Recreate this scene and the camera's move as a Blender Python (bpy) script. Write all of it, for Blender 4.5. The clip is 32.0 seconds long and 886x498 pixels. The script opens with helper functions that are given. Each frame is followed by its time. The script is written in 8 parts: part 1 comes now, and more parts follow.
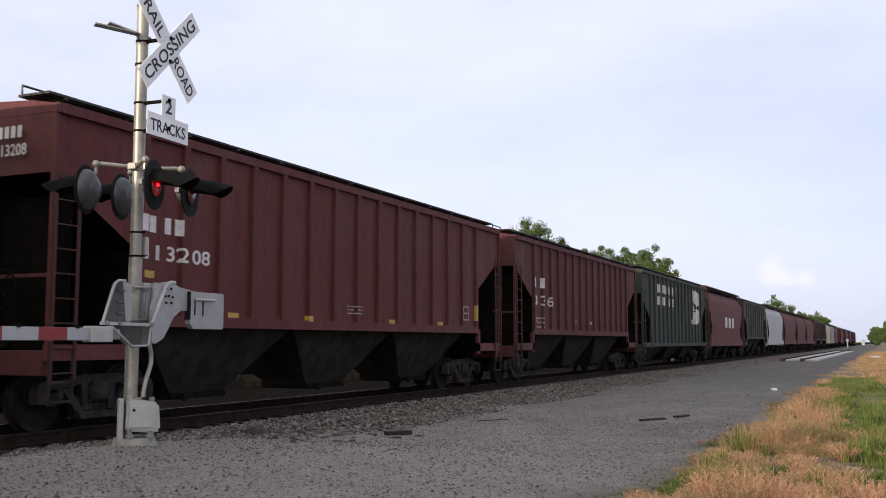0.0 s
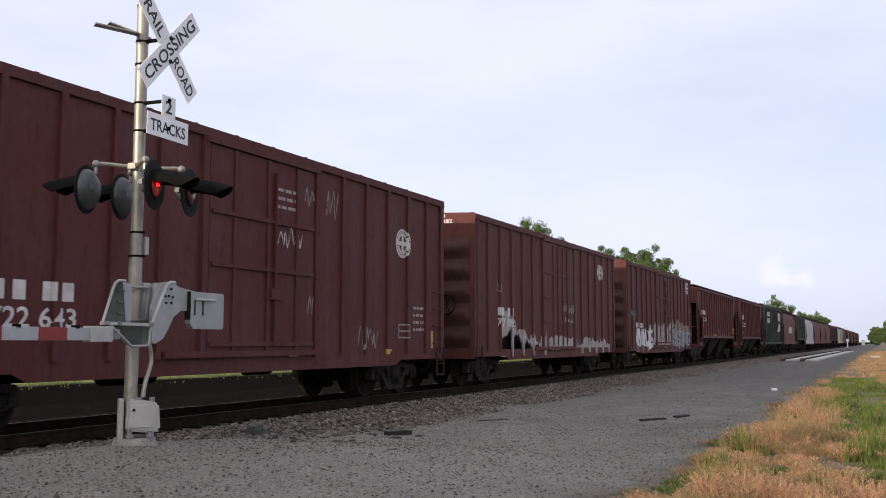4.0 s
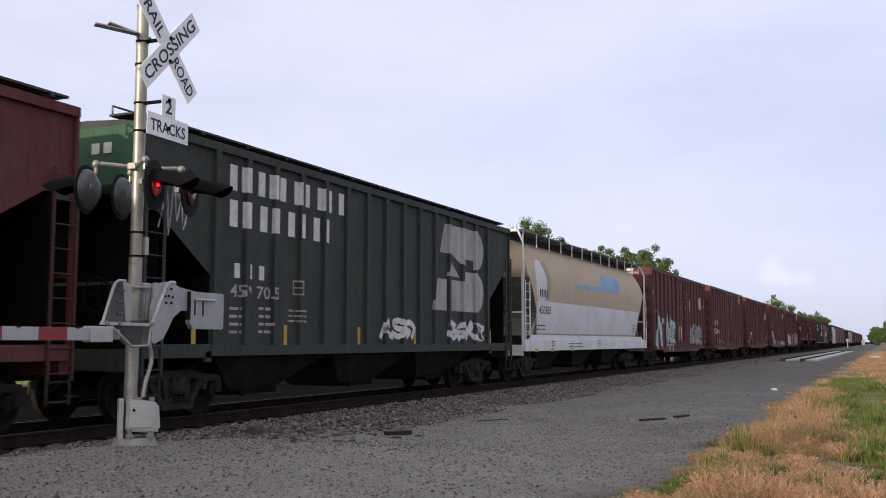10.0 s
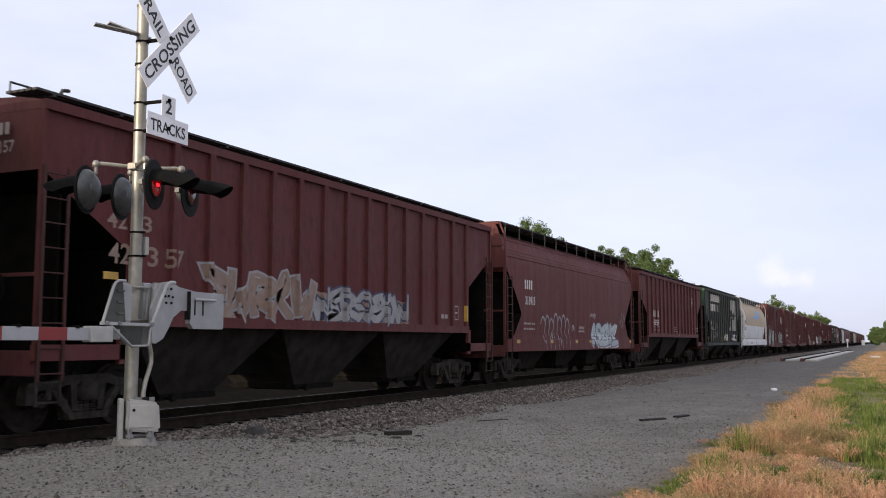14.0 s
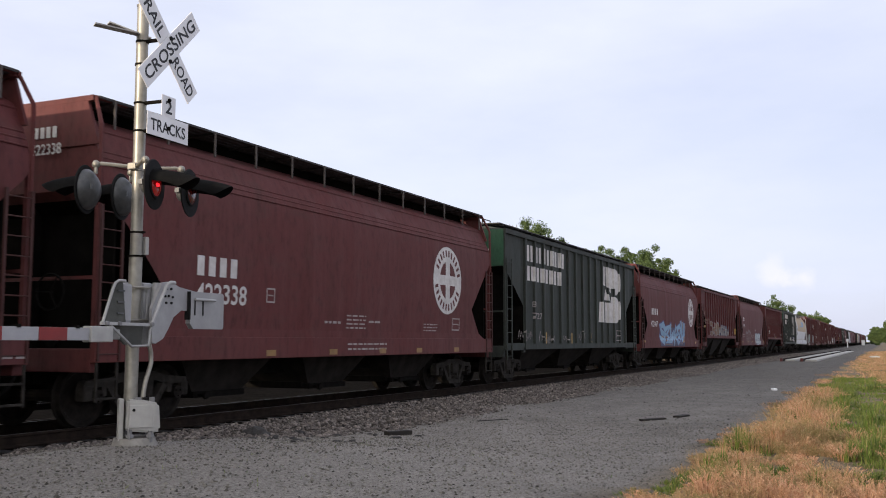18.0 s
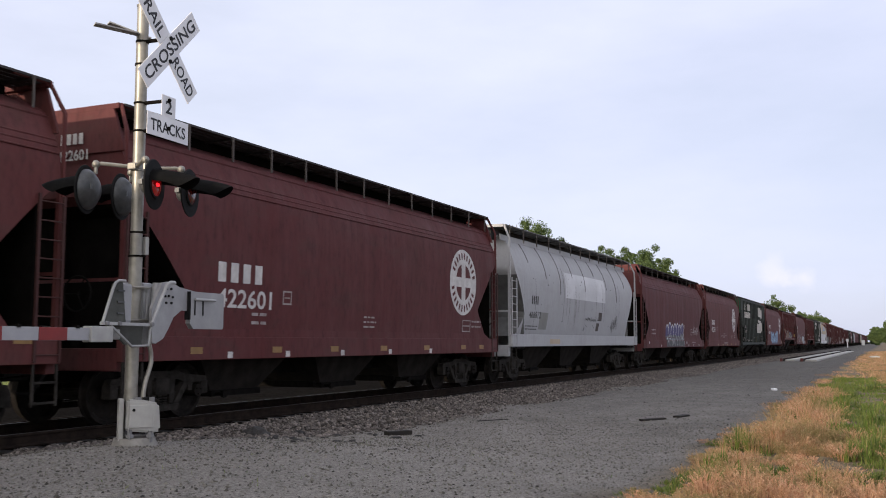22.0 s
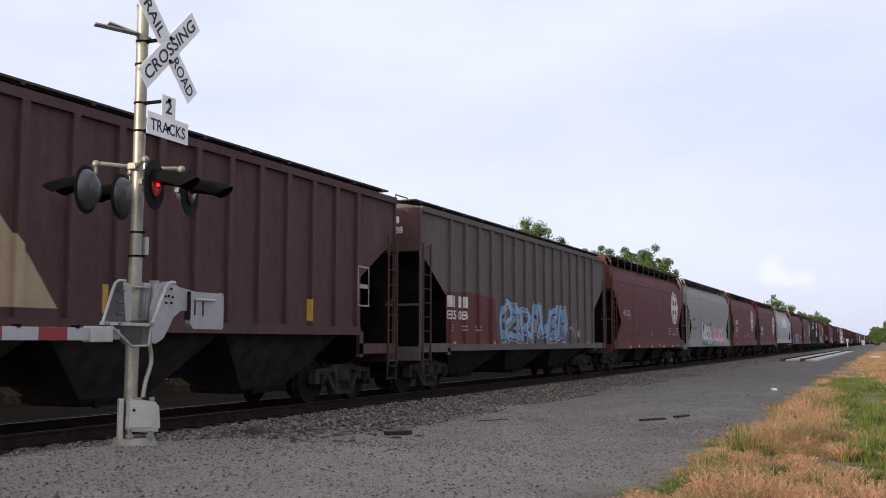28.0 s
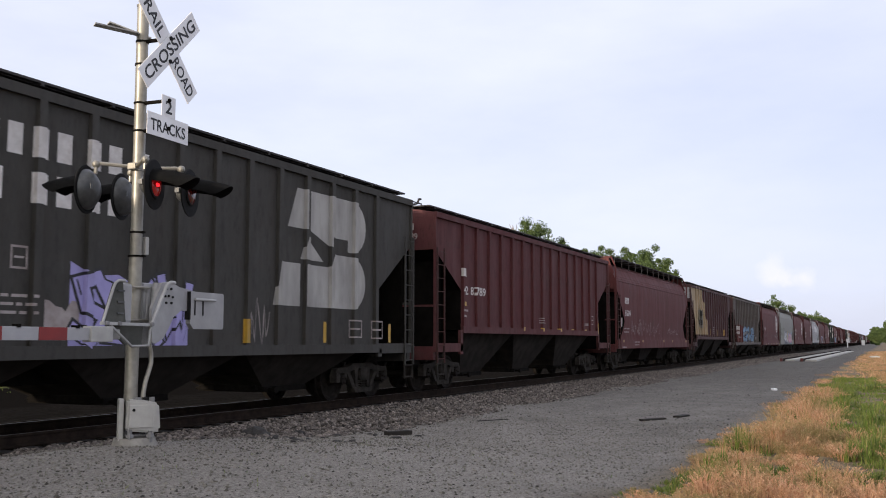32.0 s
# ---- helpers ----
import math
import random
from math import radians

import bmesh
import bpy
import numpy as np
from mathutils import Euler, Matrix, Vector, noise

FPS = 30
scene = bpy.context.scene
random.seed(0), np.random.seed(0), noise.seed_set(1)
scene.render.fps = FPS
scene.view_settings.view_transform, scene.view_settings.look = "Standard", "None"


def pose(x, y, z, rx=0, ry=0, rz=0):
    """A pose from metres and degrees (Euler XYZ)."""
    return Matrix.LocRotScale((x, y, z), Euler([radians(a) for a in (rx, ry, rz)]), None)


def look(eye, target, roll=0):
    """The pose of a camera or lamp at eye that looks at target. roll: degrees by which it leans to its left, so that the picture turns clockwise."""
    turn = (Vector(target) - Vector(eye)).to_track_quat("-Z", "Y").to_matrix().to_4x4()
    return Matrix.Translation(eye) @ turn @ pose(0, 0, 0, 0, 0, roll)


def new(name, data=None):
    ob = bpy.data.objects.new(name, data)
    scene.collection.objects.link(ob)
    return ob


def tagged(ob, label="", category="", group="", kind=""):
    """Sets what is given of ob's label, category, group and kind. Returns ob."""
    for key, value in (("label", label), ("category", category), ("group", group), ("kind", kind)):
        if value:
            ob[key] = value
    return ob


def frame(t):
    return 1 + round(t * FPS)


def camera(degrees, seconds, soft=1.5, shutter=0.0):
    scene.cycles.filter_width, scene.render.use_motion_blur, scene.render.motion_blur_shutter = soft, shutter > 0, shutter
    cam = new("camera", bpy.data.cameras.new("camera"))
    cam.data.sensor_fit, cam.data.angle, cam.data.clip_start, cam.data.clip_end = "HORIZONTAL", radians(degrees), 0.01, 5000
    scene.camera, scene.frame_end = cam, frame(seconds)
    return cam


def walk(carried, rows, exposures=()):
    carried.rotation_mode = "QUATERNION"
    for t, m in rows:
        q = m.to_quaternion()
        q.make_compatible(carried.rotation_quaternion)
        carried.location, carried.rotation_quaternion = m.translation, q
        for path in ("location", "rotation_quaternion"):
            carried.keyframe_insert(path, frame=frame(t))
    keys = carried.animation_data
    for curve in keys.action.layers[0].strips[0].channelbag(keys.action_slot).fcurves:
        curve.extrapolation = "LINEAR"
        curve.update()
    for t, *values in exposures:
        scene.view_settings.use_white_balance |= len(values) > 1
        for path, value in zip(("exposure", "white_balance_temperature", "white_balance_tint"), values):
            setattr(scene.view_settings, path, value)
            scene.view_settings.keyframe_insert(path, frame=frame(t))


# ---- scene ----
CLIP = 32.0
CAM_Z = 1.28          # camera above the rail head
SIDE_Y = 10.19        # near side of the cars
TRACK_Y = SIDE_Y + 1.6
cam = camera(49.52, CLIP, soft=1.0, shutter=0.08)
VIEW = pose(0, 0, CAM_Z, 90 + 5.51, 0, 24.62 - 90)
walk(cam, [(0.0, VIEW), (CLIP, VIEW)], exposures=[
    (0.0, 0.20, 6520, 10), (7.0, 0.20, 6520, 10), (8.0, 0.14, 6420, 11), (9.0, -0.04, 6220, 14), (10.0, 0.08, 6380, 11.5), (11.0, 0.19, 6490, 10), (12.0, 0.20, 6520, 10),
    (20.0, 0.16, 6510, 10), (21.0, 0.05, 6380, 11.5), (22.0, 0.13, 6470, 10.5), (23.0, 0.20, 6520, 10), (CLIP, 0.20, 6520, 10)])


def run(t):
    """How far the train has rolled after t seconds, in metres."""
    return 12.3453 * t + 0.011329 * t * t + 0.00012217 * t ** 3


# ---- light ----
SUN_EL, SUN_AZ = radians(9.5), radians(74)
sun_dir = Vector((-math.sin(SUN_AZ) * math.cos(SUN_EL), math.cos(SUN_AZ) * math.cos(SUN_EL), math.sin(SUN_EL)))
world = bpy.data.worlds.new("sky")
scene.world = world
world.use_nodes = True
wn, wl = world.node_tree.nodes, world.node_tree.links
wn.clear()
sky = wn.new("ShaderNodeTexSky")
sky.sky_type, sky.sun_disc = "NISHITA", False
sky.sun_elevation, sky.sun_rotation = SUN_EL, -SUN_AZ
sky.altitude, sky.air_density, sky.dust_density, sky.ozone_density = 300, 1.0, 1.6, 2.2
# thin high cloud over the whole sky, thicker in wisps
wco = wn.new("ShaderNodeTexCoord")
wmap = wn.new("ShaderNodeMapping")
wmap.inputs["Scale"].default_value = (1.0, 1.0, 3.2)
wnoise = wn.new("ShaderNodeTexNoise")
wnoise.inputs["Scale"].default_value, wnoise.inputs["Detail"].default_value, wnoise.inputs["Roughness"].default_value = 2.3, 6.0, 0.55
wramp = wn.new("ShaderNodeValToRGB")
wramp.color_ramp.elements[0].position, wramp.color_ramp.elements[0].color = 0.30, (0.66, 0.66, 0.66, 1)
wramp.color_ramp.elements[1].position, wramp.color_ramp.elements[1].color = 0.72, (0.88, 0.88, 0.88, 1)
wmix = wn.new("ShaderNodeMixRGB")
wmix.inputs["Color2"].default_value = (8.1, 8.5, 10.9, 1)
wback, wout = wn.new("ShaderNodeBackground"), wn.new("ShaderNodeOutputWorld")
wback.inputs["Strength"].default_value = 0.10
wl.new(wco.outputs["Generated"], wmap.inputs["Vector"])
wl.new(wmap.outputs["Vector"], wnoise.inputs["Vector"])
wl.new(wnoise.outputs["Fac"], wramp.inputs["Fac"])
wl.new(wramp.outputs["Color"], wmix.inputs["Fac"])
wl.new(sky.outputs["Color"], wmix.inputs["Color1"])
# the veil is brighter and warmer on the sun's side
wdot = wn.new("ShaderNodeVectorMath")
wdot.operation = "DOT_PRODUCT"
wl.new(wco.outputs["Generated"], wdot.inputs[0])
wdot.inputs[1].default_value = sun_dir
wveil = wn.new("ShaderNodeValToRGB")
wveil.color_ramp.elements[0].position, wveil.color_ramp.elements[0].color = 0.0, (0.293, 0.308, 0.398, 1)
wveil.color_ramp.elements[1].position, wveil.color_ramp.elements[1].color = 1.0, (1.0, 0.95, 0.88, 1)
for at, tone in ((0.14, (0.350, 0.363, 0.447)), (0.28, (0.382, 0.395, 0.474)), (0.42, (0.356, 0.368, 0.458)), (0.60, (0.425, 0.436, 0.505)), (0.85, (0.60, 0.58, 0.60))):
    wveil.color_ramp.elements.new(at).color = (*tone, 1)
whalf = wn.new("ShaderNodeMath")
whalf.operation = "MULTIPLY_ADD"
whalf.inputs[1].default_value, whalf.inputs[2].default_value = 0.5, 0.5
wl.new(wdot.outputs["Value"], whalf.inputs[0])
wl.new(whalf.outputs[0], wveil.inputs["Fac"])
wlift = wn.new("ShaderNodeMixRGB")
wlift.blend_type, wlift.inputs["Fac"].default_value = "MULTIPLY", 1.0
wlift.inputs["Color2"].default_value = (25.3, 25.25, 24.9, 1)
wl.new(wveil.outputs["Color"], wlift.inputs["Color1"])
wl.new(wlift.outputs["Color"], wmix.inputs["Color2"])
# two small cumulus puffs low over the line
puffs = wmix.outputs["Color"]
wfine = wn.new("ShaderNodeTexNoise")
wfine.inputs["Scale"].default_value, wfine.inputs["Detail"].default_value = 42.0, 5.0
wl.new(wco.outputs["Generated"], wfine.inputs["Vector"])
for az, el, size in ((5.55, 4.05, 0.0185), (3.9, 3.45, 0.0135), (4.75, 3.65, 0.0125)):
    aim = wn.new("ShaderNodeVectorMath")
    aim.operation = "DISTANCE"
    wl.new(wco.outputs["Generated"], aim.inputs[0])
    aim.inputs[1].default_value = (math.cos(radians(el)) * math.cos(radians(az)), math.cos(radians(el)) * math.sin(radians(az)), math.sin(radians(el)))
    rag = wn.new("ShaderNodeMath")
    rag.operation = "MULTIPLY_ADD"
    rag.inputs[1].default_value = -0.035
    wl.new(wfine.outputs["Fac"], rag.inputs[0])
    wl.new(aim.outputs["Value"], rag.inputs[2])
    soft_edge = wn.new("ShaderNodeMapRange")
    soft_edge.inputs["From Min"].default_value, soft_edge.inputs["From Max"].default_value = size - 0.0175, size - 0.0175 - 0.016
    soft_edge.inputs["To Max"].default_value = 0.32
    wl.new(rag.outputs[0], soft_edge.inputs["Value"])
    add = wn.new("ShaderNodeMixRGB")
    add.inputs["Color2"].default_value = (10.4, 9.8, 10.3, 1)
    wl.new(soft_edge.outputs[0], add.inputs["Fac"])
    wl.new(puffs, add.inputs["Color1"])
    puffs = add.outputs["Color"]
wl.new(puffs, wback.inputs["Color"])
wl.new(wback.outputs["Background"], wout.inputs["Surface"])
sun_lamp = bpy.data.lights.new("sun", "SUN")
sun_lamp.energy, sun_lamp.angle, sun_lamp.color = 3.7, radians(0.6), (1.0, 0.84, 0.66)
new("sun", sun_lamp).matrix_world = look(sun_dir * 60, (0, 0, 0))


# ---- materials ----
def material(name, rough=0.6, metal=0.0, spec=0.4):
    m = bpy.data.materials.new(name)
    m.use_nodes = True
    n = m.node_tree.nodes
    b = n["Principled BSDF"]
    b.inputs["Roughness"].default_value, b.inputs["Metallic"].default_value = rough, metal
    b.inputs["Specular IOR Level"].default_value = spec
    return m, n, m.node_tree.links, b


def node(n, kind, **values):
    o = n.new(kind)
    for k, v in values.items():
        o.inputs[k.replace("_", " ")].default_value = v
    return o


def noise_of(n, l, vec, scale, detail=4.0, rough=0.55):
    o = node(n, "ShaderNodeTexNoise", Scale=scale, Detail=detail, Roughness=rough)
    l.new(vec, o.inputs["Vector"])
    return o.outputs["Fac"]


def ramp_of(n, l, fac, p0, c0, p1, c1):
    r = n.new("ShaderNodeValToRGB")
    e = r.color_ramp.elements
    e[0].position, e[0].color, e[1].position, e[1].color = p0, (*c0, 1), p1, (*c1, 1)
    l.new(fac, r.inputs["Fac"])
    return r.outputs["Color"]


def mix_of(n, l, fac, a, b, blend="MIX"):
    o = n.new("ShaderNodeMixRGB")
    o.blend_type = blend
    for sock, v in (("Fac", fac), ("Color1", a), ("Color2", b)):
        if isinstance(v, (int, float)):
            o.inputs[sock].default_value = v
        elif isinstance(v, tuple):
            o.inputs[sock].default_value = (*v, 1)
        else:
            l.new(v, o.inputs[sock])
    return o.outputs["Color"]


def bump_of(n, l, b, height, strength=0.3, distance=0.02):
    o = node(n, "ShaderNodeBump", Strength=strength, Distance=distance)
    l.new(height, o.inputs["Height"])
    l.new(o.outputs["Normal"], b.inputs["Normal"])


def scaled(n, l, out, s):
    m = n.new("ShaderNodeMapping")
    m.inputs["Scale"].default_value = s
    l.new(out, m.inputs["Vector"])
    return m.outputs["Vector"]


def paint(name, colour, dirt=(0.055, 0.042, 0.034), amount=0.58, rough=0.70, rust=0.45, seed=0.0):
    """Weathered car paint: faded blotches, rain streaks, chalking, rust freckles."""
    m, n, l, b = material(name, rough, 0.0, 0.22)
    co = n.new("ShaderNodeTexCoord").outputs["Object"]
    mv = n.new("ShaderNodeMapping")
    mv.inputs["Location"].default_value = (seed * 7.3, seed * 3.1, seed)
    l.new(co, mv.inputs["Vector"])
    co = mv.outputs["Vector"]
    lum = tuple(min(1, c * 0.85 + 0.025) for c in colour)
    big = noise_of(n, l, scaled(n, l, co, (0.35, 0.35, 0.5)), 1.0, 5)
    col = mix_of(n, l, ramp_of(n, l, big, 0.40, (0, 0, 0), 0.75, (0.55, 0.55, 0.55)), colour, lum)
    streak = noise_of(n, l, scaled(n, l, co, (2.6, 2.6, 0.16)), 1.0, 7, 0.68)
    where = ramp_of(n, l, noise_of(n, l, scaled(n, l, co, (0.5, 0.5, 0.35)), 1.0, 4), 0.45, (0, 0, 0), 0.70, (amount,) * 3)
    runs = mix_of(n, l, 1.0, ramp_of(n, l, streak, 0.48, (0, 0, 0), 0.72, (1, 1, 1)), where, "MULTIPLY")
    col = mix_of(n, l, runs, col, dirt)
    soot_shade = noise_of(n, l, scaled(n, l, co, (0.8, 0.8, 2.2)), 1.3, 8, 0.7)
    col = mix_of(n, l, ramp_of(n, l, soot_shade, 0.52, (0, 0, 0), 0.80, (amount * 0.7,) * 3), col, dirt)
    fre = noise_of(n, l, co, 14.0, 6, 0.7)
    col = mix_of(n, l, ramp_of(n, l, fre, 0.60, (0, 0, 0), 0.72, (rust,) * 3), col, (0.10, 0.042, 0.022))
    # fine dust and scuffs
    scuff = noise_of(n, l, scaled(n, l, co, (5.0, 5.0, 1.6)), 1.6, 8, 0.78)
    col = mix_of(n, l, ramp_of(n, l, scuff, 0.36, (0.55,) * 3, 0.50, (0,) * 3), col, tuple(c * (0.45 if max(colour) < 0.2 else 0.84) for c in colour))
    col = mix_of(n, l, ramp_of(n, l, scuff, 0.56, (0,) * 3, 0.74, (0.30,) * 3), col, tuple(min(1, c * 1.35 + 0.03) for c in colour))
    l.new(col, b.inputs["Base Color"])
    l.new(ramp_of(n, l, streak, 0.3, (rough - 0.1,) * 3, 0.8, (min(1, rough + 0.2),) * 3), b.inputs["Roughness"])
    bump_of(n, l, b, noise_of(n, l, scaled(n, l, co, (0.9, 0.9, 1.4)), 1.0, 3), 0.35, 0.03)
    return m


def simple(name, c0, c1, scale=8.0, rough=0.6, metal=0.0, bump=0.2, dist=0.005, spec=0.4, stretch=(1, 1, 1)):
    m, n, l, b = material(name, rough, metal, spec)
    co = scaled(n, l, n.new("ShaderNodeTexCoord").outputs["Object"], stretch)
    f = noise_of(n, l, co, scale, 6, 0.6)
    f2 = noise_of(n, l, co, scale * 0.17, 3)
    col = mix_of(n, l, ramp_of(n, l, f, 0.35, (0, 0, 0), 0.68, (1, 1, 1)), c0, c1)
    col = mix_of(n, l, ramp_of(n, l, f2, 0.4, (0.0,) * 3, 0.75, (0.5,) * 3), col, tuple(c * 0.55 for c in c0))
    l.new(col, b.inputs["Base Color"])
    if bump:
        bump_of(n, l, b, f, bump, dist)
    return m


def varied(name, colours, rough=0.8, island=True, spec=0.2, trans=0.0, patch=None):
    """Each loose piece takes its own shade out of a ramp of colours."""
    m, n, l, b = material(name, rough, 0, spec)
    src = n.new("ShaderNodeNewGeometry").outputs["Random Per Island"] if island else n.new("ShaderNodeObjectInfo").outputs["Random"]
    r = n.new("ShaderNodeValToRGB")
    e = r.color_ramp.elements
    for i, c in enumerate(colours):
        if i < 2:
            e[i].position, e[i].color = i / (len(colours) - 1), (*c, 1)
        else:
            k = e.new(i / (len(colours) - 1))
            k.color = (*c, 1)
    for i in range(len(colours)):
        e[i].position = i / (len(colours) - 1)
        e[i].color = (*colours[i], 1)
    l.new(src, r.inputs["Fac"])
    tone = r.outputs["Color"]
    if patch:
        co = n.new("ShaderNodeTexCoord").outputs["Object"]
        tone = mix_of(n, l, ramp_of(n, l, noise_of(n, l, co, 1.7, 3, 0.6), 0.43, (0,) * 3, 0.62, (0.8,) * 3), tone, patch)
    l.new(tone, b.inputs["Base Color"])
    if trans:
        t = n.new("ShaderNodeBsdfTranslucent")
        l.new(tone, t.inputs["Color"])
        mx = n.new("ShaderNodeMixShader")
        mx.inputs[0].default_value = trans
        l.new(b.outputs[0], mx.inputs[1])
        l.new(t.outputs[0], mx.inputs[2])
        l.new(mx.outputs[0], n["Material Output"].inputs["Surface"])
    return m


M = {}
M["maroon"] = paint("paint_maroon", (0.088, 0.0215, 0.0215), seed=1)
M["maroon2"] = paint("paint_oxide_red", (0.098, 0.026, 0.0245), seed=2)
M["maroon3"] = paint("paint_mineral_red", (0.078, 0.0205, 0.022), seed=3)
M["brown"] = paint("paint_box_brown", (0.078, 0.0195, 0.0185), seed=4)
M["brown2"] = paint("paint_box_brown_faded", (0.088, 0.0245, 0.022), seed=5, amount=0.7)
M["green"] = paint("paint_dark_green", (0.030, 0.036, 0.031), seed=6, amount=0.75, rust=0.2)
M["olive"] = paint("paint_sooty_olive", (0.041, 0.039, 0.035), seed=16, amount=0.6, rust=0.15)
M["green2"] = paint("paint_end_green", (0.028, 0.082, 0.045), seed=7, rust=0.2)
M["cream"] = paint("paint_cream", (0.416, 0.336, 0.240), seed=8, amount=0.35, dirt=(0.30, 0.20, 0.12), rust=0.15)
M["grey"] = paint("paint_light_grey", (0.368, 0.368, 0.376), seed=9, amount=0.4, dirt=(0.2, 0.18, 0.15), rust=0.2)
M["grey2"] = paint("paint_mid_grey", (0.225, 0.225, 0.212), seed=10, amount=0.45, dirt=(0.16, 0.14, 0.11), rust=0.2)
M["umber"] = paint("paint_grey_brown", (0.090, 0.076, 0.069), seed=11, amount=0.6, rust=0.2)
M["plum"] = paint("paint_dark_plum", (0.064, 0.030, 0.031), seed=12, amount=0.6)
M["tan"] = paint("paint_old_tan", (0.320, 0.248, 0.160), seed=13, amount=0.6, dirt=(0.16, 0.09, 0.05))
# grimy red for ladders and boxcar ends, darkened for the shade between cars
M["grime_shade"] = paint("paint_grimy_shaded_end", (0.050, 0.017, 0.015), seed=14, amount=0.7)
# steel: dirt plus the shade below the cars, in one near-black colour
M["steel"] = simple("dirty_shaded_steel", (0.006, 0.0055, 0.005), (0.014, 0.0125, 0.011), 6, 0.95, spec=0.05)
M["truck"] = simple("dusty_cast_steel", (0.019, 0.017, 0.015), (0.054, 0.048, 0.042), 5, 0.95, spec=0.08)
M["wheel"] = simple("worn_wheel_steel", (0.010, 0.0085, 0.0075), (0.024, 0.020, 0.017), 7, 0.9, spec=0.1)
M["black"] = simple("black_painted_metal", (0.010, 0.010, 0.0105), (0.018, 0.0175, 0.017), 12, 0.8, spec=0.12)
M["board"] = simple("dark_grating_steel", (0.020, 0.018, 0.018), (0.045, 0.04, 0.038), 12, 0.75)
M["galv"] = simple("galvanised_steel", (0.24, 0.228, 0.20), (0.34, 0.325, 0.285), 9, 0.45, 0.55, 0.1)
M["alu"] = simple("weathered_aluminium_paint", (0.34, 0.335, 0.32), (0.42, 0.415, 0.39), 7, 0.55, 0.1, 0.1)
M["sign"] = simple("white_sign_sheeting", (0.72, 0.72, 0.74), (0.80, 0.80, 0.81), 5, 0.4, 0, 0.03)
M["castgrey"] = simple("dull_cast_housing", (0.17, 0.17, 0.175), (0.24, 0.24, 0.24), 7, 0.6, 0.1, 0.1)
M["bar"] = simple("bright_galvanised_bar", (0.33, 0.33, 0.325), (0.42, 0.42, 0.41), 9, 0.5, 0.1, 0.1)
# near-black tone puts the shade of the open hopper ends into the colour
M["soot_shade"] = simple("shaded_slope_sheet", (0.005, 0.0045, 0.004), (0.010, 0.009, 0.008), 3, 1.0, spec=0.0)
# darker copies of cream and grey, painted as shade inside the car ends
M["shade"] = simple("shaded_cream_slope", (0.105, 0.096, 0.076), (0.16, 0.147, 0.118), 3, 0.9)
M["dull"] = simple("shaded_grey_slope", (0.11, 0.11, 0.108), (0.17, 0.17, 0.165), 3, 0.9)
M["dirtywhite"] = simple("dirty_white_paint", (0.40, 0.39, 0.37), (0.22, 0.21, 0.20), 2.5, 0.8, 0, 0, stretch=(1, 1, 0.35))
M["slat"] = simple("grey_walkway_steel", (0.10, 0.10, 0.098), (0.16, 0.158, 0.15), 8, 0.7)
M["ink"] = simple("black_sign_ink", (0.010, 0.010, 0.012), (0.02, 0.02, 0.022), 10, 0.5, 0, 0)
M["white"] = simple("worn_white_lettering", (0.62, 0.60, 0.58), (0.44, 0.41, 0.39), 6, 0.7, 0, 0)
M["wash"] = simple("thin_whitewash", (0.42, 0.40, 0.39), (0.20, 0.15, 0.14), 7, 0.8, 0, 0, stretch=(1, 1, 0.2))
M["fade"] = simple("faded_white_lettering", (0.36, 0.32, 0.31), (0.22, 0.18, 0.17), 5, 0.75, 0, 0)
M["dark"] = simple("dark_lettering", (0.03, 0.028, 0.028), (0.06, 0.055, 0.05), 6, 0.7, 0, 0)
M["yellow"] = simple("yellow_reflective_tape", (0.46, 0.28, 0.035), (0.33, 0.20, 0.04), 7, 0.45, 0, 0)
M["red"] = simple("red_reflective_tape", (0.21, 0.016, 0.014), (0.17, 0.014, 0.014), 6, 0.4, 0, 0)
M["armw"] = simple("white_reflective_tape", (0.32, 0.32, 0.335), (0.37, 0.37, 0.38), 6, 0.5, 0, 0)
# bay colour holds dust and the underbody shade together
M["bay"] = simple("dusty_shaded_bay", (0.018, 0.0155, 0.0135), (0.036, 0.031, 0.027), 3, 0.95, spec=0.08)
M["lampgrey"] = simple("grey_lamp_housing", (0.06, 0.063, 0.066), (0.115, 0.118, 0.12), 9, 0.45, 0.3, 0.5)
for key, a, b in (("navy", (0.035, 0.04, 0.085), (0.06, 0.065, 0.11)), ("teal", (0.09, 0.27, 0.27), (0.13, 0.31, 0.29)), ("pale", (0.42, 0.47, 0.48), (0.32, 0.36, 0.37)), ("silver", (0.30, 0.30, 0.31), (0.21, 0.20, 0.21)), ("sky", (0.17, 0.30, 0.44), (0.24, 0.35, 0.45)),
                  ("violet", (0.060, 0.048, 0.135), (0.085, 0.070, 0.16)), ("lilac", (0.33, 0.30, 0.56), (0.27, 0.25, 0.47)), ("pink", (0.55, 0.31, 0.38), (0.47, 0.27, 0.34)), ("rose", (0.30, 0.08, 0.12), (0.22, 0.07, 0.10)), ("chalk", (0.60, 0.60, 0.61), (0.54, 0.54, 0.55))):
    M[key] = simple("spray_paint_" + key, a, b, 4, 0.7, 0, 0)
M["mint"] = simple("spray_paint_mint", (0.36, 0.45, 0.40), (0.30, 0.38, 0.40), 3, 0.7, 0, 0)
M["haze"] = simple("thin_overspray", (0.20, 0.13, 0.10), (0.26, 0.20, 0.17), 5, 0.8, 0, 0)
M["amber"] = simple("dirty_amber_tape", (0.27, 0.155, 0.05), (0.19, 0.11, 0.045), 7, 0.6, 0, 0)
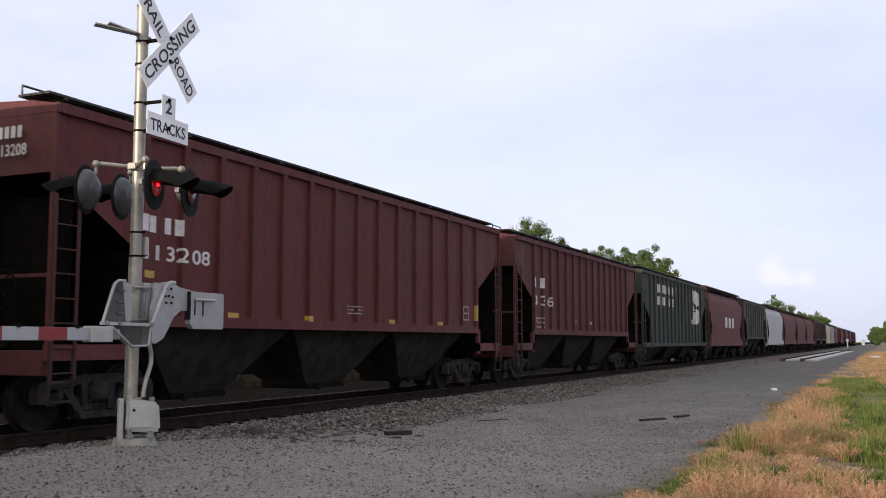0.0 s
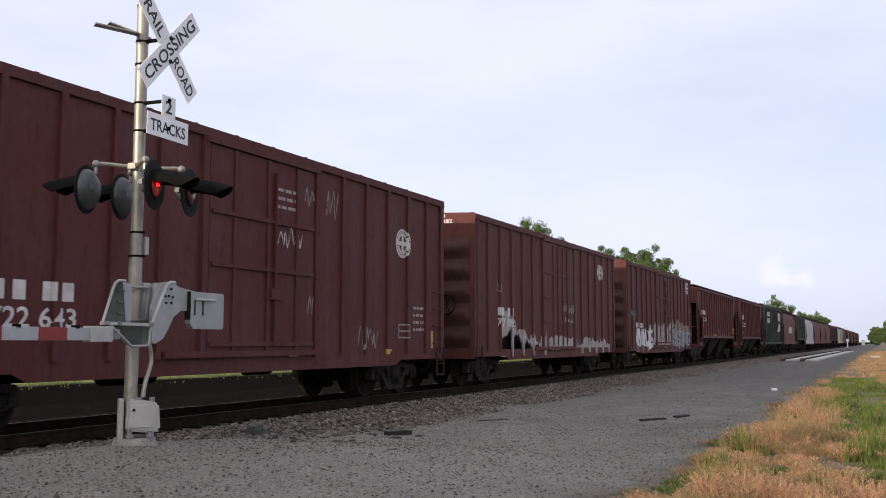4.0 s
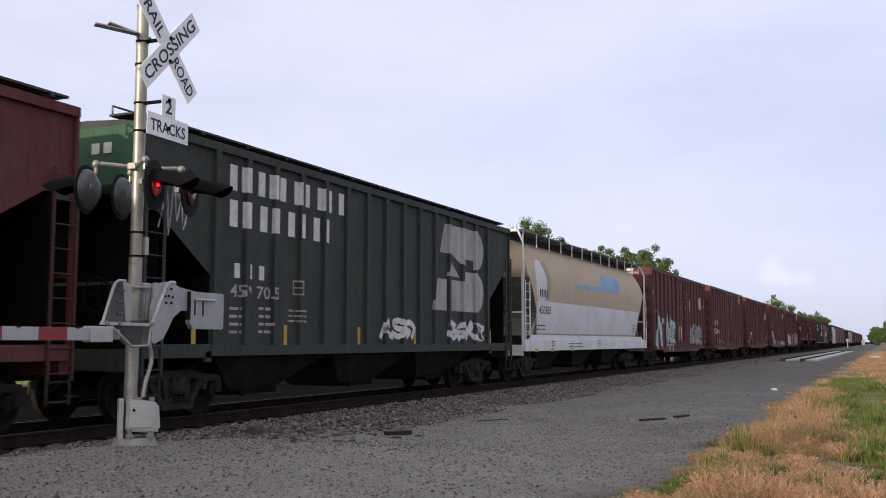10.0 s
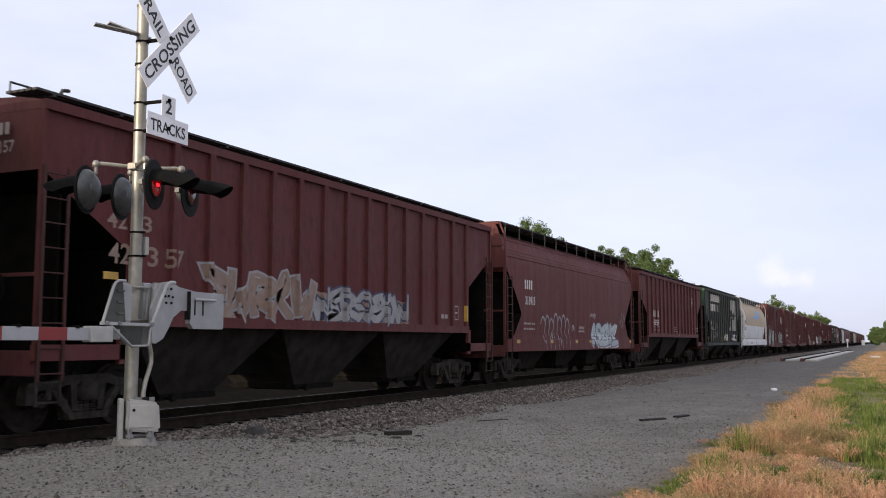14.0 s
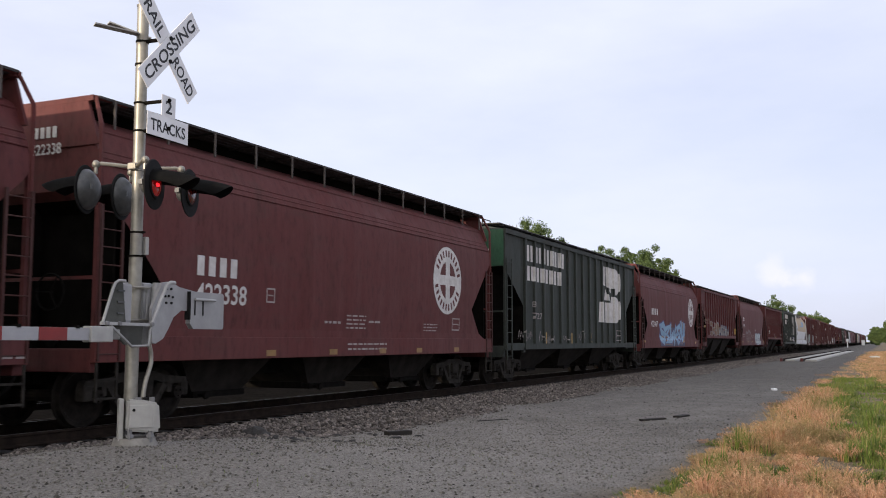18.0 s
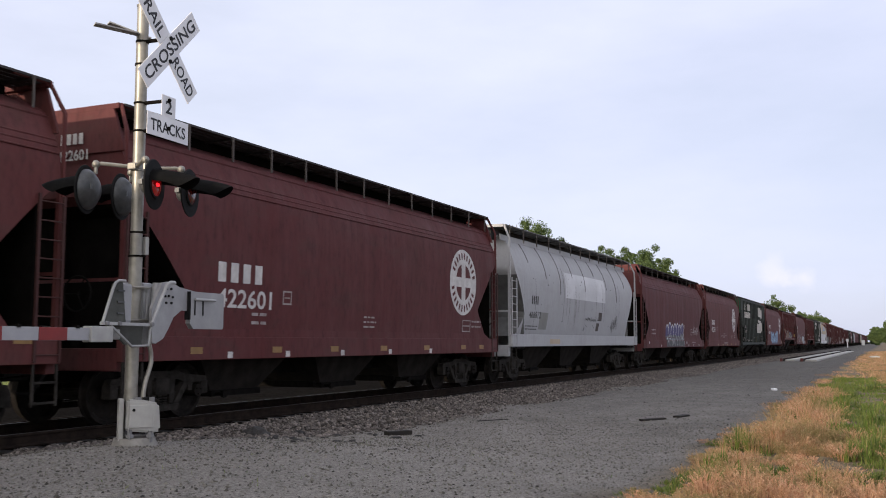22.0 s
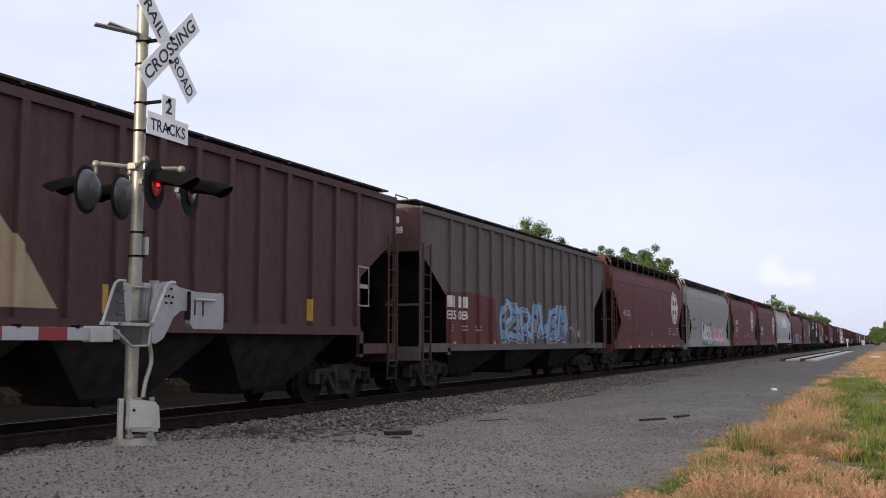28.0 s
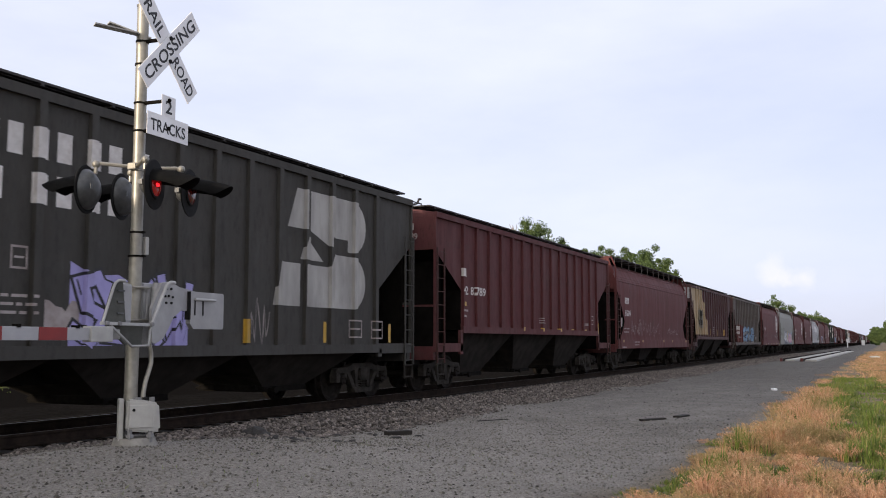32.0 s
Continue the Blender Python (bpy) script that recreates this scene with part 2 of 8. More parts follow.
M["blue"] = simple("blue_paint_panel", (0.16, 0.27, 0.42), (0.22, 0.32, 0.44), 3, 0.6, 0, 0)
M["rail"] = simple("rusty_rail_web", (0.016, 0.012, 0.010), (0.032, 0.023, 0.018), 6, 0.95, spec=0.05)
M["railtop"] = simple("polished_rail_head", (0.06, 0.055, 0.05), (0.04, 0.036, 0.032), 14, 0.6, 0.3)
M["tie"] = simple("creosoted_timber", (0.012, 0.010, 0.009), (0.030, 0.025, 0.020), 5, 0.95, 0, 0.5, 0.01, stretch=(1, 0.15, 1))
M["concrete"] = simple("old_concrete", (0.34, 0.33, 0.31), (0.42, 0.41, 0.38), 6, 0.85)
M["bark"] = simple("tree_bark", (0.075, 0.058, 0.045), (0.12, 0.10, 0.08), 6, 0.9, 0, 0.5, 0.03)
M["ballast"] = varied("ballast_stone", [(0.028, 0.025, 0.022), (0.095, 0.082, 0.073), (0.16, 0.137, 0.122), (0.055, 0.049, 0.046), (0.23, 0.20, 0.18), (0.068, 0.059, 0.053)], 0.85)
M["pebble"] = varied("gravel_pebble", [(0.035, 0.032, 0.028), (0.13, 0.12, 0.104), (0.21, 0.193, 0.166), (0.075, 0.068, 0.059), (0.27, 0.25, 0.215)], 0.85)
M["straw"] = varied("dry_brome_grass", [(0.47, 0.245, 0.145), (0.55, 0.325, 0.20), (0.33, 0.16, 0.09), (0.61, 0.40, 0.26), (0.40, 0.22, 0.125)], 0.75, trans=0.3, patch=(0.18, 0.175, 0.062))
M["blade"] = varied("green_grass", [(0.065, 0.108, 0.020), (0.11, 0.165, 0.030), (0.18, 0.215, 0.050), (0.050, 0.082, 0.018), (0.25, 0.225, 0.080)], 0.6, trans=0.3)
M["leaf"] = varied("tree_leaf", [(0.055, 0.088, 0.034), (0.090, 0.130, 0.045), (0.13, 0.172, 0.058), (0.068, 0.104, 0.045)], 0.6, trans=0.35)
M["twig"] = simple("bare_twig", (0.20, 0.16, 0.14), (0.26, 0.21, 0.18), 4, 0.9, 0, 0)


def lens(name, colour, glow):
    m, n, l, b = material(name, 0.15, 0, 0.6)
    b.inputs["Base Color"].default_value = (*colour, 1)
    if glow:
        b.inputs["Emission Color"].default_value = (1.0, 0.012, 0.020, 1)
        b.inputs["Emission Strength"].default_value = glow
    return m


M["lens"] = lens("red_glass_lens", (0.085, 0.010, 0.008), 0.0)
M["litlens"] = lens("lit_red_lens", (0.22, 0.012, 0.010), 0.05)
M["lamp"] = lens("lit_red_lamp", (0.6, 0.02, 0.02), 2.2)


def ground_material():
    m, n, l, b = material("gravel_ground", 0.92, 0, 0.15)
    co = n.new("ShaderNodeTexCoord").outputs["Object"]
    fine = noise_of(n, l, co, 30.0, 8, 0.82)
    mid = noise_of(n, l, co, 1.1, 5, 0.6)
    wide = noise_of(n, l, scaled(n, l, co, (0.25, 0.8, 1)), 0.55, 5, 0.6)
    clod = noise_of(n, l, co, 7.0, 6, 0.75)
    gravel = ramp_of(n, l, fine, 0.36, (0.033, 0.031, 0.028), 0.62, (0.235, 0.217, 0.195))
    dust = ramp_of(n, l, fine, 0.35, (0.17, 0.16, 0.144), 0.65, (0.45, 0.42, 0.38))
    col = mix_of(n, l, ramp_of(n, l, mid, 0.36, (0.06,) * 3, 0.72, (0.48,) * 3), gravel, dust)
    col = mix_of(n, l, ramp_of(n, l, clod, 0.28, (0.50,) * 3, 0.45, (0,) * 3), col, (0.05, 0.046, 0.042))
    col = mix_of(n, l, ramp_of(n, l, wide, 0.46, (0,) * 3, 0.80, (0.42,) * 3), col, (0.062, 0.057, 0.052))
    # a pale dusty patch beside the mast
    spot = node(n, "ShaderNodeVectorMath")
    spot.operation = "DISTANCE"
    l.new(scaled(n, l, co, (0.19, 0.38, 0.0)), spot.inputs[0])
    spot.inputs[1].default_value = (1.75, 2.0, 0.0)
    rag = node(n, "ShaderNodeMath")
    rag.operation = "MULTIPLY_ADD"
    l.new(noise_of(n, l, co, 1.6, 6, 0.65), rag.inputs[0])
    rag.inputs[1].default_value = -1.5
    l.new(spot.outputs["Value"], rag.inputs[2])
    pale = node(n, "ShaderNodeMapRange")
    l.new(rag.outputs[0], pale.inputs["Value"])
    pale.inputs["From Min"].default_value, pale.inputs["From Max"].default_value, pale.inputs["To Max"].default_value = 0.85, -0.1, 0.40
    col = mix_of(n, l, pale.outputs[0], col, dust)
    # darker cinders along the yard, farther from the crossing
    along = n.new("ShaderNodeSeparateXYZ")
    l.new(co, along.inputs[0])
    cinder = node(n, "ShaderNodeMapRange")
    l.new(along.outputs["X"], cinder.inputs["Value"])
    cinder.inputs["From Min"].default_value, cinder.inputs["From Max"].default_value, cinder.inputs["To Max"].default_value = 15.0, 42.0, 0.55
    col = mix_of(n, l, cinder.outputs[0], col, (0.048, 0.045, 0.041))
    # zones across the track: grass soil near the camera and beyond the tracks
    xyz = n.new("ShaderNodeSeparateXYZ")
    l.new(co, xyz.inputs[0])
    wob = node(n, "ShaderNodeMath")
    wob.operation = "MULTIPLY_ADD"
    l.new(noise_of(n, l, co, 0.55, 4), wob.inputs[0])
    wob.inputs[1].default_value = 1.6
    l.new(xyz.outputs["Y"], wob.inputs[2])
    soil = ramp_of(n, l, noise_of(n, l, co, 5.0, 7, 0.75), 0.38, (0.07, 0.055, 0.035), 0.66, (0.25, 0.20, 0.14))
    turf = ramp_of(n, l, noise_of(n, l, co, 0.8, 6, 0.7), 0.35, (0.10, 0.13, 0.03), 0.7, (0.24, 0.25, 0.07))
    near = node(n, "ShaderNodeMapRange")
    l.new(wob.outputs[0], near.inputs["Value"])
    near.inputs["From Min"].default_value, near.inputs["From Max"].default_value = 3.3, 2.7
    col = mix_of(n, l, near.outputs[0], col, soil)
    far = node(n, "ShaderNodeMapRange")
    l.new(wob.outputs[0], far.inputs["Value"])
    far.inputs["From Min"].default_value, far.inputs["From Max"].default_value = 25.0, 26.0
    col = mix_of(n, l, far.outputs[0], col, turf)
    # oily ballast under and between the tracks, darkened further to paint the shade there
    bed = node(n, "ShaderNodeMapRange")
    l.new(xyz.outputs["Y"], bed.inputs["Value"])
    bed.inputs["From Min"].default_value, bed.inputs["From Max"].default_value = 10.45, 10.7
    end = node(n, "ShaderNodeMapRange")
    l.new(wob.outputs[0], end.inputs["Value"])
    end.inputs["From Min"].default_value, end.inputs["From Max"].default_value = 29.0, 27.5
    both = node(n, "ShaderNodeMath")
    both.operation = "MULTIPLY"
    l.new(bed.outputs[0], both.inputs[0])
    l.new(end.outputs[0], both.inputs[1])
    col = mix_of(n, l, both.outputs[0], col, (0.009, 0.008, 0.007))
    dull = node(n, "ShaderNodeMapRange")
    l.new(both.outputs[0], dull.inputs["Value"])
    dull.inputs["To Min"].default_value, dull.inputs["To Max"].default_value = 0.15, 0.0
    l.new(dull.outputs[0], b.inputs["Specular IOR Level"])
    l.new(col, b.inputs["Base Color"])
    bump_of(n, l, b, fine, 0.9, 0.03)
    return m


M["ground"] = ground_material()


# ---- mesh tools ----
def part(name, bm, mat, parent=None, label="", at=None, smooth=False):
    """Links a bmesh (or a mesh) as one object under a thing or a part."""
    if isinstance(bm, bmesh.types.BMesh):
        me = bpy.data.meshes.new(name)
        bm.to_mesh(me)
        bm.free()
        me.materials.append(mat)
        if smooth:
            me.shade_smooth()
            me.set_sharp_from_angle(angle=radians(smooth))
    else:
        me = bm
    ob = new(name, me)
    if parent is not None:
        ob.parent = parent
    if at is not None:
        ob.matrix_basis = at
    if label:
        ob["label"] = label
    return ob


def thing(name, label, category, group="", kind="", at=None):
    ob = tagged(new(name), label, category, group, kind)
    ob.empty_display_size = 0.3
    if at is not None:
        ob.matrix_basis = at
    return ob


def box(bm, x0, x1, y0, y1, z0, z1, bev=0.0):
    m = Matrix.LocRotScale(((x0 + x1) / 2, (y0 + y1) / 2, (z0 + z1) / 2), None, (abs(x1 - x0), abs(y1 - y0), abs(z1 - z0)))
    r = bmesh.ops.create_cube(bm, size=1, matrix=m)
    if bev:
        es = list({e for v in r["verts"] for e in v.link_edges})
        bmesh.ops.bevel(bm, geom=es, offset=bev, segments=2, affect="EDGES", profile=0.6)
    return bm


def hexa(bm, lo, hi):
    """A solid between two rectangles ((x0, x1, y0, y1, z))."""
    vs = []
    for x0, x1, y0, y1, z in (lo, hi):
        vs += [bm.verts.new(p) for p in ((x0, y0, z), (x1, y0, z), (x1, y1, z), (x0, y1, z))]
    for f in ((3, 2, 1, 0), (4, 5, 6, 7), (0, 1, 5, 4), (1, 2, 6, 5), (2, 3, 7, 6), (3, 0, 4, 7)):
        bm.faces.new([vs[i] for i in f])
    return bm


def rod(bm, a, b, r, seg=8, r2=None):
    a, b = Vector(a), Vector(b)
    d = b - a
    m = Matrix.Translation((a + b) / 2) @ d.to_track_quat("Z", "Y").to_matrix().to_4x4()
    bmesh.ops.create_cone(bm, cap_ends=True, segments=seg, radius1=r, radius2=r if r2 is None else r2, depth=d.length, matrix=m)
    return bm


def pipe(bm, pts, r, seg=8):
    """A bent tube through the points, in one piece."""
    pts = [Vector(p) for p in pts]
    rings, side = [], None
    for i, p in enumerate(pts):
        d = (pts[min(i + 1, len(pts) - 1)] - pts[max(i - 1, 0)]).normalized()
        if side is None:
            side = d.orthogonal().normalized()
        side = (side - d * side.dot(d)).normalized()
        up = d.cross(side)
        rings.append([bm.verts.new(p + (side * math.cos(k * math.tau / seg) + up * math.sin(k * math.tau / seg)) * r) for k in range(seg)])
    for a, b in zip(rings, rings[1:]):
        for k in range(seg):
            bm.faces.new((a[k], a[(k + 1) % seg], b[(k + 1) % seg], b[k]))
    bm.faces.new(rings[0][::-1]), bm.faces.new(rings[-1])
    return bm


def slab(bm, poly, y0, y1):
    """A plate with its outline in x and z, from y0 to y1."""
    a = [bm.verts.new((x, y0, z)) for x, z in poly]
    b = [bm.verts.new((x, y1, z)) for x, z in poly]
    bm.faces.new(a), bm.faces.new(b[::-1])
    k = len(poly)
    for i in range(k):
        bm.faces.new((a[i], b[i], b[(i + 1) % k], a[(i + 1) % k]))
    bmesh.ops.recalc_face_normals(bm, faces=bm.faces[:])
    return bm


def mesh_of(name, verts, faces, mat):
    me = bpy.data.meshes.new(name)
    me.from_pydata(verts, [], faces)
    me.materials.append(mat)
    return me


SHARED = {}


def shared(key, name, mat, make, smooth=False):
    """One mesh for all parts that look alike."""
    if key not in SHARED:
        bm = bmesh.new()
        make(bm)
        me = bpy.data.meshes.new(name)
        bm.to_mesh(me)
        bm.free()
        me.materials.append(mat)
        if smooth:
            me.shade_smooth()
            me.set_sharp_from_angle(angle=radians(smooth))
        SHARED[key] = me
    return SHARED[key]


FONTS = {}


def glyphs(text, width=None, height=1.0):
    """Flat built-in letters in x and z, from x = 0, baseline z = 0; the given capital height and, if given, width."""
    if text not in FONTS:
        cu = bpy.data.curves.new("letters", "FONT")
        cu.body, cu.resolution_u, cu.offset = text, 3, 0.016
        ob = bpy.data.objects.new("letters", cu)
        me = bpy.data.meshes.new_from_object(ob)
        FONTS[text] = ([tuple(v.co) for v in me.vertices], [tuple(p.vertices) for p in me.polygons])
        bpy.data.objects.remove(ob), bpy.data.curves.remove(cu), bpy.data.meshes.remove(me)
    vs, fs = FONTS[text]
    x0, x1 = min(v[0] for v in vs), max(v[0] for v in vs)
    z0, z1 = min(v[1] for v in vs), max(v[1] for v in vs)
    sz = height / (z1 - z0)
    sx = sz if width is None else width / (x1 - x0)
    return [((v[0] - x0) * sx, (v[1] - z0) * sz) for v in vs], fs


# ---- ground and track ----
def hump(x, y):
    """The gravel rises towards the road crossing beside the mast."""
    a = min(1.0, max(0.0, (14.0 - x) / 7.0))
    a = a * a * (3 - 2 * a)
    b = min(1.0, max(0.0, (8.6 - y) / 1.2)) * min(1.0, max(0.0, (y - 2.0) / 3.0))
    return 0.40 * a * b


def ground_z(x, y):
    z = -0.16 + hump(x, y)
    if y > 10.1:
        z -= 0.22 * min(1.0, (y - 10.1) / 0.5)
    if y > 13.2:
        z -= 0.38 * min(1.0, (y - 13.2) / 0.9)
    if y > 24.2:
        z += 0.58 * min(1.0, (y - 24.2) / 1.5)
    fade = min(1.0, max(0.0, (30 - x) / 18))
    if fade == 0 or x < -6:
        return z
    return z + 0.016 * fade * noise.noise(Vector((x * 0.5, y * 0.5, 0))) + 0.005 * fade * noise.noise(Vector((x * 3, y * 3, 5)))


def axis(lo, hi, fine_lo, fine_hi, step, grow=1.25):
    out = list(np.arange(fine_lo, fine_hi, step))
    s, v = step, fine_hi
    while v < hi:
        out.append(v)
        s *= grow
        v += s
    out.append(hi)
    s, v = step, fine_lo
    while v > lo:
        s *= grow
        v -= s
        out.insert(0, max(v, lo))
    return out


gx, gy = axis(-1500, 4000, 2, 30, 0.25), axis(-2500, 2500, -4, 12, 0.25)
gv = [(x, y, ground_z(x, y)) for x in gx for y in gy]
k = len(gy)
gf = [(i * k + j, (i + 1) * k + j, (i + 1) * k + j + 1, i * k + j + 1) for i in range(len(gx) - 1) for j in range(k - 1)]
ground = tagged(new("ground", mesh_of("ground", gv, gf, M["ground"])), "grey gravel yard with dry grass verge and fields beyond", "ground", kind="structure")
ground.data.shade_smooth()


def make_rail(bm, x0, x1):
    prof = [(-0.07, -0.18), (0.07, -0.18), (0.07, -0.168), (0.012, -0.14), (0.010, -0.045), (0.036, -0.035), (0.037, -0.008), (0.028, 0.0), (-0.028, 0.0), (-0.037, -0.008), (-0.036, -0.035), (-0.010, -0.045), (-0.012, -0.14), (-0.07, -0.168)]
    a = [bm.verts.new((x0, y, z)) for y, z in prof]
    b = [bm.verts.new((x1, y, z)) for y, z in prof]
    n = len(prof)
    bm.faces.new(a[::-1]), bm.faces.new(b)
    for i in range(n):
        bm.faces.new((a[i], a[(i + 1) % n], b[(i + 1) % n], b[i]))
    bmesh.ops.recalc_face_normals(bm, faces=bm.faces[:])


# oily ballast with the black shade below the cars put into its colour
M["bed"] = simple("oily_shaded_ballast", (0.007, 0.0065, 0.006), (0.018, 0.016, 0.014), 9, 1.0, 0, 1.0, 0.05, 0.0)


def add_track(label, y, z, heads):
    tr = thing("railway_track", label, "railway track", "tracks", "structure", pose(0, y, z))
    for s in (-1, 1):
        bm = bmesh.new()
        make_rail(bm, -200, 2200)
        part("rail", bm, M["rail"], tr, "rusty steel rail", pose(0, s * 0.7545, 0))
        if heads:
            bm = bmesh.new()
            box(bm, -200, 2200, s * 0.7545 - 0.026, s * 0.7545 + 0.026, -0.001, 0.0012)
            part("rail_head", bm, M["railtop"], tr, "polished running surface")
    tie = shared("tie", "tie", M["tie"], lambda bm: box(bm, -0.11, 0.11, -1.30, 1.30, -0.34, -0.181, 0.008))
    for i in range(150):
        part("tie", tie, None, tr, "", pose(2.0 + i * 0.53 + random.uniform(-0.02, 0.02), random.uniform(-0.03, 0.03), 0, 0, 0, random.uniform(-0.8, 0.8)))
    bm = bmesh.new()
    for i in range(700):
        x = 81.5 + i * 0.53
        box(bm, x - 0.11, x + 0.11, -1.30, 1.30, -0.34, -0.181)
    tagged(part("tie_row", bm, M["tie"], tr), kind="stuff")
    return tr


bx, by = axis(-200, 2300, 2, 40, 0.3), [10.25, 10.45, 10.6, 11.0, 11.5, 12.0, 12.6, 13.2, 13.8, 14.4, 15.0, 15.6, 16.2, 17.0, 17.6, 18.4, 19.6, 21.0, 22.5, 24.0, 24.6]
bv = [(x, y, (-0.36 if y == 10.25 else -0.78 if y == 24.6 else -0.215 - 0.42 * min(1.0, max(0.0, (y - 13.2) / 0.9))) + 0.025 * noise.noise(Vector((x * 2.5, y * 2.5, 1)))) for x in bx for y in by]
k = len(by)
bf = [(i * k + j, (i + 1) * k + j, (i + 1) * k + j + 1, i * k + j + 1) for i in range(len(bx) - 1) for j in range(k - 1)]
tagged(new("trackbed", mesh_of("trackbed", bv, bf, M["bed"])), "oily ballast bed under both tracks, its colour darkened as shade", "ballast", kind="structure")
track = add_track("near track with rusty rails on timber ties", TRACK_Y, 0, True)
track2 = add_track("second track with dull rails behind the train", TRACK_Y + 4.4, -0.42, False)


def scatter(name, pts, radii, mat, label, category, round_=True, flat=0.7, seed=3):
    """Very many small stones in one mesh."""
    rs = np.random.RandomState(seed)
    if round_:
        g = (1 + 5 ** 0.5) / 2
        base = np.array([(-1, g, 0), (1, g, 0), (-1, -g, 0), (1, -g, 0), (0, -1, g), (0, 1, g), (0, -1, -g), (0, 1, -g), (g, 0, -1), (g, 0, 1), (-g, 0, -1), (-g, 0, 1)]) / 1.9
        tri = np.array([(0, 11, 5), (0, 5, 1), (0, 1, 7), (0, 7, 10), (0, 10, 11), (1, 5, 9), (5, 11, 4), (11, 10, 2), (10, 7, 6), (7, 1, 8), (3, 9, 4), (3, 4, 2), (3, 2, 6), (3, 6, 8), (3, 8, 9), (4, 9, 5), (2, 4, 11), (6, 2, 10), (8, 6, 7), (9, 8, 1)])
    else:
        base = np.array([(1, 0, 0), (0, 1, 0), (-1, 0, 0), (0, -1, 0), (0, 0, 1), (0, 0, -1)], float)
        tri = np.array([(0, 1, 4), (1, 2, 4), (2, 3, 4), (3, 0, 4), (1, 0, 5), (2, 1, 5), (3, 2, 5), (0, 3, 5)])
    n, nv = len(pts), len(base)
    v = base[None] * (1 + rs.uniform(-0.32, 0.32, (n, nv, 1)))
    v = v * rs.uniform(0.65, 1.25, (n, 1, 3)) * np.array([1, 1, flat])
    a = rs.uniform(0, 2 * np.pi, n)
    tilt = rs.uniform(-0.6, 0.6, n)
    ct, st = np.cos(tilt)[:, None], np.sin(tilt)[:, None]
    x, y, z = v[..., 0], v[..., 1] * ct - v[..., 2] * st, v[..., 1] * st + v[..., 2] * ct
    ca, sa = np.cos(a)[:, None], np.sin(a)[:, None]
    v = np.stack([x * ca - y * sa, x * sa + y * ca, z], -1) * np.asarray(radii)[:, None, None] + np.asarray(pts)[:, None, :]
    f = (tri[None] + (np.arange(n) * nv)[:, None, None]).reshape(-1, 3)
    me = bpy.data.meshes.new(name)
    me.from_pydata(v.reshape(-1, 3).tolist(), [], f.tolist())
    me.materials.append(mat)
    return tagged(new(name, me), label, category, kind="stuff")


rs = np.random.RandomState(11)


def strew(n, x0, x1, y0, y1, power=1.0):
    u = rs.uniform(0, 1, n) ** power
    xs, ys = x0 + (x1 - x0) * u, rs.uniform(y0, y1, n)
    return xs, ys


def on_ground(xs, ys, lift):
    return np.array([(x, y, ground_z(x, y) + l) for x, y, l in zip(xs, ys, lift)])


xs, ys = strew(36000, 9.0, 46.0, 7.25, 10.75, 1.35)
edge = 7.45 + 0.35 * np.sin(xs * 0.7) + 0.25 * np.sin(xs * 1.9 + 1)
keep = ys > edge + rs.normal(0, 0.16, len(xs))
xs, ys = xs[keep], ys[keep]
rr = 0.014 + 0.026 * rs.uniform(0, 1, len(xs)) ** 1.6
at = on_ground(xs, ys, rr * 0.3 + rs.uniform(0, 0.06, len(xs)) * np.clip((ys - edge[keep]) * 1.2, 0, 1))
near = xs < 19
scatter("ballast", at[near], rr[near], M["ballast"], "coarse brownish grey crushed stone beside the track", "ballast")
scatter("ballast", at[~near], rr[~near] * 1.15, M["ballast"], "coarse brownish grey crushed stone along the track", "ballast", False)
xs, ys = strew(14000, 46.0, 130.0, 7.5, 10.6, 1.3)
rr = rs.uniform(0.03, 0.07, len(xs))
scatter("ballast", on_ground(xs, ys, rr * 0.1), rr, M["ballast"], "coarse crushed stone along the track, farther off", "ballast", False)
xs, ys = strew(5000, 4.0, 9.5, 7.9, 10.3)
rr = rs.uniform(0.012, 0.035, len(xs))
scatter("ballast", on_ground(xs, ys, rr * 0.4), rr, M["ballast"], "loose crushed stone by the mast foot", "ballast")
xs, ys = strew(30000, 4.5, 17.0, 1.8, 8.0, 1.2)
rr = 0.005 + 0.014 * rs.uniform(0, 1, len(xs)) ** 3
scatter("gravel", on_ground(xs, ys, rr * 0.2), rr, M["pebble"], "fine grey gravel on hard dusty ground", "gravel", False)
xs, ys = strew(5000, 17.0, 60.0, 2.4, 7.8, 1.5)
rr = 0.010 + 0.018 * rs.uniform(0, 1, len(xs)) ** 3
scatter("gravel", on_ground(xs, ys, rr * 0.2), rr, M["pebble"], "scattered grey gravel along the yard", "gravel", False)


# ---- freight cars: x forward, y = 0 on the track's centre line, z = 0 on the rail head ----
W = 1.6


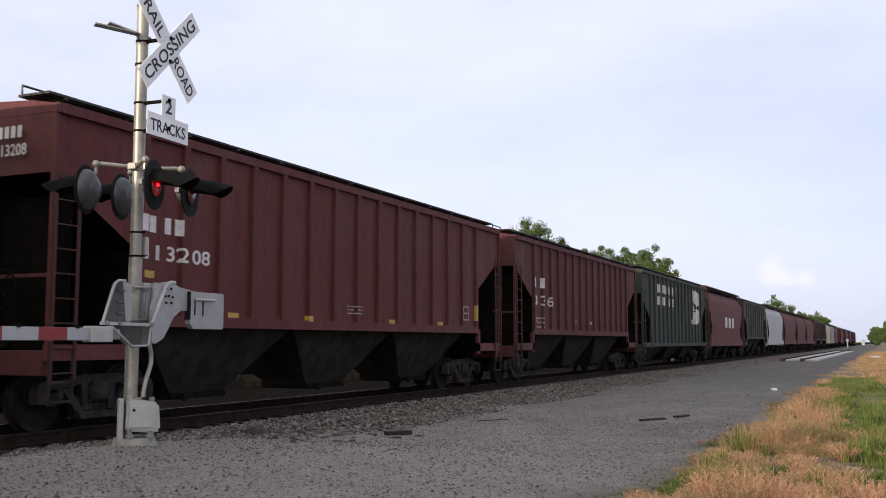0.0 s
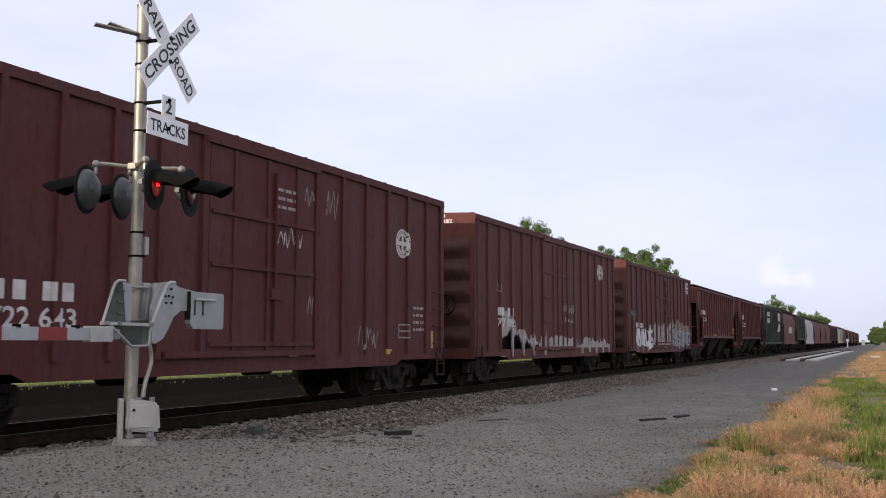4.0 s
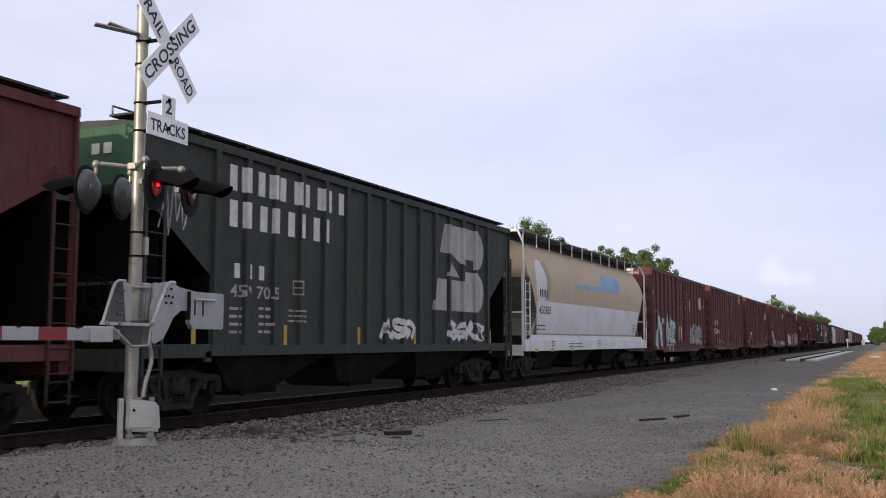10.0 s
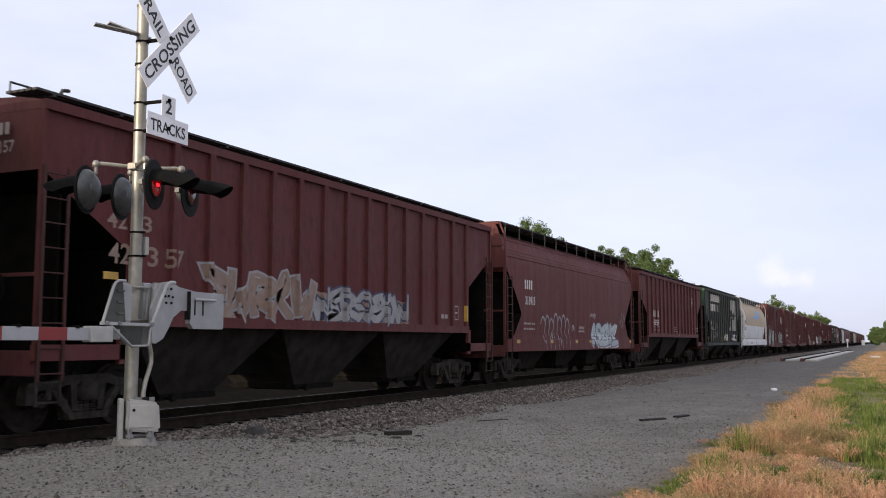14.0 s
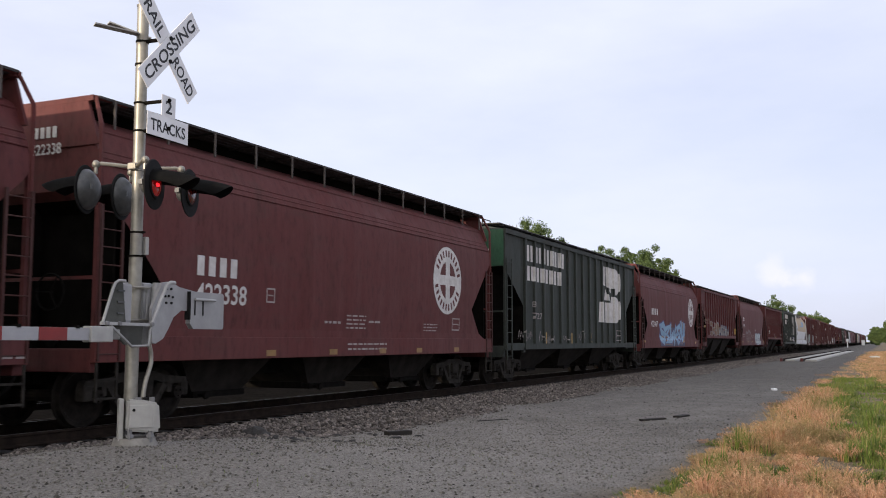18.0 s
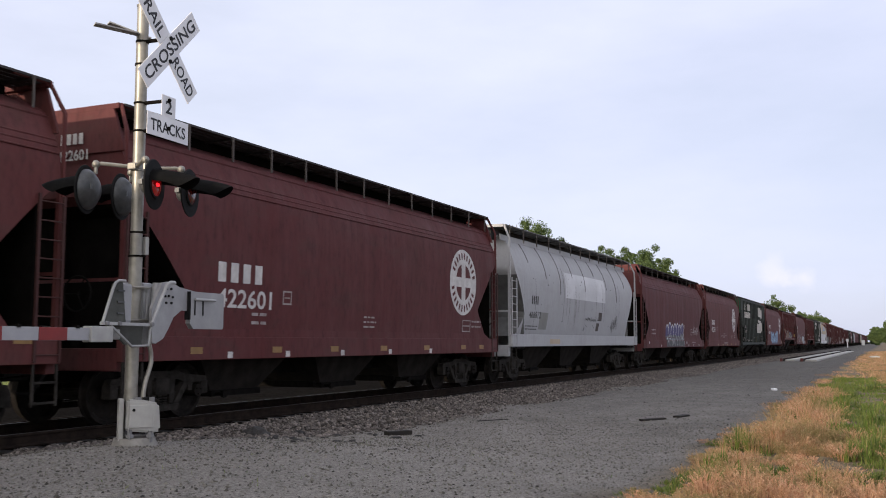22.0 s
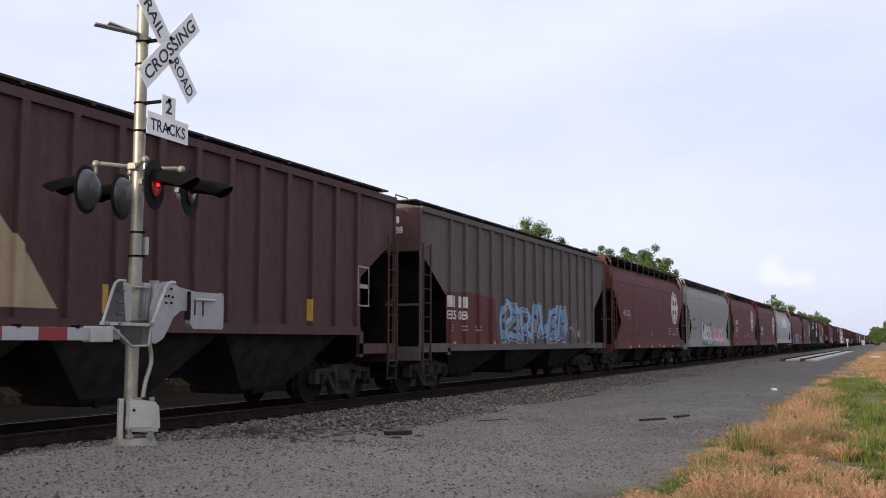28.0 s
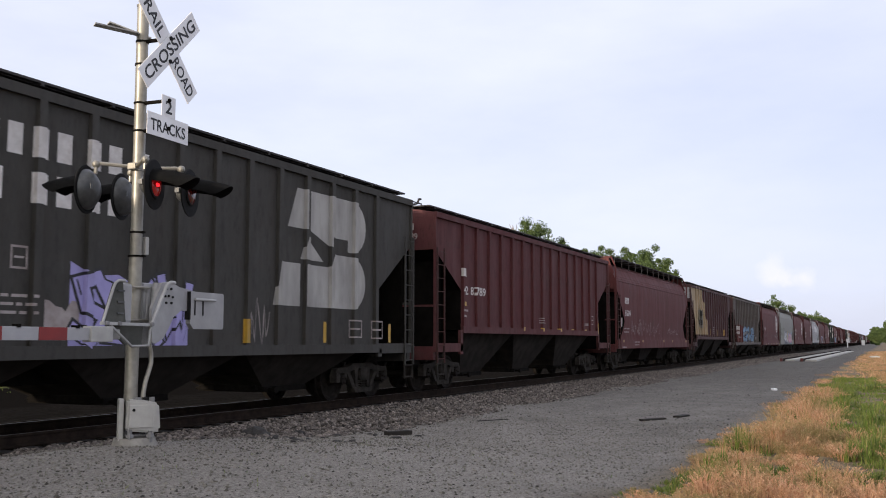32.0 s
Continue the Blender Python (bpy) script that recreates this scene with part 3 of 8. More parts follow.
def make_side_frame(bm):
    """Cast side frame of a truck, centred, in the plane y = 0: top and bottom members, columns, pedestals and the spring nest."""
    t = 0.07
    slab(bm, [(-1.16, 0.60), (-1.12, 0.70), (-0.60, 0.74), (-0.40, 0.80), (0.40, 0.80), (0.60, 0.74), (1.12, 0.70), (1.16, 0.60), (0.62, 0.60), (0.40, 0.66), (-0.40, 0.66), (-0.62, 0.60)], -t, t)
    for s in (-1, 1):
        slab(bm, [(s * 0.70, 0.62), (s * 0.56, 0.62), (s * 0.26, 0.22), (s * 0.40, 0.22)], -t, t)
        slab(bm, [(s * 0.34, 0.66), (s * 0.22, 0.66), (s * 0.20, 0.28), (s * 0.30, 0.28)], -t, t)
        box(bm, s * 0.99, s * 1.16, -0.09, 0.09, 0.40, 0.62, 0.02)
        box(bm, s * 0.68, s * 0.78, -0.06, 0.06, 0.46, 0.62)
    slab(bm, [(-0.42, 0.26), (-0.36, 0.16), (0.36, 0.16), (0.42, 0.26)], -t - 0.03, t + 0.03)
    box(bm, -0.20, 0.20, -0.11, 0.11, 0.46, 0.64, 0.02)
    for x in (-0.13, 0.0, 0.13):
        for z in (0.27, 0.31, 0.35, 0.39, 0.43):
            rod(bm, (x, 0, z), (x, 0, z + 0.022), 0.062, 8)


def make_wheelset(bm):
    for s in (-1, 1):
        y = s * 0.7175
        prof = [(0.05, 0.09), (0.10, 0.10), (0.15, 0.03), (0.36, 0.015), (0.40, 0.065), (0.4575, 0.07), (0.4575, -0.035), (0.485, -0.055), (0.485, -0.075), (0.40, -0.075), (0.36, -0.02), (0.15, -0.02), (0.10, -0.08), (0.05, -0.08)]
        rings = []
        for r, dy in prof:
            rings.append([bm.verts.new((r * math.cos(a * math.tau / 24), y + s * dy, r * math.sin(a * math.tau / 24))) for a in range(24)])
        for p, q in zip(rings, rings[1:]):
            for i in range(24):
                bm.faces.new((p[i], p[(i + 1) % 24], q[(i + 1) % 24], q[i]))
        rod(bm, (0, s * 0.80, 0), (0, s * 1.10, 0), 0.105, 12)
        for a in (90, 210, 330):
            x, z = 0.06 * math.cos(radians(a)), 0.06 * math.sin(radians(a))
            rod(bm, (x, s * 1.09, z), (x, s * 1.13, z), 0.018, 6)
    rod(bm, (0, -0.8, 0), (0, 0.8, 0), 0.09, 10)
    bmesh.ops.recalc_face_normals(bm, faces=bm.faces[:])


def make_bolster(bm):
    box(bm, -0.19, 0.19, -1.12, 1.12, 0.42, 0.70, 0.03)
    rod(bm, (0, 0, 0.68), (0, 0, 0.86), 0.20, 16)
    for s in (-1, 1):
        box(bm, s * 0.33, s * 0.43, -1.0, 1.0, 0.34, 0.46)
        for q in (-1, 1):
            box(bm, s * 0.36, s * 0.46, q * 0.63, q * 0.80, 0.34, 0.62, 0.02)
        rod(bm, (s * 0.1, -0.62, 0.74), (s * 0.1, -0.62, 0.82), 0.05, 8)


WHEELS = []


def add_truck(car, x, rolling):
    truck = part("truck", shared("bolster", "truck", M["truck"], make_bolster), None, car, "dusty two-axle truck", pose(x, 0, 0))
    for s in (-1, 1):
        part("side_frame", shared("frame", "side_frame", M["truck"], make_side_frame), None, truck, "", pose(0, s * 0.99, 0))
    for s in (-1, 1):
        w = part("wheelset", shared("wheelset", "wheelset", M["wheel"], make_wheelset, 35), None, truck, "steel wheels with bright worn treads", pose(s * 0.889, 0, 0.4575))
        if rolling:
            WHEELS.append((w, s * 0.889))
    return truck


def make_coupler(bm):
    box(bm, -0.55, 0.42, -0.08, 0.08, 0.76, 0.92, 0.02)
    box(bm, 0.36, 0.66, -0.16, 0.14, 0.70, 0.98, 0.05)
    box(bm, 0.60, 0.74, 0.02, 0.15, 0.72, 0.96, 0.04)
    rod(bm, (0.25, -0.1, 0.74), (0.25, -1.25, 0.86), 0.016, 6)
    pipe(bm, [Vector(p) for p in ((0.2, 0.28, 0.80), (0.35, 0.30, 0.62), (0.5, 0.26, 0.50), (0.62, 0.2, 0.52))], 0.028, 6)


def make_ladder(rungs, z0, z1, width):
    def make(bm):
        for x in (0.0, width):
            box(bm, x - 0.022, x + 0.022, -0.03, 0.0, z0, z1)
        for i in range(rungs):
            z = z0 + 0.10 + (z1 - z0 - 0.2) * i / (rungs - 1)
            rod(bm, (0, -0.02, z), (width, -0.02, z), 0.011, 6)
    return make


def add_ends(car, he, colour, deck=1.16, steps=True):
    """What both ends of any car carry: coupler, end sill, steps and grab irons."""
    for s in (-1, 1):
        turn = 0 if s > 0 else 180
        part("coupler", shared("coupler", "coupler", M["steel"], make_coupler), None, car, "", pose(s * (he - 0.02), 0, 0, 0, 0, turn))
        bm = bmesh.new()
        box(bm, s * (he - 0.16), s * he, -1.50, 1.50, deck - 0.34, deck, 0.015)
        part("end_sill", bm, colour, car)
        for q in (-1, 1) if steps else ():
            bm = bmesh.new()
            x = s * (he - 0.25)
            for dx in (-0.2, 0.2):
                box(bm, x + dx - 0.018, x + dx + 0.018, q * 1.565, q * 1.595, 0.42, deck)
            for z in (0.45, 0.72):
                box(bm, x - 0.21, x + 0.21, q * 1.54, q * 1.60, z, z + 0.03)
            part("sill_step", bm, M["truck"], car)


class Skin:
    """The near side of a car as a surface: y at (x, z), with the x at which its ribs begin and end."""

    def __init__(self, depth, ribs=(), rib_w=0.0, rib_d=0.0, curved=None, door=None):
        self.depth, self.ribs, self.rib_w, self.rib_d, self.curved, self.door = depth, ribs, rib_w, rib_d, curved, door

    def y(self, x, z):
        y = -(self.curved(z) if self.curved else self.depth)
        for r in self.ribs:
            if abs(x - r) < self.rib_w / 2 + 0.004:
                return y - self.rib_d
        if self.door and abs(x) < self.door[0] + 0.004:
            return y - self.door[1]
        return y


def decal(name, verts, faces, mat, car, skin, lift=0.004, label=""):
    """A flat shape in x and z, cut at the ribs and laid over the side of a car in one piece."""
    bm = bmesh.new()
    vs = [bm.verts.new((x, 0, z)) for x, z in verts]
    for f in faces:
        try:
            bm.faces.new([vs[i] for i in f])
        except ValueError:
            pass
    xs = [v[0] for v in verts]
    zs = [v[1] for v in verts]
    half = skin.rib_w / 2
    cuts = [((r + s * (half + d), 0, 0), (1, 0, 0)) for r in skin.ribs for s in (-1, 1) for d in (0.002, 0.006) if min(xs) < r + s * (half + d) < max(xs)]
    if skin.door:
        cuts += [((s * (skin.door[0] + d), 0, 0), (1, 0, 0)) for s in (-1, 1) for d in (0.002, 0.006) if min(xs) < s * (skin.door[0] + d) < max(xs)]
    if skin.curved:
        z = math.ceil(min(zs) / 0.12) * 0.12
        while z < max(zs):
            cuts.append(((0, 0, z), (0, 0, 1)))
            z += 0.12
    for co, no in cuts:
        bmesh.ops.bisect_plane(bm, geom=bm.verts[:] + bm.edges[:] + bm.faces[:], plane_co=co, plane_no=no, dist=1e-5)
    for v in bm.verts:
        v.co.y = skin.y(v.co.x, v.co.z) - lift
    for f in bm.faces:
        f.normal_update()
        if f.normal.y > 0:
            f.normal_flip()
    return part(name, bm, mat, car, label)


def rect(x0, x1, z0, z1):
    return [(x0, z0), (x1, z0), (x1, z1), (x0, z1)], [(0, 1, 2, 3)]


def shifted(shape, dx, dz):
    return [(x + dx, z + dz) for x, z in shape[0]], shape[1]


def loose_pieces(verts, faces):
    """Splits a flat shape into its separate pieces."""
    root = list(range(len(verts)))

    def top(i):
        while root[i] != i:
            i = root[i]
        return i
    for f in faces:
        for a in f[1:]:
            root[top(a)] = top(f[0])
    groups = {}
    for f in faces:
        groups.setdefault(top(f[0]), []).append(f)
    for fs in groups.values():
        ids = sorted({i for f in fs for i in f})
        at = {i: k for k, i in enumerate(ids)}
        yield [verts[i] for i in ids], [tuple(at[i] for i in f) for f in fs]


def numbers(car, skin, text, x, z, h, mat, width=None, lift=0.004):
    for piece in loose_pieces(*shifted(glyphs(text, width, h), x, z)):
        decal("numeral", *piece, mat, car, skin, lift)


def bars(car, skin, x, z, h, n, mat, w=0.22, gap=0.07, name="lettering_bar"):
    """An owner's mark, as plain upright bars the size of its letters."""
    for i in range(n):
        decal(name, *rect(x + i * (w + gap) + w * 0.06, x + i * (w + gap) + w * 0.86, z, z + h), mat, car, skin)


def small_print(car, skin, x, z, w, rows, mat, h=0.05, seed=1):
    rnd = random.Random(seed)
    for i in range(rows):
        cx = x
        while cx < x + w - 0.05:
            k = rnd.uniform(0.08, 0.26)
            zz = z - i * h * 1.7
            decal("stencil_bar", *rect(cx, min(cx + k, x + w), zz, zz + h * 0.62), mat, car, skin)
            cx += k + 0.05


def frame_box(car, skin, x, z, w, h, mat):
    t = 0.03
    vs = [(x, z), (x + w, z), (x + w, z + h), (x, z + h), (x + t, z + t), (x + w - t, z + t), (x + w - t, z + h - t), (x + t, z + h - t)]
    decal("stencil_box", vs, [(0, 1, 5, 4), (1, 2, 6, 5), (2, 3, 7, 6), (3, 0, 4, 7)], mat, car, skin)
    decal("stencil_bar", *rect(x + t * 2, x + w - t * 2, z + h * 0.45, z + h * 0.55), mat, car, skin)


def reflectors(car, skin, xs, z, w=0.30, h=0.11, mat=None, tall=()):
    for x in xs:
        decal("reflector", *rect(x - w / 2, x + w / 2, z, z + h), mat or M["yellow"], car, skin, 0.006)
    for x in tall:
        decal("reflector", *rect(x - 0.055, x + 0.055, z, z + 0.42), mat or M["yellow"], car, skin, 0.006)


def disc(cx, cz, r0, r1, n=40, rz=1.0):
    vs, fs = [], []
    for i in range(n):
        a = i * math.tau / n
        vs.append((cx + r1 * math.cos(a), cz + rz * r1 * math.sin(a)))
    if r0 <= 0:
        return vs, [tuple(range(n))]
    for i in range(n):
        a = i * math.tau / n
        vs.append((cx + r0 * math.cos(a), cz + rz * r0 * math.sin(a)))
    return vs, [(i, (i + 1) % n, n + (i + 1) % n, n + i) for i in range(n)]


def round_emblem(car, skin, cx, cz, r, ground, mat=None):
    """Round herald as plain shapes: a white disc, a ring of marks and a quartered cross."""
    decal("emblem_disc", *disc(cx, cz, 0, r), mat or M["white"], car, skin, 0.005, "round white painted emblem")
    k = r * 0.56
    items = []
    for sx in (-1, 1):
        for sz in (-1, 1):
            vs = [(cx + sx * k * 0.26, cz + sz * k * 0.26)]
            for i in range(7):
                a = math.atan2(0.26, 0.95) + (math.pi / 2 - 2 * math.atan2(0.26, 0.95)) * i / 6
                vs.append((cx + sx * k * math.cos(a), cz + sz * k * math.sin(a)))
            items.append(vs)
    allv, allf = [], []
    for vs in items:
        allf.append(tuple(range(len(allv), len(allv) + len(vs))))
        allv += vs
    for i in range(26):
        a = i * math.tau / 26
        if i % 13 in (0, 12):
            continue
        ca, sa = math.cos(a), math.sin(a)
        q = len(allv)
        for rr, tt in ((0.70, -0.045), (0.90, -0.045), (0.90, 0.045), (0.70, 0.045)):
            allv.append((cx + r * (rr * ca - tt * sa), cz + r * (rr * sa + tt * ca)))
        allf.append((q, q + 1, q + 2, q + 3))
    for f in allf:
        decal("emblem_mark", [allv[i] for i in f], [tuple(range(len(f)))], ground, car, skin, 0.009)


def big_emblem(car, skin, x, z, w, h, mat):
    """Large stencilled herald as plain white shapes: two rounded lobes and slanted blocks with a stepped gap."""
    def lobe(z0, z1):
        r = (z1 - z0) / 2
        return [(0.84 + 0.16 * math.cos(a), z0 + r + r * math.sin(a)) for a in [math.pi / 2 - math.pi * i / 12 for i in range(13)]]
    polys = [
        [(0.13, 0.66), (0.22, 1.00), (0.31, 1.00), (0.31, 0.66)],
        [(0.35, 0.66), (0.35, 1.0)] + lobe(0.52, 1.0) + [(0.78, 0.52), (0.78, 0.63), (0.58, 0.63), (0.58, 0.54)],
        [(0.30, 0.0), (0.30, 0.36), (0.56, 0.36), (0.60, 0.48)] + lobe(0.0, 0.48),
        [(0.0, 0.0), (0.26, 0.0), (0.26, 0.36), (0.05, 0.36)],
        [(0.26, 0.40), (0.50, 0.40), (0.32, 0.60)],
    ]
    for p in polys:
        decal("emblem_piece", [(x + u * w, z + v * h) for u, v in p], [tuple(range(len(p)))], mat, car, skin, 0.005, "piece of a large white stencilled emblem")


def smooth_path(pts, k=4):
    """A rounded line through the points."""
    out = []
    n = len(pts)
    for i in range(n - 1):
        p0, p1, p2, p3 = pts[max(i - 1, 0)], pts[i], pts[i + 1], pts[min(i + 2, n - 1)]
        for j in range(k):
            t = j / k
            out.append(tuple(0.5 * (2 * b + (c - a) * t + (2 * a - 5 * b + 4 * c - d) * t * t + (3 * b - a - 3 * c + d) * t ** 3) for a, b, c, d in zip(p0, p1, p2, p3)))
    return out + [pts[-1]]


def ribbon(pts, width, end=0.0, floor=None):
    """A painted stroke of even width along the points, in one piece; width may be a function of the share of the way."""
    vs, n = [], len(pts)
    for i, (x, z) in enumerate(pts):
        a, b = pts[max(i - 1, 0)], pts[min(i + 1, n - 1)]
        d = [x - a[0], z - a[1]] if i else [b[0] - x, b[1] - z]
        e = [b[0] - x, b[1] - z] if i < n - 1 else [x - a[0], z - a[1]]
        ld, le = math.hypot(*d) or 1e-6, math.hypot(*e) or 1e-6
        nx, nz = -(d[1] / ld + e[1] / le), d[0] / ld + e[0] / le
        ln = math.hypot(nx, nz) or 1e-6
        w = (width(i / max(1, n - 1)) if callable(width) else width) / 2 * min(1.7, 2 / max(ln, 0.4))
        ex = -end if i == 0 else end if i == n - 1 else 0.0
        px, pz = x + ex * d[0] / ld, z + ex * d[1] / ld
        vs += [(px + nx / ln * w, pz + nz / ln * w), (px - nx / ln * w, pz - nz / ln * w)]
    if floor is not None:
        vs = [(x, max(z, floor)) for x, z in vs]
    return vs, [(2 * i, 2 * i + 1, 2 * i + 3, 2 * i + 2) for i in range(n - 1)]


# skeletons of invented signs, in a unit cell
SIGNS = (
    ((0.0, 0.15), (0.30, 0.95), (0.55, 0.30), (0.40, 0.05), (1.05, 0.45), (0.85, 1.0)),
    ((-0.1, 0.0), (0.40, 0.98), (0.62, 0.70), (0.25, 0.45), (0.98, 0.0)),
    ((1.05, 0.65), (0.6, 1.0), (0.0, 0.9), (0.3, 0.55), (1.0, 0.40), (0.6, 0.0), (-0.05, 0.22)),
    ((-0.05, 1.0), (0.15, 0.2), (0.6, 0.5), (0.7, 0.0), (1.1, 0.9)),
    ((0.0, 0.75), (1.05, 1.0), (0.30, 0.50), (0.65, 0.30), (0.0, 0.0), (1.1, 0.12)),
    ((1.0, 1.0), (0.35, 0.85), (0.7, 0.55), (-0.05, 0.35), (0.5, 0.0), (1.1, 0.30)),
    ((0.1, 0.0), (-0.05, 0.95), (0.9, 0.75), (0.25, 0.40), (1.05, 0.10)),
    ((0.25, 0.0), (0.0, 0.6), (0.55, 1.0), (1.05, 0.6), (0.5, 0.35), (0.85, 0.0)),
)


def graffiti(car, skin, x, z, w, h, fill, edge, n, seed, shade=None, thick=0.17, form="round"):
    """Sprayed lettering that spells nothing: fat overlapping signs with an outline and highlights."""
    rnd = random.Random(seed)
    cw = w / n
    t = min(thick * 1.1, cw * 0.30, h * 0.24)
    line = 0.070 if form == "block" and t > 0.2 else 0.045 if t > 0.16 else 0.032
    last = None
    for j in range(n):
        pick = rnd.choice([q for q in range(len(SIGNS)) if q != last])
        last = pick
        lean, dz, tall = rnd.uniform(-0.10, 0.16) * h, rnd.uniform(0.0, 0.08) * h, rnd.uniform(0.84, 1.0) - 0.04
        flip = rnd.random() < 0.35
        pts = []
        for u, v in SIGNS[pick]:
            u = 1 - u if flip else u
            pts.append((x + cw * (j + 0.02 + 0.96 * u) + lean * (v - 0.5), z + t * 0.5 + dz + (h - t) * tall * v))
        if form == "round":
            pts = smooth_path(pts, 4)
        floor = z - 0.03
        for mat, width, lift, dx in ((shade, t + 0.10, 0.004, 0.09), (edge, t + 2 * line, 0.007, 0.0), (fill, t, 0.011, 0.0)):
            if mat is not None:
                decal("graffiti", *ribbon([(a + dx, b - 0.6 * abs(dx)) for a, b in pts], width, (width - t) / 2 + t * 0.25, floor), mat, car, skin, lift + 0.0004 * (j % 6))
        if t > 0.16:
            i = len(pts) // 3
            a, b = pts[i], pts[i + 1]
            decal("highlight", *ribbon([(a[0] - t * 0.2, a[1] + t * 0.1), ((a[0] + b[0]) / 2 - t * 0.2, (a[1] + b[1]) / 2 + t * 0.12)], 0.03, 0.03), edge, car, skin, 0.0140)


def arches(car, skin, x, z, w, h, mat, n, seed, t=0.05, fill=None, low=None):
    """A row of looped arches with legs that run down like drips, over fields of colour where given."""
    rnd = random.Random(seed)
    cw = w / n
    for i in range(n):
        x0, x1 = x + cw * i, x + cw * (i + 1) + cw * 0.08
        top = z + h * rnd.uniform(0.84, 1.0)
        shoulder = z + h * rnd.uniform(0.62, 0.74)
        waist = z + h * rnd.uniform(0.38, 0.50)
        crown = [(x0, shoulder), (x0 + cw * 0.12, top - h * 0.10), (x0 + cw * 0.45, top), (x0 + cw * 0.85, top - h * 0.08), (x1, shoulder)]
        leg = [(x1 - cw * 0.16, waist + h * 0.06), (x1 + cw * 0.10, waist - h * 0.06), (x1 - cw * 0.10, z + h * 0.22), (x1 + cw * rnd.uniform(-0.1, 0.1), z)]
        if fill is not None:
            field = smooth_path(crown, 3) + [(x1, waist), (x0, waist)]
            decal("paint_field", field, [tuple(range(len(field)))], fill, car, skin, 0.0030 + 0.0004 * (i % 3))
            decal("paint_field", *rect(x0 - 0.02, x1 + 0.02, z, waist + 0.03), low or fill, car, skin, 0.0045)
        path = smooth_path(crown + leg, 4)
        decal("graffiti", *ribbon(path, lambda u: t * (1.55 - 1.1 * abs(u - 0.25) ** 0.5), 0.0, z - 0.02), mat, car, skin, 0.007 + 0.0004 * (i % 4))
        if rnd.random() < 0.6:
            cx, cz = (x0 + x1) / 2, z + h * rnd.uniform(0.15, 0.38)
            drop = [(cx - cw * 0.12, cz), (cx + cw * 0.05, cz - h * 0.10), (cx + cw * 0.18, cz + h * 0.04), (cx + cw * 0.02, cz + h * 0.16)]
            decal("graffiti", drop, [(0, 1, 2, 3)], mat, car, skin, 0.010)


def spots(car, skin, x0, x1, z0, z1, mat, n, seed, r=0.06, lift=0.014):
    rnd = random.Random(seed)
    for i in range(n):
        k = r * rnd.uniform(0.45, 1.2)
        decal("paint_spot", *disc(rnd.uniform(x0, x1), rnd.uniform(z0, z1), 0, k, 9, rnd.uniform(0.8, 1.3)), mat, car, skin, lift)


def scribble(car, skin, x, z, w, h, mat, seed, n=6, t=0.022):
    """A thin hand-drawn tag that spells nothing: looping strokes in one line."""
    rnd = random.Random(seed)
    pts = []
    m = n * 2 + 1
    for i in range(m + 1):
        up = i % 2
        pts.append((x + w * i / m + rnd.uniform(-0.25, 0.25) * w / n, z + h * (rnd.uniform(0.55, 1.0) if up else rnd.uniform(0.0, 0.35))))
    decal("tag", *ribbon(smooth_path(pts, 3), lambda u: t * (0.9 + 0.5 * math.sin(u * 40 + seed))), mat, car, skin, 0.006)


def drum(bm, rows, half, n=2, darkened=0.0):
    """A closed body: rows of (z, half width, half length), bottom to top; end slopes and undersides below the last
    argument's height take the second material, which puts the recess shade into the colour.
    """
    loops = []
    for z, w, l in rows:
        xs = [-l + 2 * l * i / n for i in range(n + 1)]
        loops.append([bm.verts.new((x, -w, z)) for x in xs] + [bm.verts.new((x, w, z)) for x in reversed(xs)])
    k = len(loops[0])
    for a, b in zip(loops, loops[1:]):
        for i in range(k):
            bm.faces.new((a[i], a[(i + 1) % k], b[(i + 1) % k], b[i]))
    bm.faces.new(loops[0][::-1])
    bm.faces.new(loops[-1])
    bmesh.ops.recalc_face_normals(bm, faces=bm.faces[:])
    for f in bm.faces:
        if f.calc_center_median().z < darkened and (abs(f.normal.x) > 0.3 or f.normal.z < -0.8):
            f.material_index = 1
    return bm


def add_bays(car, n, xb, ztop, mat, low=0.36, wide=1.32):
    """Discharge hoppers under a covered hopper, each with its outlet gate."""
    step = 2 * xb / n
    key = ("bay", n, round(xb, 2), ztop, low, mat.name)

    def make(bm):
        hexa(bm, (-0.66, 0.66, -0.72, 0.72, low), (-step / 2 + 0.01, step / 2 - 0.01, -wide, wide, ztop))
        bmesh.ops.recalc_face_normals(bm, faces=bm.faces[:])

    def gate(bm):
        box(bm, -0.74, 0.74, -0.80, 0.80, low - 0.06, low + 0.05, 0.012)
        box(bm, -0.84, -0.74, -0.66, 0.66, low - 0.02, low + 0.08)
        rod(bm, (-0.60, -0.95, low - 0.01), (-0.60, 0.95, low - 0.01), 0.028, 8)
        rod(bm, (-0.60, -0.99, low - 0.01), (-0.60, -0.93, low - 0.01), 0.07, 8)
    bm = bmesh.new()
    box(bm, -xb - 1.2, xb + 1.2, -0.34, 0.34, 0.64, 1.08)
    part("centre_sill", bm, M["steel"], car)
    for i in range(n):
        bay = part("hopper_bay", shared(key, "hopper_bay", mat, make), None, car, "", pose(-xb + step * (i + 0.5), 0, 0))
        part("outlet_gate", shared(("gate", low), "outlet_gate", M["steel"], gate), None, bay)


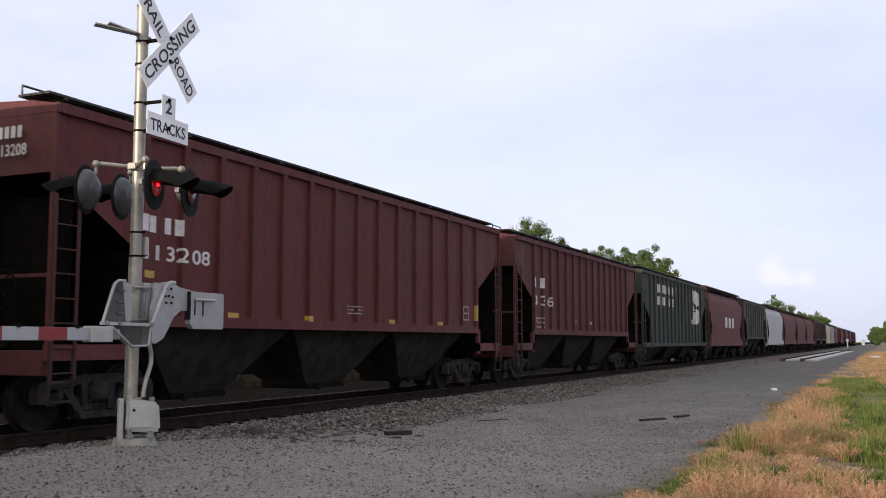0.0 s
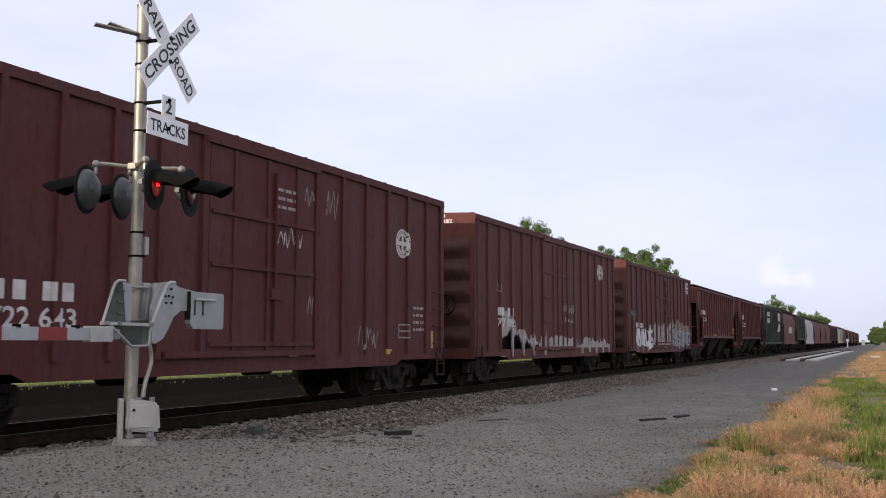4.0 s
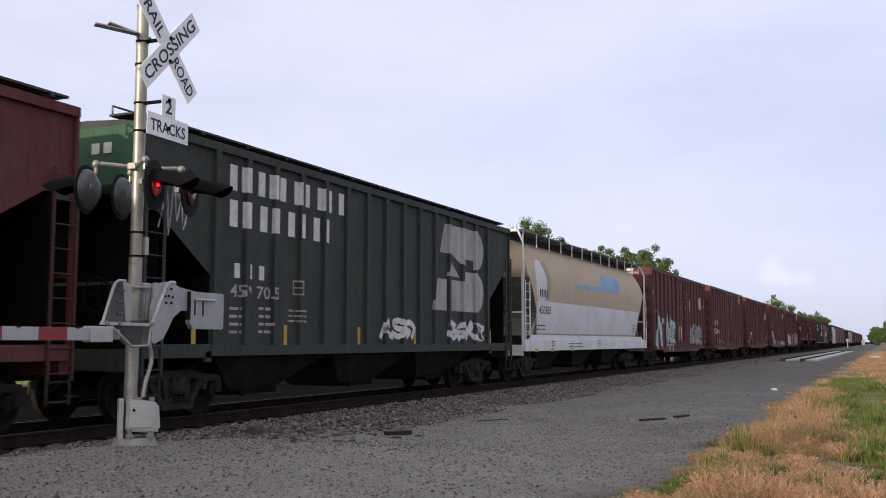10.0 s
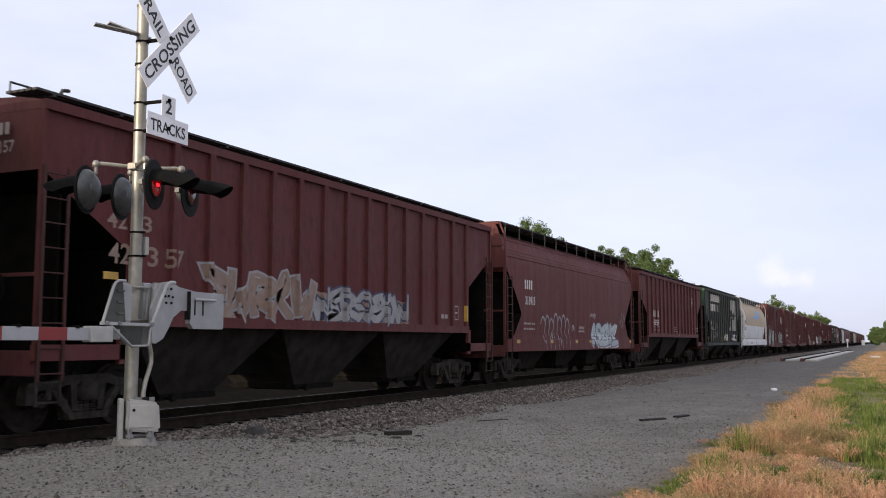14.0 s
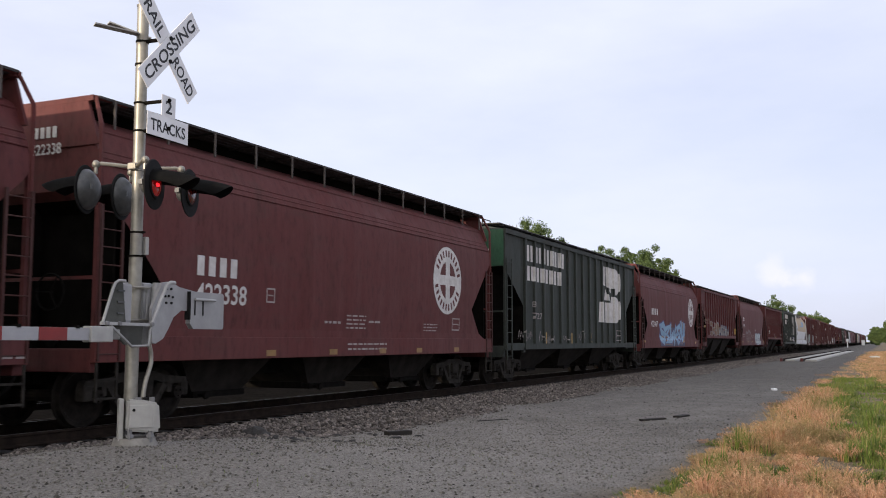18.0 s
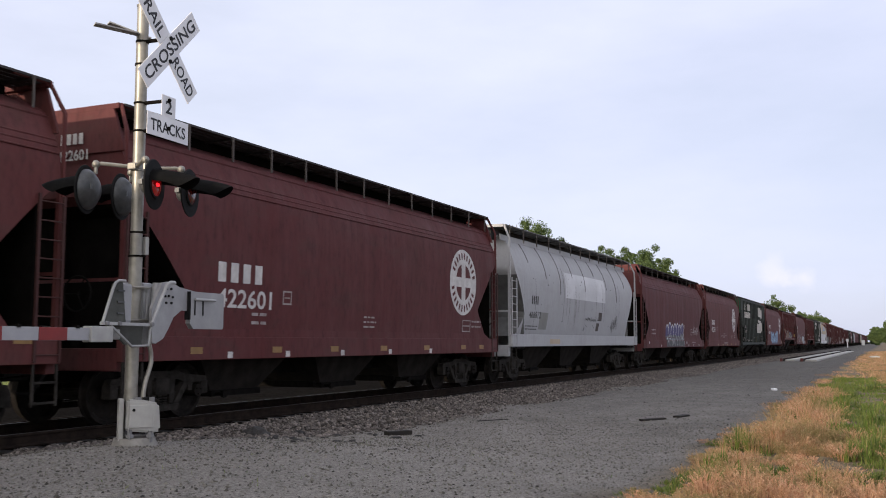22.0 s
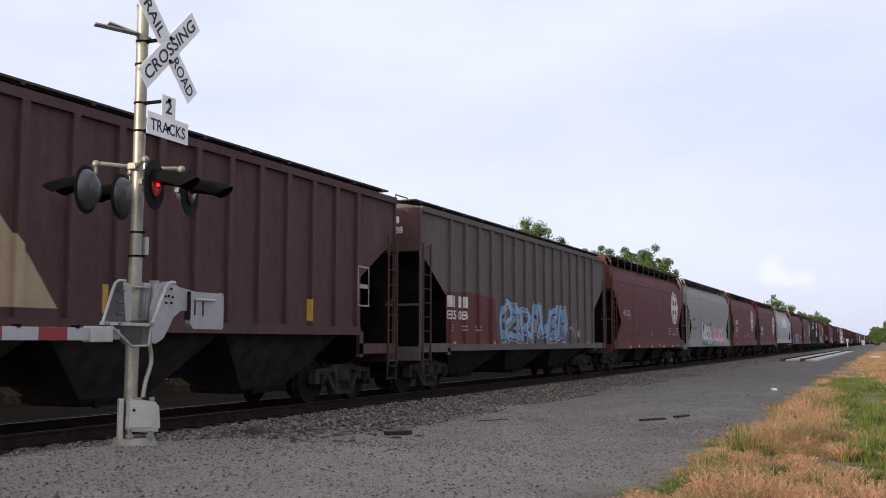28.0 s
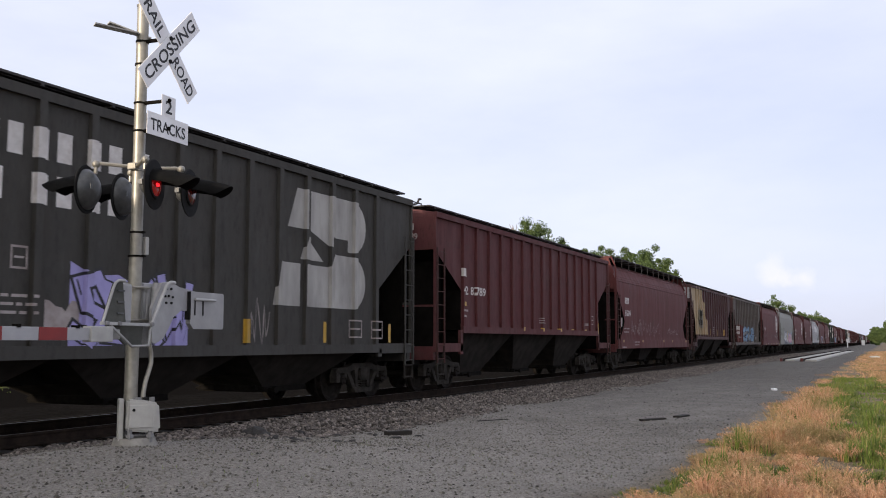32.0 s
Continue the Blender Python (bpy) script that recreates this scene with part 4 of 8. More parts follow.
def add_corner_ladders(car, he, mat, z0, z1, inset=0.30, depth=W):
    for s in (-1, 1):
        for q in (-1, 1):
            at = pose(s * he + (-0.46 if s > 0 else 0.04), q * (depth - 0.01), 0) if q < 0 else pose(s * he + (-0.04 if s > 0 else 0.46), q * (depth - 0.01), 0, 0, 0, 180)
            part("ladder", shared(("ladder", z0, z1, mat.name), "ladder", mat, make_ladder(9, z0, z1, 0.42)), None, car, "", at)


def add_running_board(car, he, z, y, mat, posts=True, width=0.46, light=None):
    for q in (-1, 1):
        bm = bmesh.new()
        for k in range(5):
            y0 = q * y - width / 2 + k * width / 5
            box(bm, -he, he, y0 + 0.012, y0 + width / 5 - 0.012, z, z + 0.035)
        for i in range(13):
            x = -he + 0.3 + (2 * he - 0.6) * i / 12
            box(bm, x - 0.03, x + 0.03, q * y - width / 2, q * y + width / 2, z - 0.04, z)
        part("running_board", bm, mat, car, "dark steel roof walkway")
        # near-black strip in the gap between roof and walkway
        bm = bmesh.new()
        y1 = q * (y - width * 0.30)
        box(bm, -he + 0.25, he - 0.25, y1 - 0.02, y1 + 0.02, z - (0.38 if posts else 0.16), z)
        part("board_curb", bm, M["soot_shade"] if mat == M["board"] else M["board"], car)
    if posts:
        for q in (-1, 1):
            for i in range(13):
                x = -he + 0.3 + (2 * he - 0.6) * i / 12
                part("walkway_bracket", shared(("bracket", z, light.name), "walkway_bracket", light, lambda bm: box(bm, -0.014, 0.014, -0.015, 0.015, z - 0.42, z + 0.02)), None, car, "", pose(x, q * (y + width / 2), 0))


def add_hatches(car, half, z, mat, long=True):
    if long:
        bm = bmesh.new()
        box(bm, -half, half, -0.34, 0.34, z - 0.12, z + 0.10, 0.02)
        part("hatch_coaming", bm, mat, car)
    n = 4
    for i in range(n):
        x = -half + 2 * half * (i + 0.5) / n
        part("roof_hatch", shared(("hatch", round(half, 1), mat.name), "roof_hatch", mat, lambda bm: box(bm, -half / n + 0.04, half / n - 0.04, -0.42, 0.42, 0, 0.09, 0.03)), None, car, "", pose(x, 0, z + 0.10))


def add_brake_gear(car, x, z, mat):
    bm = bmesh.new()
    rod(bm, (x - 0.06, -0.75, z), (x - 0.02, -0.75, z), 0.02, 8)
    pipe(bm, [Vector((x - 0.06, -0.75 + 0.27 * math.cos(i * math.tau / 20), z + 0.27 * math.sin(i * math.tau / 20))) for i in range(21)], 0.016, 5)
    for a in (0, 120, 240):
        rod(bm, (x - 0.06, -0.75, z), (x - 0.06, -0.75 + 0.27 * math.cos(radians(a)), z + 0.27 * math.sin(radians(a))), 0.012, 5)
    part("brake_wheel", bm, mat, car)
    bm = bmesh.new()
    rod(bm, (x + 0.25, 0.35, 1.34), (x + 0.95, 0.35, 1.34), 0.20, 12)
    rod(bm, (x + 0.35, -0.35, 1.30), (x + 0.75, -0.35, 1.30), 0.12, 10)
    pipe(bm, [Vector(p) for p in ((x + 0.6, 0.35, 1.5), (x + 0.6, 0.0, 1.62), (x + 0.5, -0.35, 1.42))], 0.02, 6)
    part("brake_cylinder", bm, M["steel"], car)


def add_end_frame(car, he, top, mat, deck=1.16, w=W, bars_=True, inner=None):
    """Corner posts and platform of a covered hopper's open ends, with a web and an added plate that block light and
    hold the shade in their colour.
    """
    for s in (-1, 1):
        for q in (-1, 1):
            bm = bmesh.new()
            box(bm, s * (he - 0.08), s * (he - 0.02), q * (w - 0.10), q * (w - 0.03), deck, top)
            part("corner_post", bm, mat, car)
        if bars_:
            part("end_rail", box(bmesh.new(), s * (he - 0.09), s * (he - 0.02), -w + 0.1, w - 0.1, top - 0.12, top), mat, car)
        bm = bmesh.new()
        box(bm, s * (he - 0.08), s * (he - 0.03), -w + 0.1, w - 0.1, deck + 1.0, deck + 1.05)
        part("end_rail", bm, mat, car)
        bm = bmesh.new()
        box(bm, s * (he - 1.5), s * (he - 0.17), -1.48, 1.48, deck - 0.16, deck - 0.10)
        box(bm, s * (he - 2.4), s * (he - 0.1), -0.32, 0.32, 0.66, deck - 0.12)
        part("end_platform", bm, M["soot_shade"], car)
        # centre web, enlarged to block light through the end; its colour holds shade
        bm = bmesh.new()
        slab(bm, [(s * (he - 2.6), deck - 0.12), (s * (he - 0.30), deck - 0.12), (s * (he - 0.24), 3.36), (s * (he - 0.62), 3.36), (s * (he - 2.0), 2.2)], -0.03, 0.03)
        part("end_web", bm, inner or M["soot_shade"], car, "centre web of the open end")
        # added plate closes the view through the end, in the shade tone
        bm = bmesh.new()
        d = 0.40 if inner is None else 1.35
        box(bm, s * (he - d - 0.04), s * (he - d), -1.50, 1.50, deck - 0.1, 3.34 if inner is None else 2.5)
        part("bulkhead", bm, inner or M["soot_shade"], car, "added plate that closes the open end, coloured as its shade")


def ribbed_hopper(name, label, F, R, mat, bottom=1.59, eave=4.56, end_mat=None, group="", rolling=True, nrib=15, far=False, notch=1.7, tone=None, thin=False):
    """Covered hopper with flat sides and pressed vertical ribs."""
    he = (F - R) / 2
    car = thing(name, label, "freight car", group)
    car["mid"] = (F + R) / 2
    bm = bmesh.new()
    zk = bottom + (eave - bottom) * 0.36
    zt = bottom + (eave - bottom) * 0.68
    rows = [(bottom, W - 0.08, he - notch), (zk, W - 0.08, he - notch), (zt, W - 0.08, he - 0.06), (eave, W - 0.08, he - 0.02), (eave + 0.09, W - 0.55, he - 0.05), (eave + 0.14, 0.3, he - 0.06)]
    # end slopes below zt take the dark tone that stands for shade
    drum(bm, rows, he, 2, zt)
    part("body", bm, mat, car).data.materials.append(M["soot_shade"])
    if end_mat is not None:
        for s in (-1, 1):
            bm = bmesh.new()
            box(bm, s * (he - 0.06), s * (he + 0.006), -W + 0.085, W - 0.085, zt + 0.02, eave - 0.01)
            part("end_plate", bm, end_mat, car)
    span = he - notch - 0.10
    xs = [-span + 2 * span * i / (nrib - 1) for i in range(nrib)]
    rw, rd = (0.13, 0.075) if not thin else (0.10, 0.06)
    key = ("rib", bottom, eave, mat.name, rw)
    for x in xs:
        for q in (-1, 1):
            part("side_rib", shared(key, "side_rib", mat, lambda bm: slab(bm, [(-rw / 2, bottom + 0.10), (rw / 2, bottom + 0.10), (rw / 2, eave - 0.12), (-rw / 2, eave - 0.12)], -rd, 0.005)), None, car, "", pose(x, q * (W - 0.08), 0, 0, 0, 0 if q < 0 else 180))
    for q in (-1, 1):
        bm = bmesh.new()
        box(bm, -he + notch, he - notch, q * (W - 0.09), q * W, bottom - 0.08, bottom + 0.10)
        part("side_sill", bm, mat, car)
        bm = bmesh.new()
        box(bm, -he + 0.03, he - 0.03, q * (W - 0.09), q * (W - 0.005), eave - 0.13, eave + 0.01)
        part("top_chord", bm, mat, car)
        # sill from the side's end to the car's corner
        for s in (-1, 1):
            bm = bmesh.new()
            box(bm, s * (he - notch - 0.02), s * he, q * (W - 0.10), q * (W - 0.02), 1.02, 1.24)
            box(bm, s * (he - notch - 0.02), s * (he - notch + 0.14), q * (W - 0.10), q * (W - 0.02), 0.95, bottom)
            part("corner_sill", bm, mat, car)
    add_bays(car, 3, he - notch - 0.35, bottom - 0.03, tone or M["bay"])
    for s in (-1, 1):
        add_truck(car, s * (he - 1.5), rolling)
    add_ends(car, he, mat, steps=not far)
    add_end_frame(car, he, eave, mat)
    if not far:
        add_corner_ladders(car, he, M["grime_shade"] if "green" not in mat.name and "olive" not in mat.name else mat, 0.75, eave - 0.9)
        for s in (-1, 1):
            bm = bmesh.new()
            x0, x1 = s * (he - 0.75), s * (he - 0.10)
            pipe(bm, [Vector(v) for v in ((x0, -0.8, eave + 0.16), (x0, -0.8, eave + 0.34), (x1, -0.8, eave + 0.34), (x1, -0.8, eave + 0.16))], 0.018, 6)
            part("roof_grab", bm, M["board"], car)
    if not far:
        add_brake_gear(car, -he, 2.0, M["steel"])
    add_running_board(car, he - 0.05, eave + 0.16, 1.08, M["board"], posts=False, width=0.62)
    add_hatches(car, he - 0.9, eave + 0.16, M["board"])
    return car, he, Skin(W - 0.08, xs, rw, rd)


def smooth_hopper(name, label, F, R, mat, eave=4.46, group="", rolling=True, far=False, roundness=0.05, sill=(0.98, 1.50), notch=1.42, straps=0, bead=True, tone=None, frame=None, board=None, inner=None, nose=0.08):
    """Covered hopper with smooth, slightly bowed sides over a deep side sill."""
    he = (F - R) / 2
    car = thing(name, label, "freight car", group)
    car["mid"] = (F + R) / 2
    z0, z1 = sill[1] - 0.02, eave
    mid = z0 + (z1 - z0) * 0.55

    def width(z):
        z = max(z, z0)
        u = (z - mid) / (z1 - mid) if z > mid else (mid - z) / (mid - z0)
        k = roundness * (2.2 if z > mid else 1.0)
        tip = max(0.0, z - (z1 - 0.60)) * (0.34 if bead else 0.0)
        return W - 0.03 - k * abs(u) ** 2.2 - tip

    def reach(z):
        knee = z0 + (z1 - z0) * 0.22
        top = z0 + (z1 - z0) * 0.66
        if z < knee:
            return he - notch + (knee - z) / (knee - z0) * 0.42 * notch
        if z < top:
            return he - nose - 0.02 - (notch - nose - 0.02) * ((top - z) / (top - knee)) ** 0.9
        return he - nose - (0.5 * nose * ((z - top) / (z1 - top)) ** 2 if nose > 0.2 else 0.0)
    n = 22
    rows = [(z0 + (z1 - z0) * i / n, width(z0 + (z1 - z0) * i / n), reach(z0 + (z1 - z0) * i / n)) for i in range(n + 1)]
    we = rows[-1][1]
    rows += [(eave + 0.06, we - 0.09, rows[-1][2] - 0.02), (eave + 0.17, we - 0.32, rows[-1][2] - 0.05), (eave + 0.27, 0.72, rows[-1][2] - 0.06), (eave + 0.30, 0.3, rows[-1][2] - 0.06)]
    bm = bmesh.new()
    # lower end slopes take a darker second tone, painted as recess shade
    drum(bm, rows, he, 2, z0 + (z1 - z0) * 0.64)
    part("body", bm, mat, car, smooth=38).data.materials.append(inner or M["soot_shade"])
    for q in (-1, 1):
        if bead:
            for k, dz in enumerate((0.06, 0.40, 0.50, 0.60)):
                z = eave - dz
                bm = bmesh.new()
                rod(bm, (-he + 0.1, q * (width(z) - 0.004), z), (he - 0.1, q * (width(z) - 0.004), z), 0.020 if dz < 0.1 else 0.016, 6)
                part("side_bead", bm, mat, car)
        bm = bmesh.new()
        box(bm, -he, he, q * (W - 0.10), q * W, sill[0], sill[0] + 0.38, 0.01)
        slab(bm, [(-he + 0.5, sill[0] + 0.37), (he - 0.5, sill[0] + 0.37), (he - 0.9, sill[1]), (-he + 0.9, sill[1])], q * (W - 0.09), q * (W - 0.05))
        part("side_sill", bm, frame or mat, car)
    if straps:
        for i in range(straps):
            x = -he + notch + 0.5 + (2 * (he - notch) - 1.0) * i / (straps - 1)
            for q in (-1, 1):
                bm = bmesh.new()
                low = eave - 0.62 - 1.1 * ((i * 7) % 5) / 5
                pts = [Vector((x, q * (width(z) - 0.010), z)) for z in [eave + 0.02 - (eave + 0.02 - low) * j / 9 for j in range(10)]]
                pipe(bm, pts, 0.024, 6)
                part("body_strap", bm, M["umber"], car)
        for q in (-1, 1):
            bm = box(bmesh.new(), -he + 0.3, he - 0.3, q * (we - 0.03), q * (we + 0.01), eave - 0.01, eave + 0.17, 0.01)
            part("fascia", bm, mat, car)
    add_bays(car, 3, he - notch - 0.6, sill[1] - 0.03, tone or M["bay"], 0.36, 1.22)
    for s in (-1, 1):
        add_truck(car, s * (he - 1.5), rolling)
    add_ends(car, he, frame or mat, 1.18, not far)
    add_end_frame(car, he, eave - 0.9, frame or mat, 1.18, W - 0.02, False, inner)
    if not far:
        add_corner_ladders(car, he, frame or (mat if nose > 0.2 or "grey" in mat.name else M["grime_shade"]), sill[0] + 0.02, eave - 1.2)
    if not far:
        add_brake_gear(car, -he, 2.0, M["steel"])
    add_running_board(car, he - 0.15, eave + 0.41, 1.00, board or M["board"], True, 0.78, M["umber"] if frame is None else frame)
    add_hatches(car, he - 0.9, eave + 0.30, M["board"])
    # end frame of the walkway, with arms bent down to the corner posts
    for s in (-1, 1) if not far else ():
        for q in (-1, 1):
            bm = bmesh.new()
            pipe(bm, [Vector((s * (he - 0.75), q * 1.33, eave + 0.42)), Vector((s * (he - 0.12), q * 1.33, eave + 0.42)), Vector((s * (he - 0.03), q * 1.54, eave - 0.02)), Vector((s * (he - 0.03), q * 1.55, eave - 1.2))], 0.034, 6)
            part("grab_rail", bm, frame or mat, car)
        bm = bmesh.new()
        box(bm, s * (he - 0.17), s * (he - 0.06), -1.33, 1.33, eave + 0.36, eave + 0.45, 0.01)
        part("walkway_end", bm, frame or mat, car)
        if nose < 0.2:
            bm = bmesh.new()
            lo = [bm.verts.new((s * (he - 0.10), y, z)) for y, z in ((-1.48, eave - 0.30), (1.48, eave - 0.30), (1.24, eave + 0.36), (-1.24, eave + 0.36))]
            hi = [bm.verts.new((v.co.x + s * 0.05, v.co.y, v.co.z)) for v in lo]
            bm.faces.new(lo[::-1]), bm.faces.new(hi)
            for k in range(4):
                bm.faces.new((lo[k], lo[(k + 1) % 4], hi[(k + 1) % 4], hi[k]))
            bmesh.ops.recalc_face_normals(bm, faces=bm.faces[:])
            part("end_cap", bm, mat, car, "end plate below the roof walkway")

    def face(z):
        return W if z < sill[0] + 0.385 else W - 0.048 if z < sill[1] else width(z)
    return car, he, Skin(W, curved=face)


def make_corrugated_end(bm, half, z0, z1, n):
    """End wall with rolled horizontal corrugations, facing +x at x = 0."""
    prof = []
    k = 6
    step = (z1 - z0) / n
    for i in range(n):
        for j in range(k + 1):
            u = j / k
            d = 0.15 * max(0.0, math.sin(math.pi * max(0, (u - 0.12) / 0.76))) if 0.12 <= u <= 0.88 else 0.0
            prof.append((d, z0 + (i + u) * step))
    ys = [-half, -half + 0.10, -half + 0.22, half - 0.22, half - 0.10, half]
    amp = [0, 0, 1, 1, 0, 0]
    grid = [[bm.verts.new((d * a, y, z)) for y, a in zip(ys, amp)] for d, z in prof]
    for r0, r1 in zip(grid, grid[1:]):
        for i in range(len(ys) - 1):
            if (r0[i].co - r1[i].co).length > 1e-6 or True:
                bm.faces.new((r0[i], r0[i + 1], r1[i + 1], r1[i]))


def boxcar(name, label, F, R, mat, group="", rolling=True, door="sliding", eave=4.86, low=0.80, npanel=6):
    he = (F - R) / 2
    car = thing(name, label, "freight car", group)
    car["mid"] = (F + R) / 2
    sk = W - 0.07
    bm = bmesh.new()
    box(bm, -he, he, -sk, sk, 1.02, eave)
    part("body", bm, mat, car)
    dw = 1.78
    for q in (-1, 1):
        bm = bmesh.new()
        slab(bm, [(-he, 1.06), (-he, 0.86), (-he + 2.35, 0.86), (-he + 2.6, low - 0.06), (he - 2.6, low - 0.06), (he - 2.35, 0.86), (he, 0.86), (he, 1.06)], q * (sk - 0.02), q * (sk + 0.012))
        part("side_sill", bm, mat, car)
        bm = bmesh.new()
        box(bm, -he, he, q * (sk - 0.06), q * (sk + 0.055), eave - 0.14, eave + 0.02, 0.01)
        part("eave_rail", bm, mat, car)
    bm = bmesh.new()
    drum(bm, [(eave, sk - 0.01, he - 0.01), (eave + 0.06, sk - 0.3, he - 0.01), (eave + 0.11, 0.15, he - 0.01)], he)
    part("roof", bm, mat, car)
    for i in range(14):
        x = -he + 0.5 + (2 * he - 1.0) * i / 13
        part("roof_rib", shared(("roofrib", mat.name, eave), "roof_rib", mat, lambda bm: box(bm, -0.04, 0.04, -sk + 0.2, sk - 0.2, eave + 0.02, eave + 0.12)), None, car, "", pose(x, 0, 0))
    for s in (-1, 1):
        # end wall below the top strip: shade between coupled cars, painted in
        part("end_wall", shared(("boxend", eave), "end_wall", M["grime_shade"], lambda bm: make_corrugated_end(bm, sk - 0.01, 1.1, eave - 0.62, 5), 40), None, car, "corrugated steel end", pose(s * (he + 0.004), 0, 0, 0, 0, 0 if s > 0 else 180))
        for q in (-1, 1):
            bm = bmesh.new()
            box(bm, s * (he - 0.10), s * (he + 0.02), q * (sk - 0.12), q * (sk + 0.03), 1.0, eave)
            part("corner_post", bm, mat, car)
    xs = []
    seg = (he - dw) / npanel
    for s in (-1, 1):
        for i in range(1, npanel + 1):
            xs.append(s * (dw + seg * i - (0.16 if i == npanel else 0)))
    rw, rd = 0.11, 0.055
    for x in xs:
        for q in (-1, 1):
            part("side_post", shared(("post", mat.name), "side_post", mat, lambda bm: slab(bm, [(-rw / 2, 1.0), (rw / 2, 1.0), (rw / 2, 4.73), (-rw / 2, 4.73)], -rd, 0.004)), None, car, "", pose(x, q * sk, 0, 0, 0, 0 if q < 0 else 180))
    for q in (-1, 1):
        turn = pose(0, q * sk, 0, 0, 0, 0 if q < 0 else 180)
        bm = bmesh.new()
        box(bm, -dw + 0.16, dw - 0.16, -0.05, 0.0, 1.12, 4.62, 0.006)
        leaf = part("door", bm, mat, car, "sliding steel side door", turn)
        bm = bmesh.new()
        for x in (-dw + 0.04, dw - 0.04):
            box(bm, x - 0.07, x + 0.07, -0.075, 0.0, 1.0, 4.72)
        box(bm, -dw, dw, -0.10, 0.0, 4.63, 4.73)
        box(bm, -dw - 0.9, dw, -0.10, 0.0, 1.02, 1.12)
        part("door_frame", bm, mat, car, "", turn)
        bars_ = []
        if door == "plug":
            bars_ += [(-dw + 0.2, dw - 0.2, -0.075, z, z + 0.06) for z in (1.9, 2.72, 3.54)]
            bars_ += [(x - 0.018, x + 0.018, -0.09, 1.15, 4.55) for x in (-0.75, -0.25, 0.3, 0.8)]
        else:
            bars_ += [(-dw + 0.2, dw - 0.2, -0.095, z, z + 0.07) for z in (1.2, 2.55, 3.45)]
            bars_ += [(x - 0.04, x + 0.04, -0.085, 1.14, 4.6) for x in (-0.95, 0.05, 1.0)]
            bars_ += [(0.23, 0.27, -0.12, 1.2, 4.4), (0.1, 0.5, -0.13, 2.05, 2.25)]
        for x0, x1, y0, z0, z1 in bars_:
            part("door_brace", box(bmesh.new(), x0, x1, y0, -0.05, z0, z1), mat, leaf)
    for s in (-1, 1):
        add_truck(car, s * (he - 1.75), rolling)
        for q in (-1, 1):
            def iron(bm):
                pipe(bm, [Vector(v) for v in ((0, 0.08, 0), (0, 0, 0), (0.5, 0, 0), (0.5, 0.08, 0))], 0.013, 6)
            for i in range(4):
                x0 = he - 0.62 if s > 0 else -he + 0.12
                part("grab_iron", shared(("iron", mat.name), "grab_iron", mat, iron), None, car, "", pose(x0 if q < 0 else x0 + 0.5, q * (sk + 0.06), 1.25 + i * 0.42, 0, 0, 0 if q < 0 else 180))
    add_ends(car, he, mat, deck=1.14)
    bm = bmesh.new()
    box(bm, -he + 0.2, he - 0.2, -0.33, 0.33, 0.68, 1.01)
    for i in range(9):
        x = -he + 2.6 + (2 * he - 5.2) * i / 8
        box(bm, x - 0.06, x + 0.06, -1.5, 1.5, 0.84, 1.01)
    rod(bm, (-1.6, 0.7, 0.72), (-0.4, 0.7, 0.72), 0.22, 12)
    rod(bm, (0.6, -0.75, 0.80), (1.3, -0.75, 0.80), 0.16, 12)
    part("underframe", bm, M["steel"], car)
    add_brake_gear(car, -he - 0.12, 2.3, M["steel"])
    return car, he, Skin(sk, xs, rw, rd, door=(dw - 0.16, 0.05))


def end_marks(car, he, z, n, text, mat, y=-0.45, h=0.17, w=0.62, off=0.012, ground=None):
    """Owner's mark as bars and the number on the rear end, near its top."""
    x = -he - off

    def lay(name, verts, faces, m, dx=0.0):
        bm = bmesh.new()
        vs = [bm.verts.new((x - dx, y - a, b)) for a, b in verts]
        for f in faces:
            bm.faces.new([vs[i] for i in f])
        part(name, bm, m, car)
    if ground is not None:
        lay("end_panel", *rect(-0.14, w + 0.14, z - h * 1.9, z + h * 1.3), ground)
    u = w * 0.8 / n
    for i in range(n):
        lay("lettering_bar", *rect(0.06 + i * u, 0.06 + i * u + u * 0.68, z, z + h), mat, 0.004)
    if text:
        for piece in loose_pieces(*shifted(glyphs(text, w, h), 0, z - h * 1.5)):
            lay("numeral", *piece, mat, 0.004)


def wash(car, skin, x0, x1, z0, z1, mat, seed):
    """Thin whitewash with ragged drips, in one sheet."""
    rnd = random.Random(seed)
    xs, x = [], x0
    while x < x1:
        xs.append(x)
        x += rnd.uniform(0.05, 0.17)
    xs.append(x1)
    level, tops = 0.6, []
    for x in xs:
        level = min(0.95, max(0.25, level + rnd.uniform(-0.16, 0.16)))
        tops.append(z0 + (z1 - z0) * min(1.0, level + (0.30 * rnd.random() if rnd.random() < 0.25 else 0.05 * rnd.random())))
    vs = [(x, z0 + (0.0 if rnd.random() < 0.7 else 0.05)) for x in xs] + list(zip(xs, tops))
    k = len(xs)
    decal("whitewash", vs, [(i, i + 1, k + i + 1, k + i) for i in range(k - 1)], mat, car, skin, 0.003)


def heart(car, skin, x, z, mat):
    vs = [(x + 0.30 * math.sin(a) ** 3, z + 0.030 * (13 * math.cos(a) - 5 * math.cos(2 * a) - 2 * math.cos(3 * a) - math.cos(4 * a))) for a in [i * math.tau / 24 for i in range(24)]]
    decal("painted_heart", vs, [tuple(range(24))], mat, car, skin, 0.005)


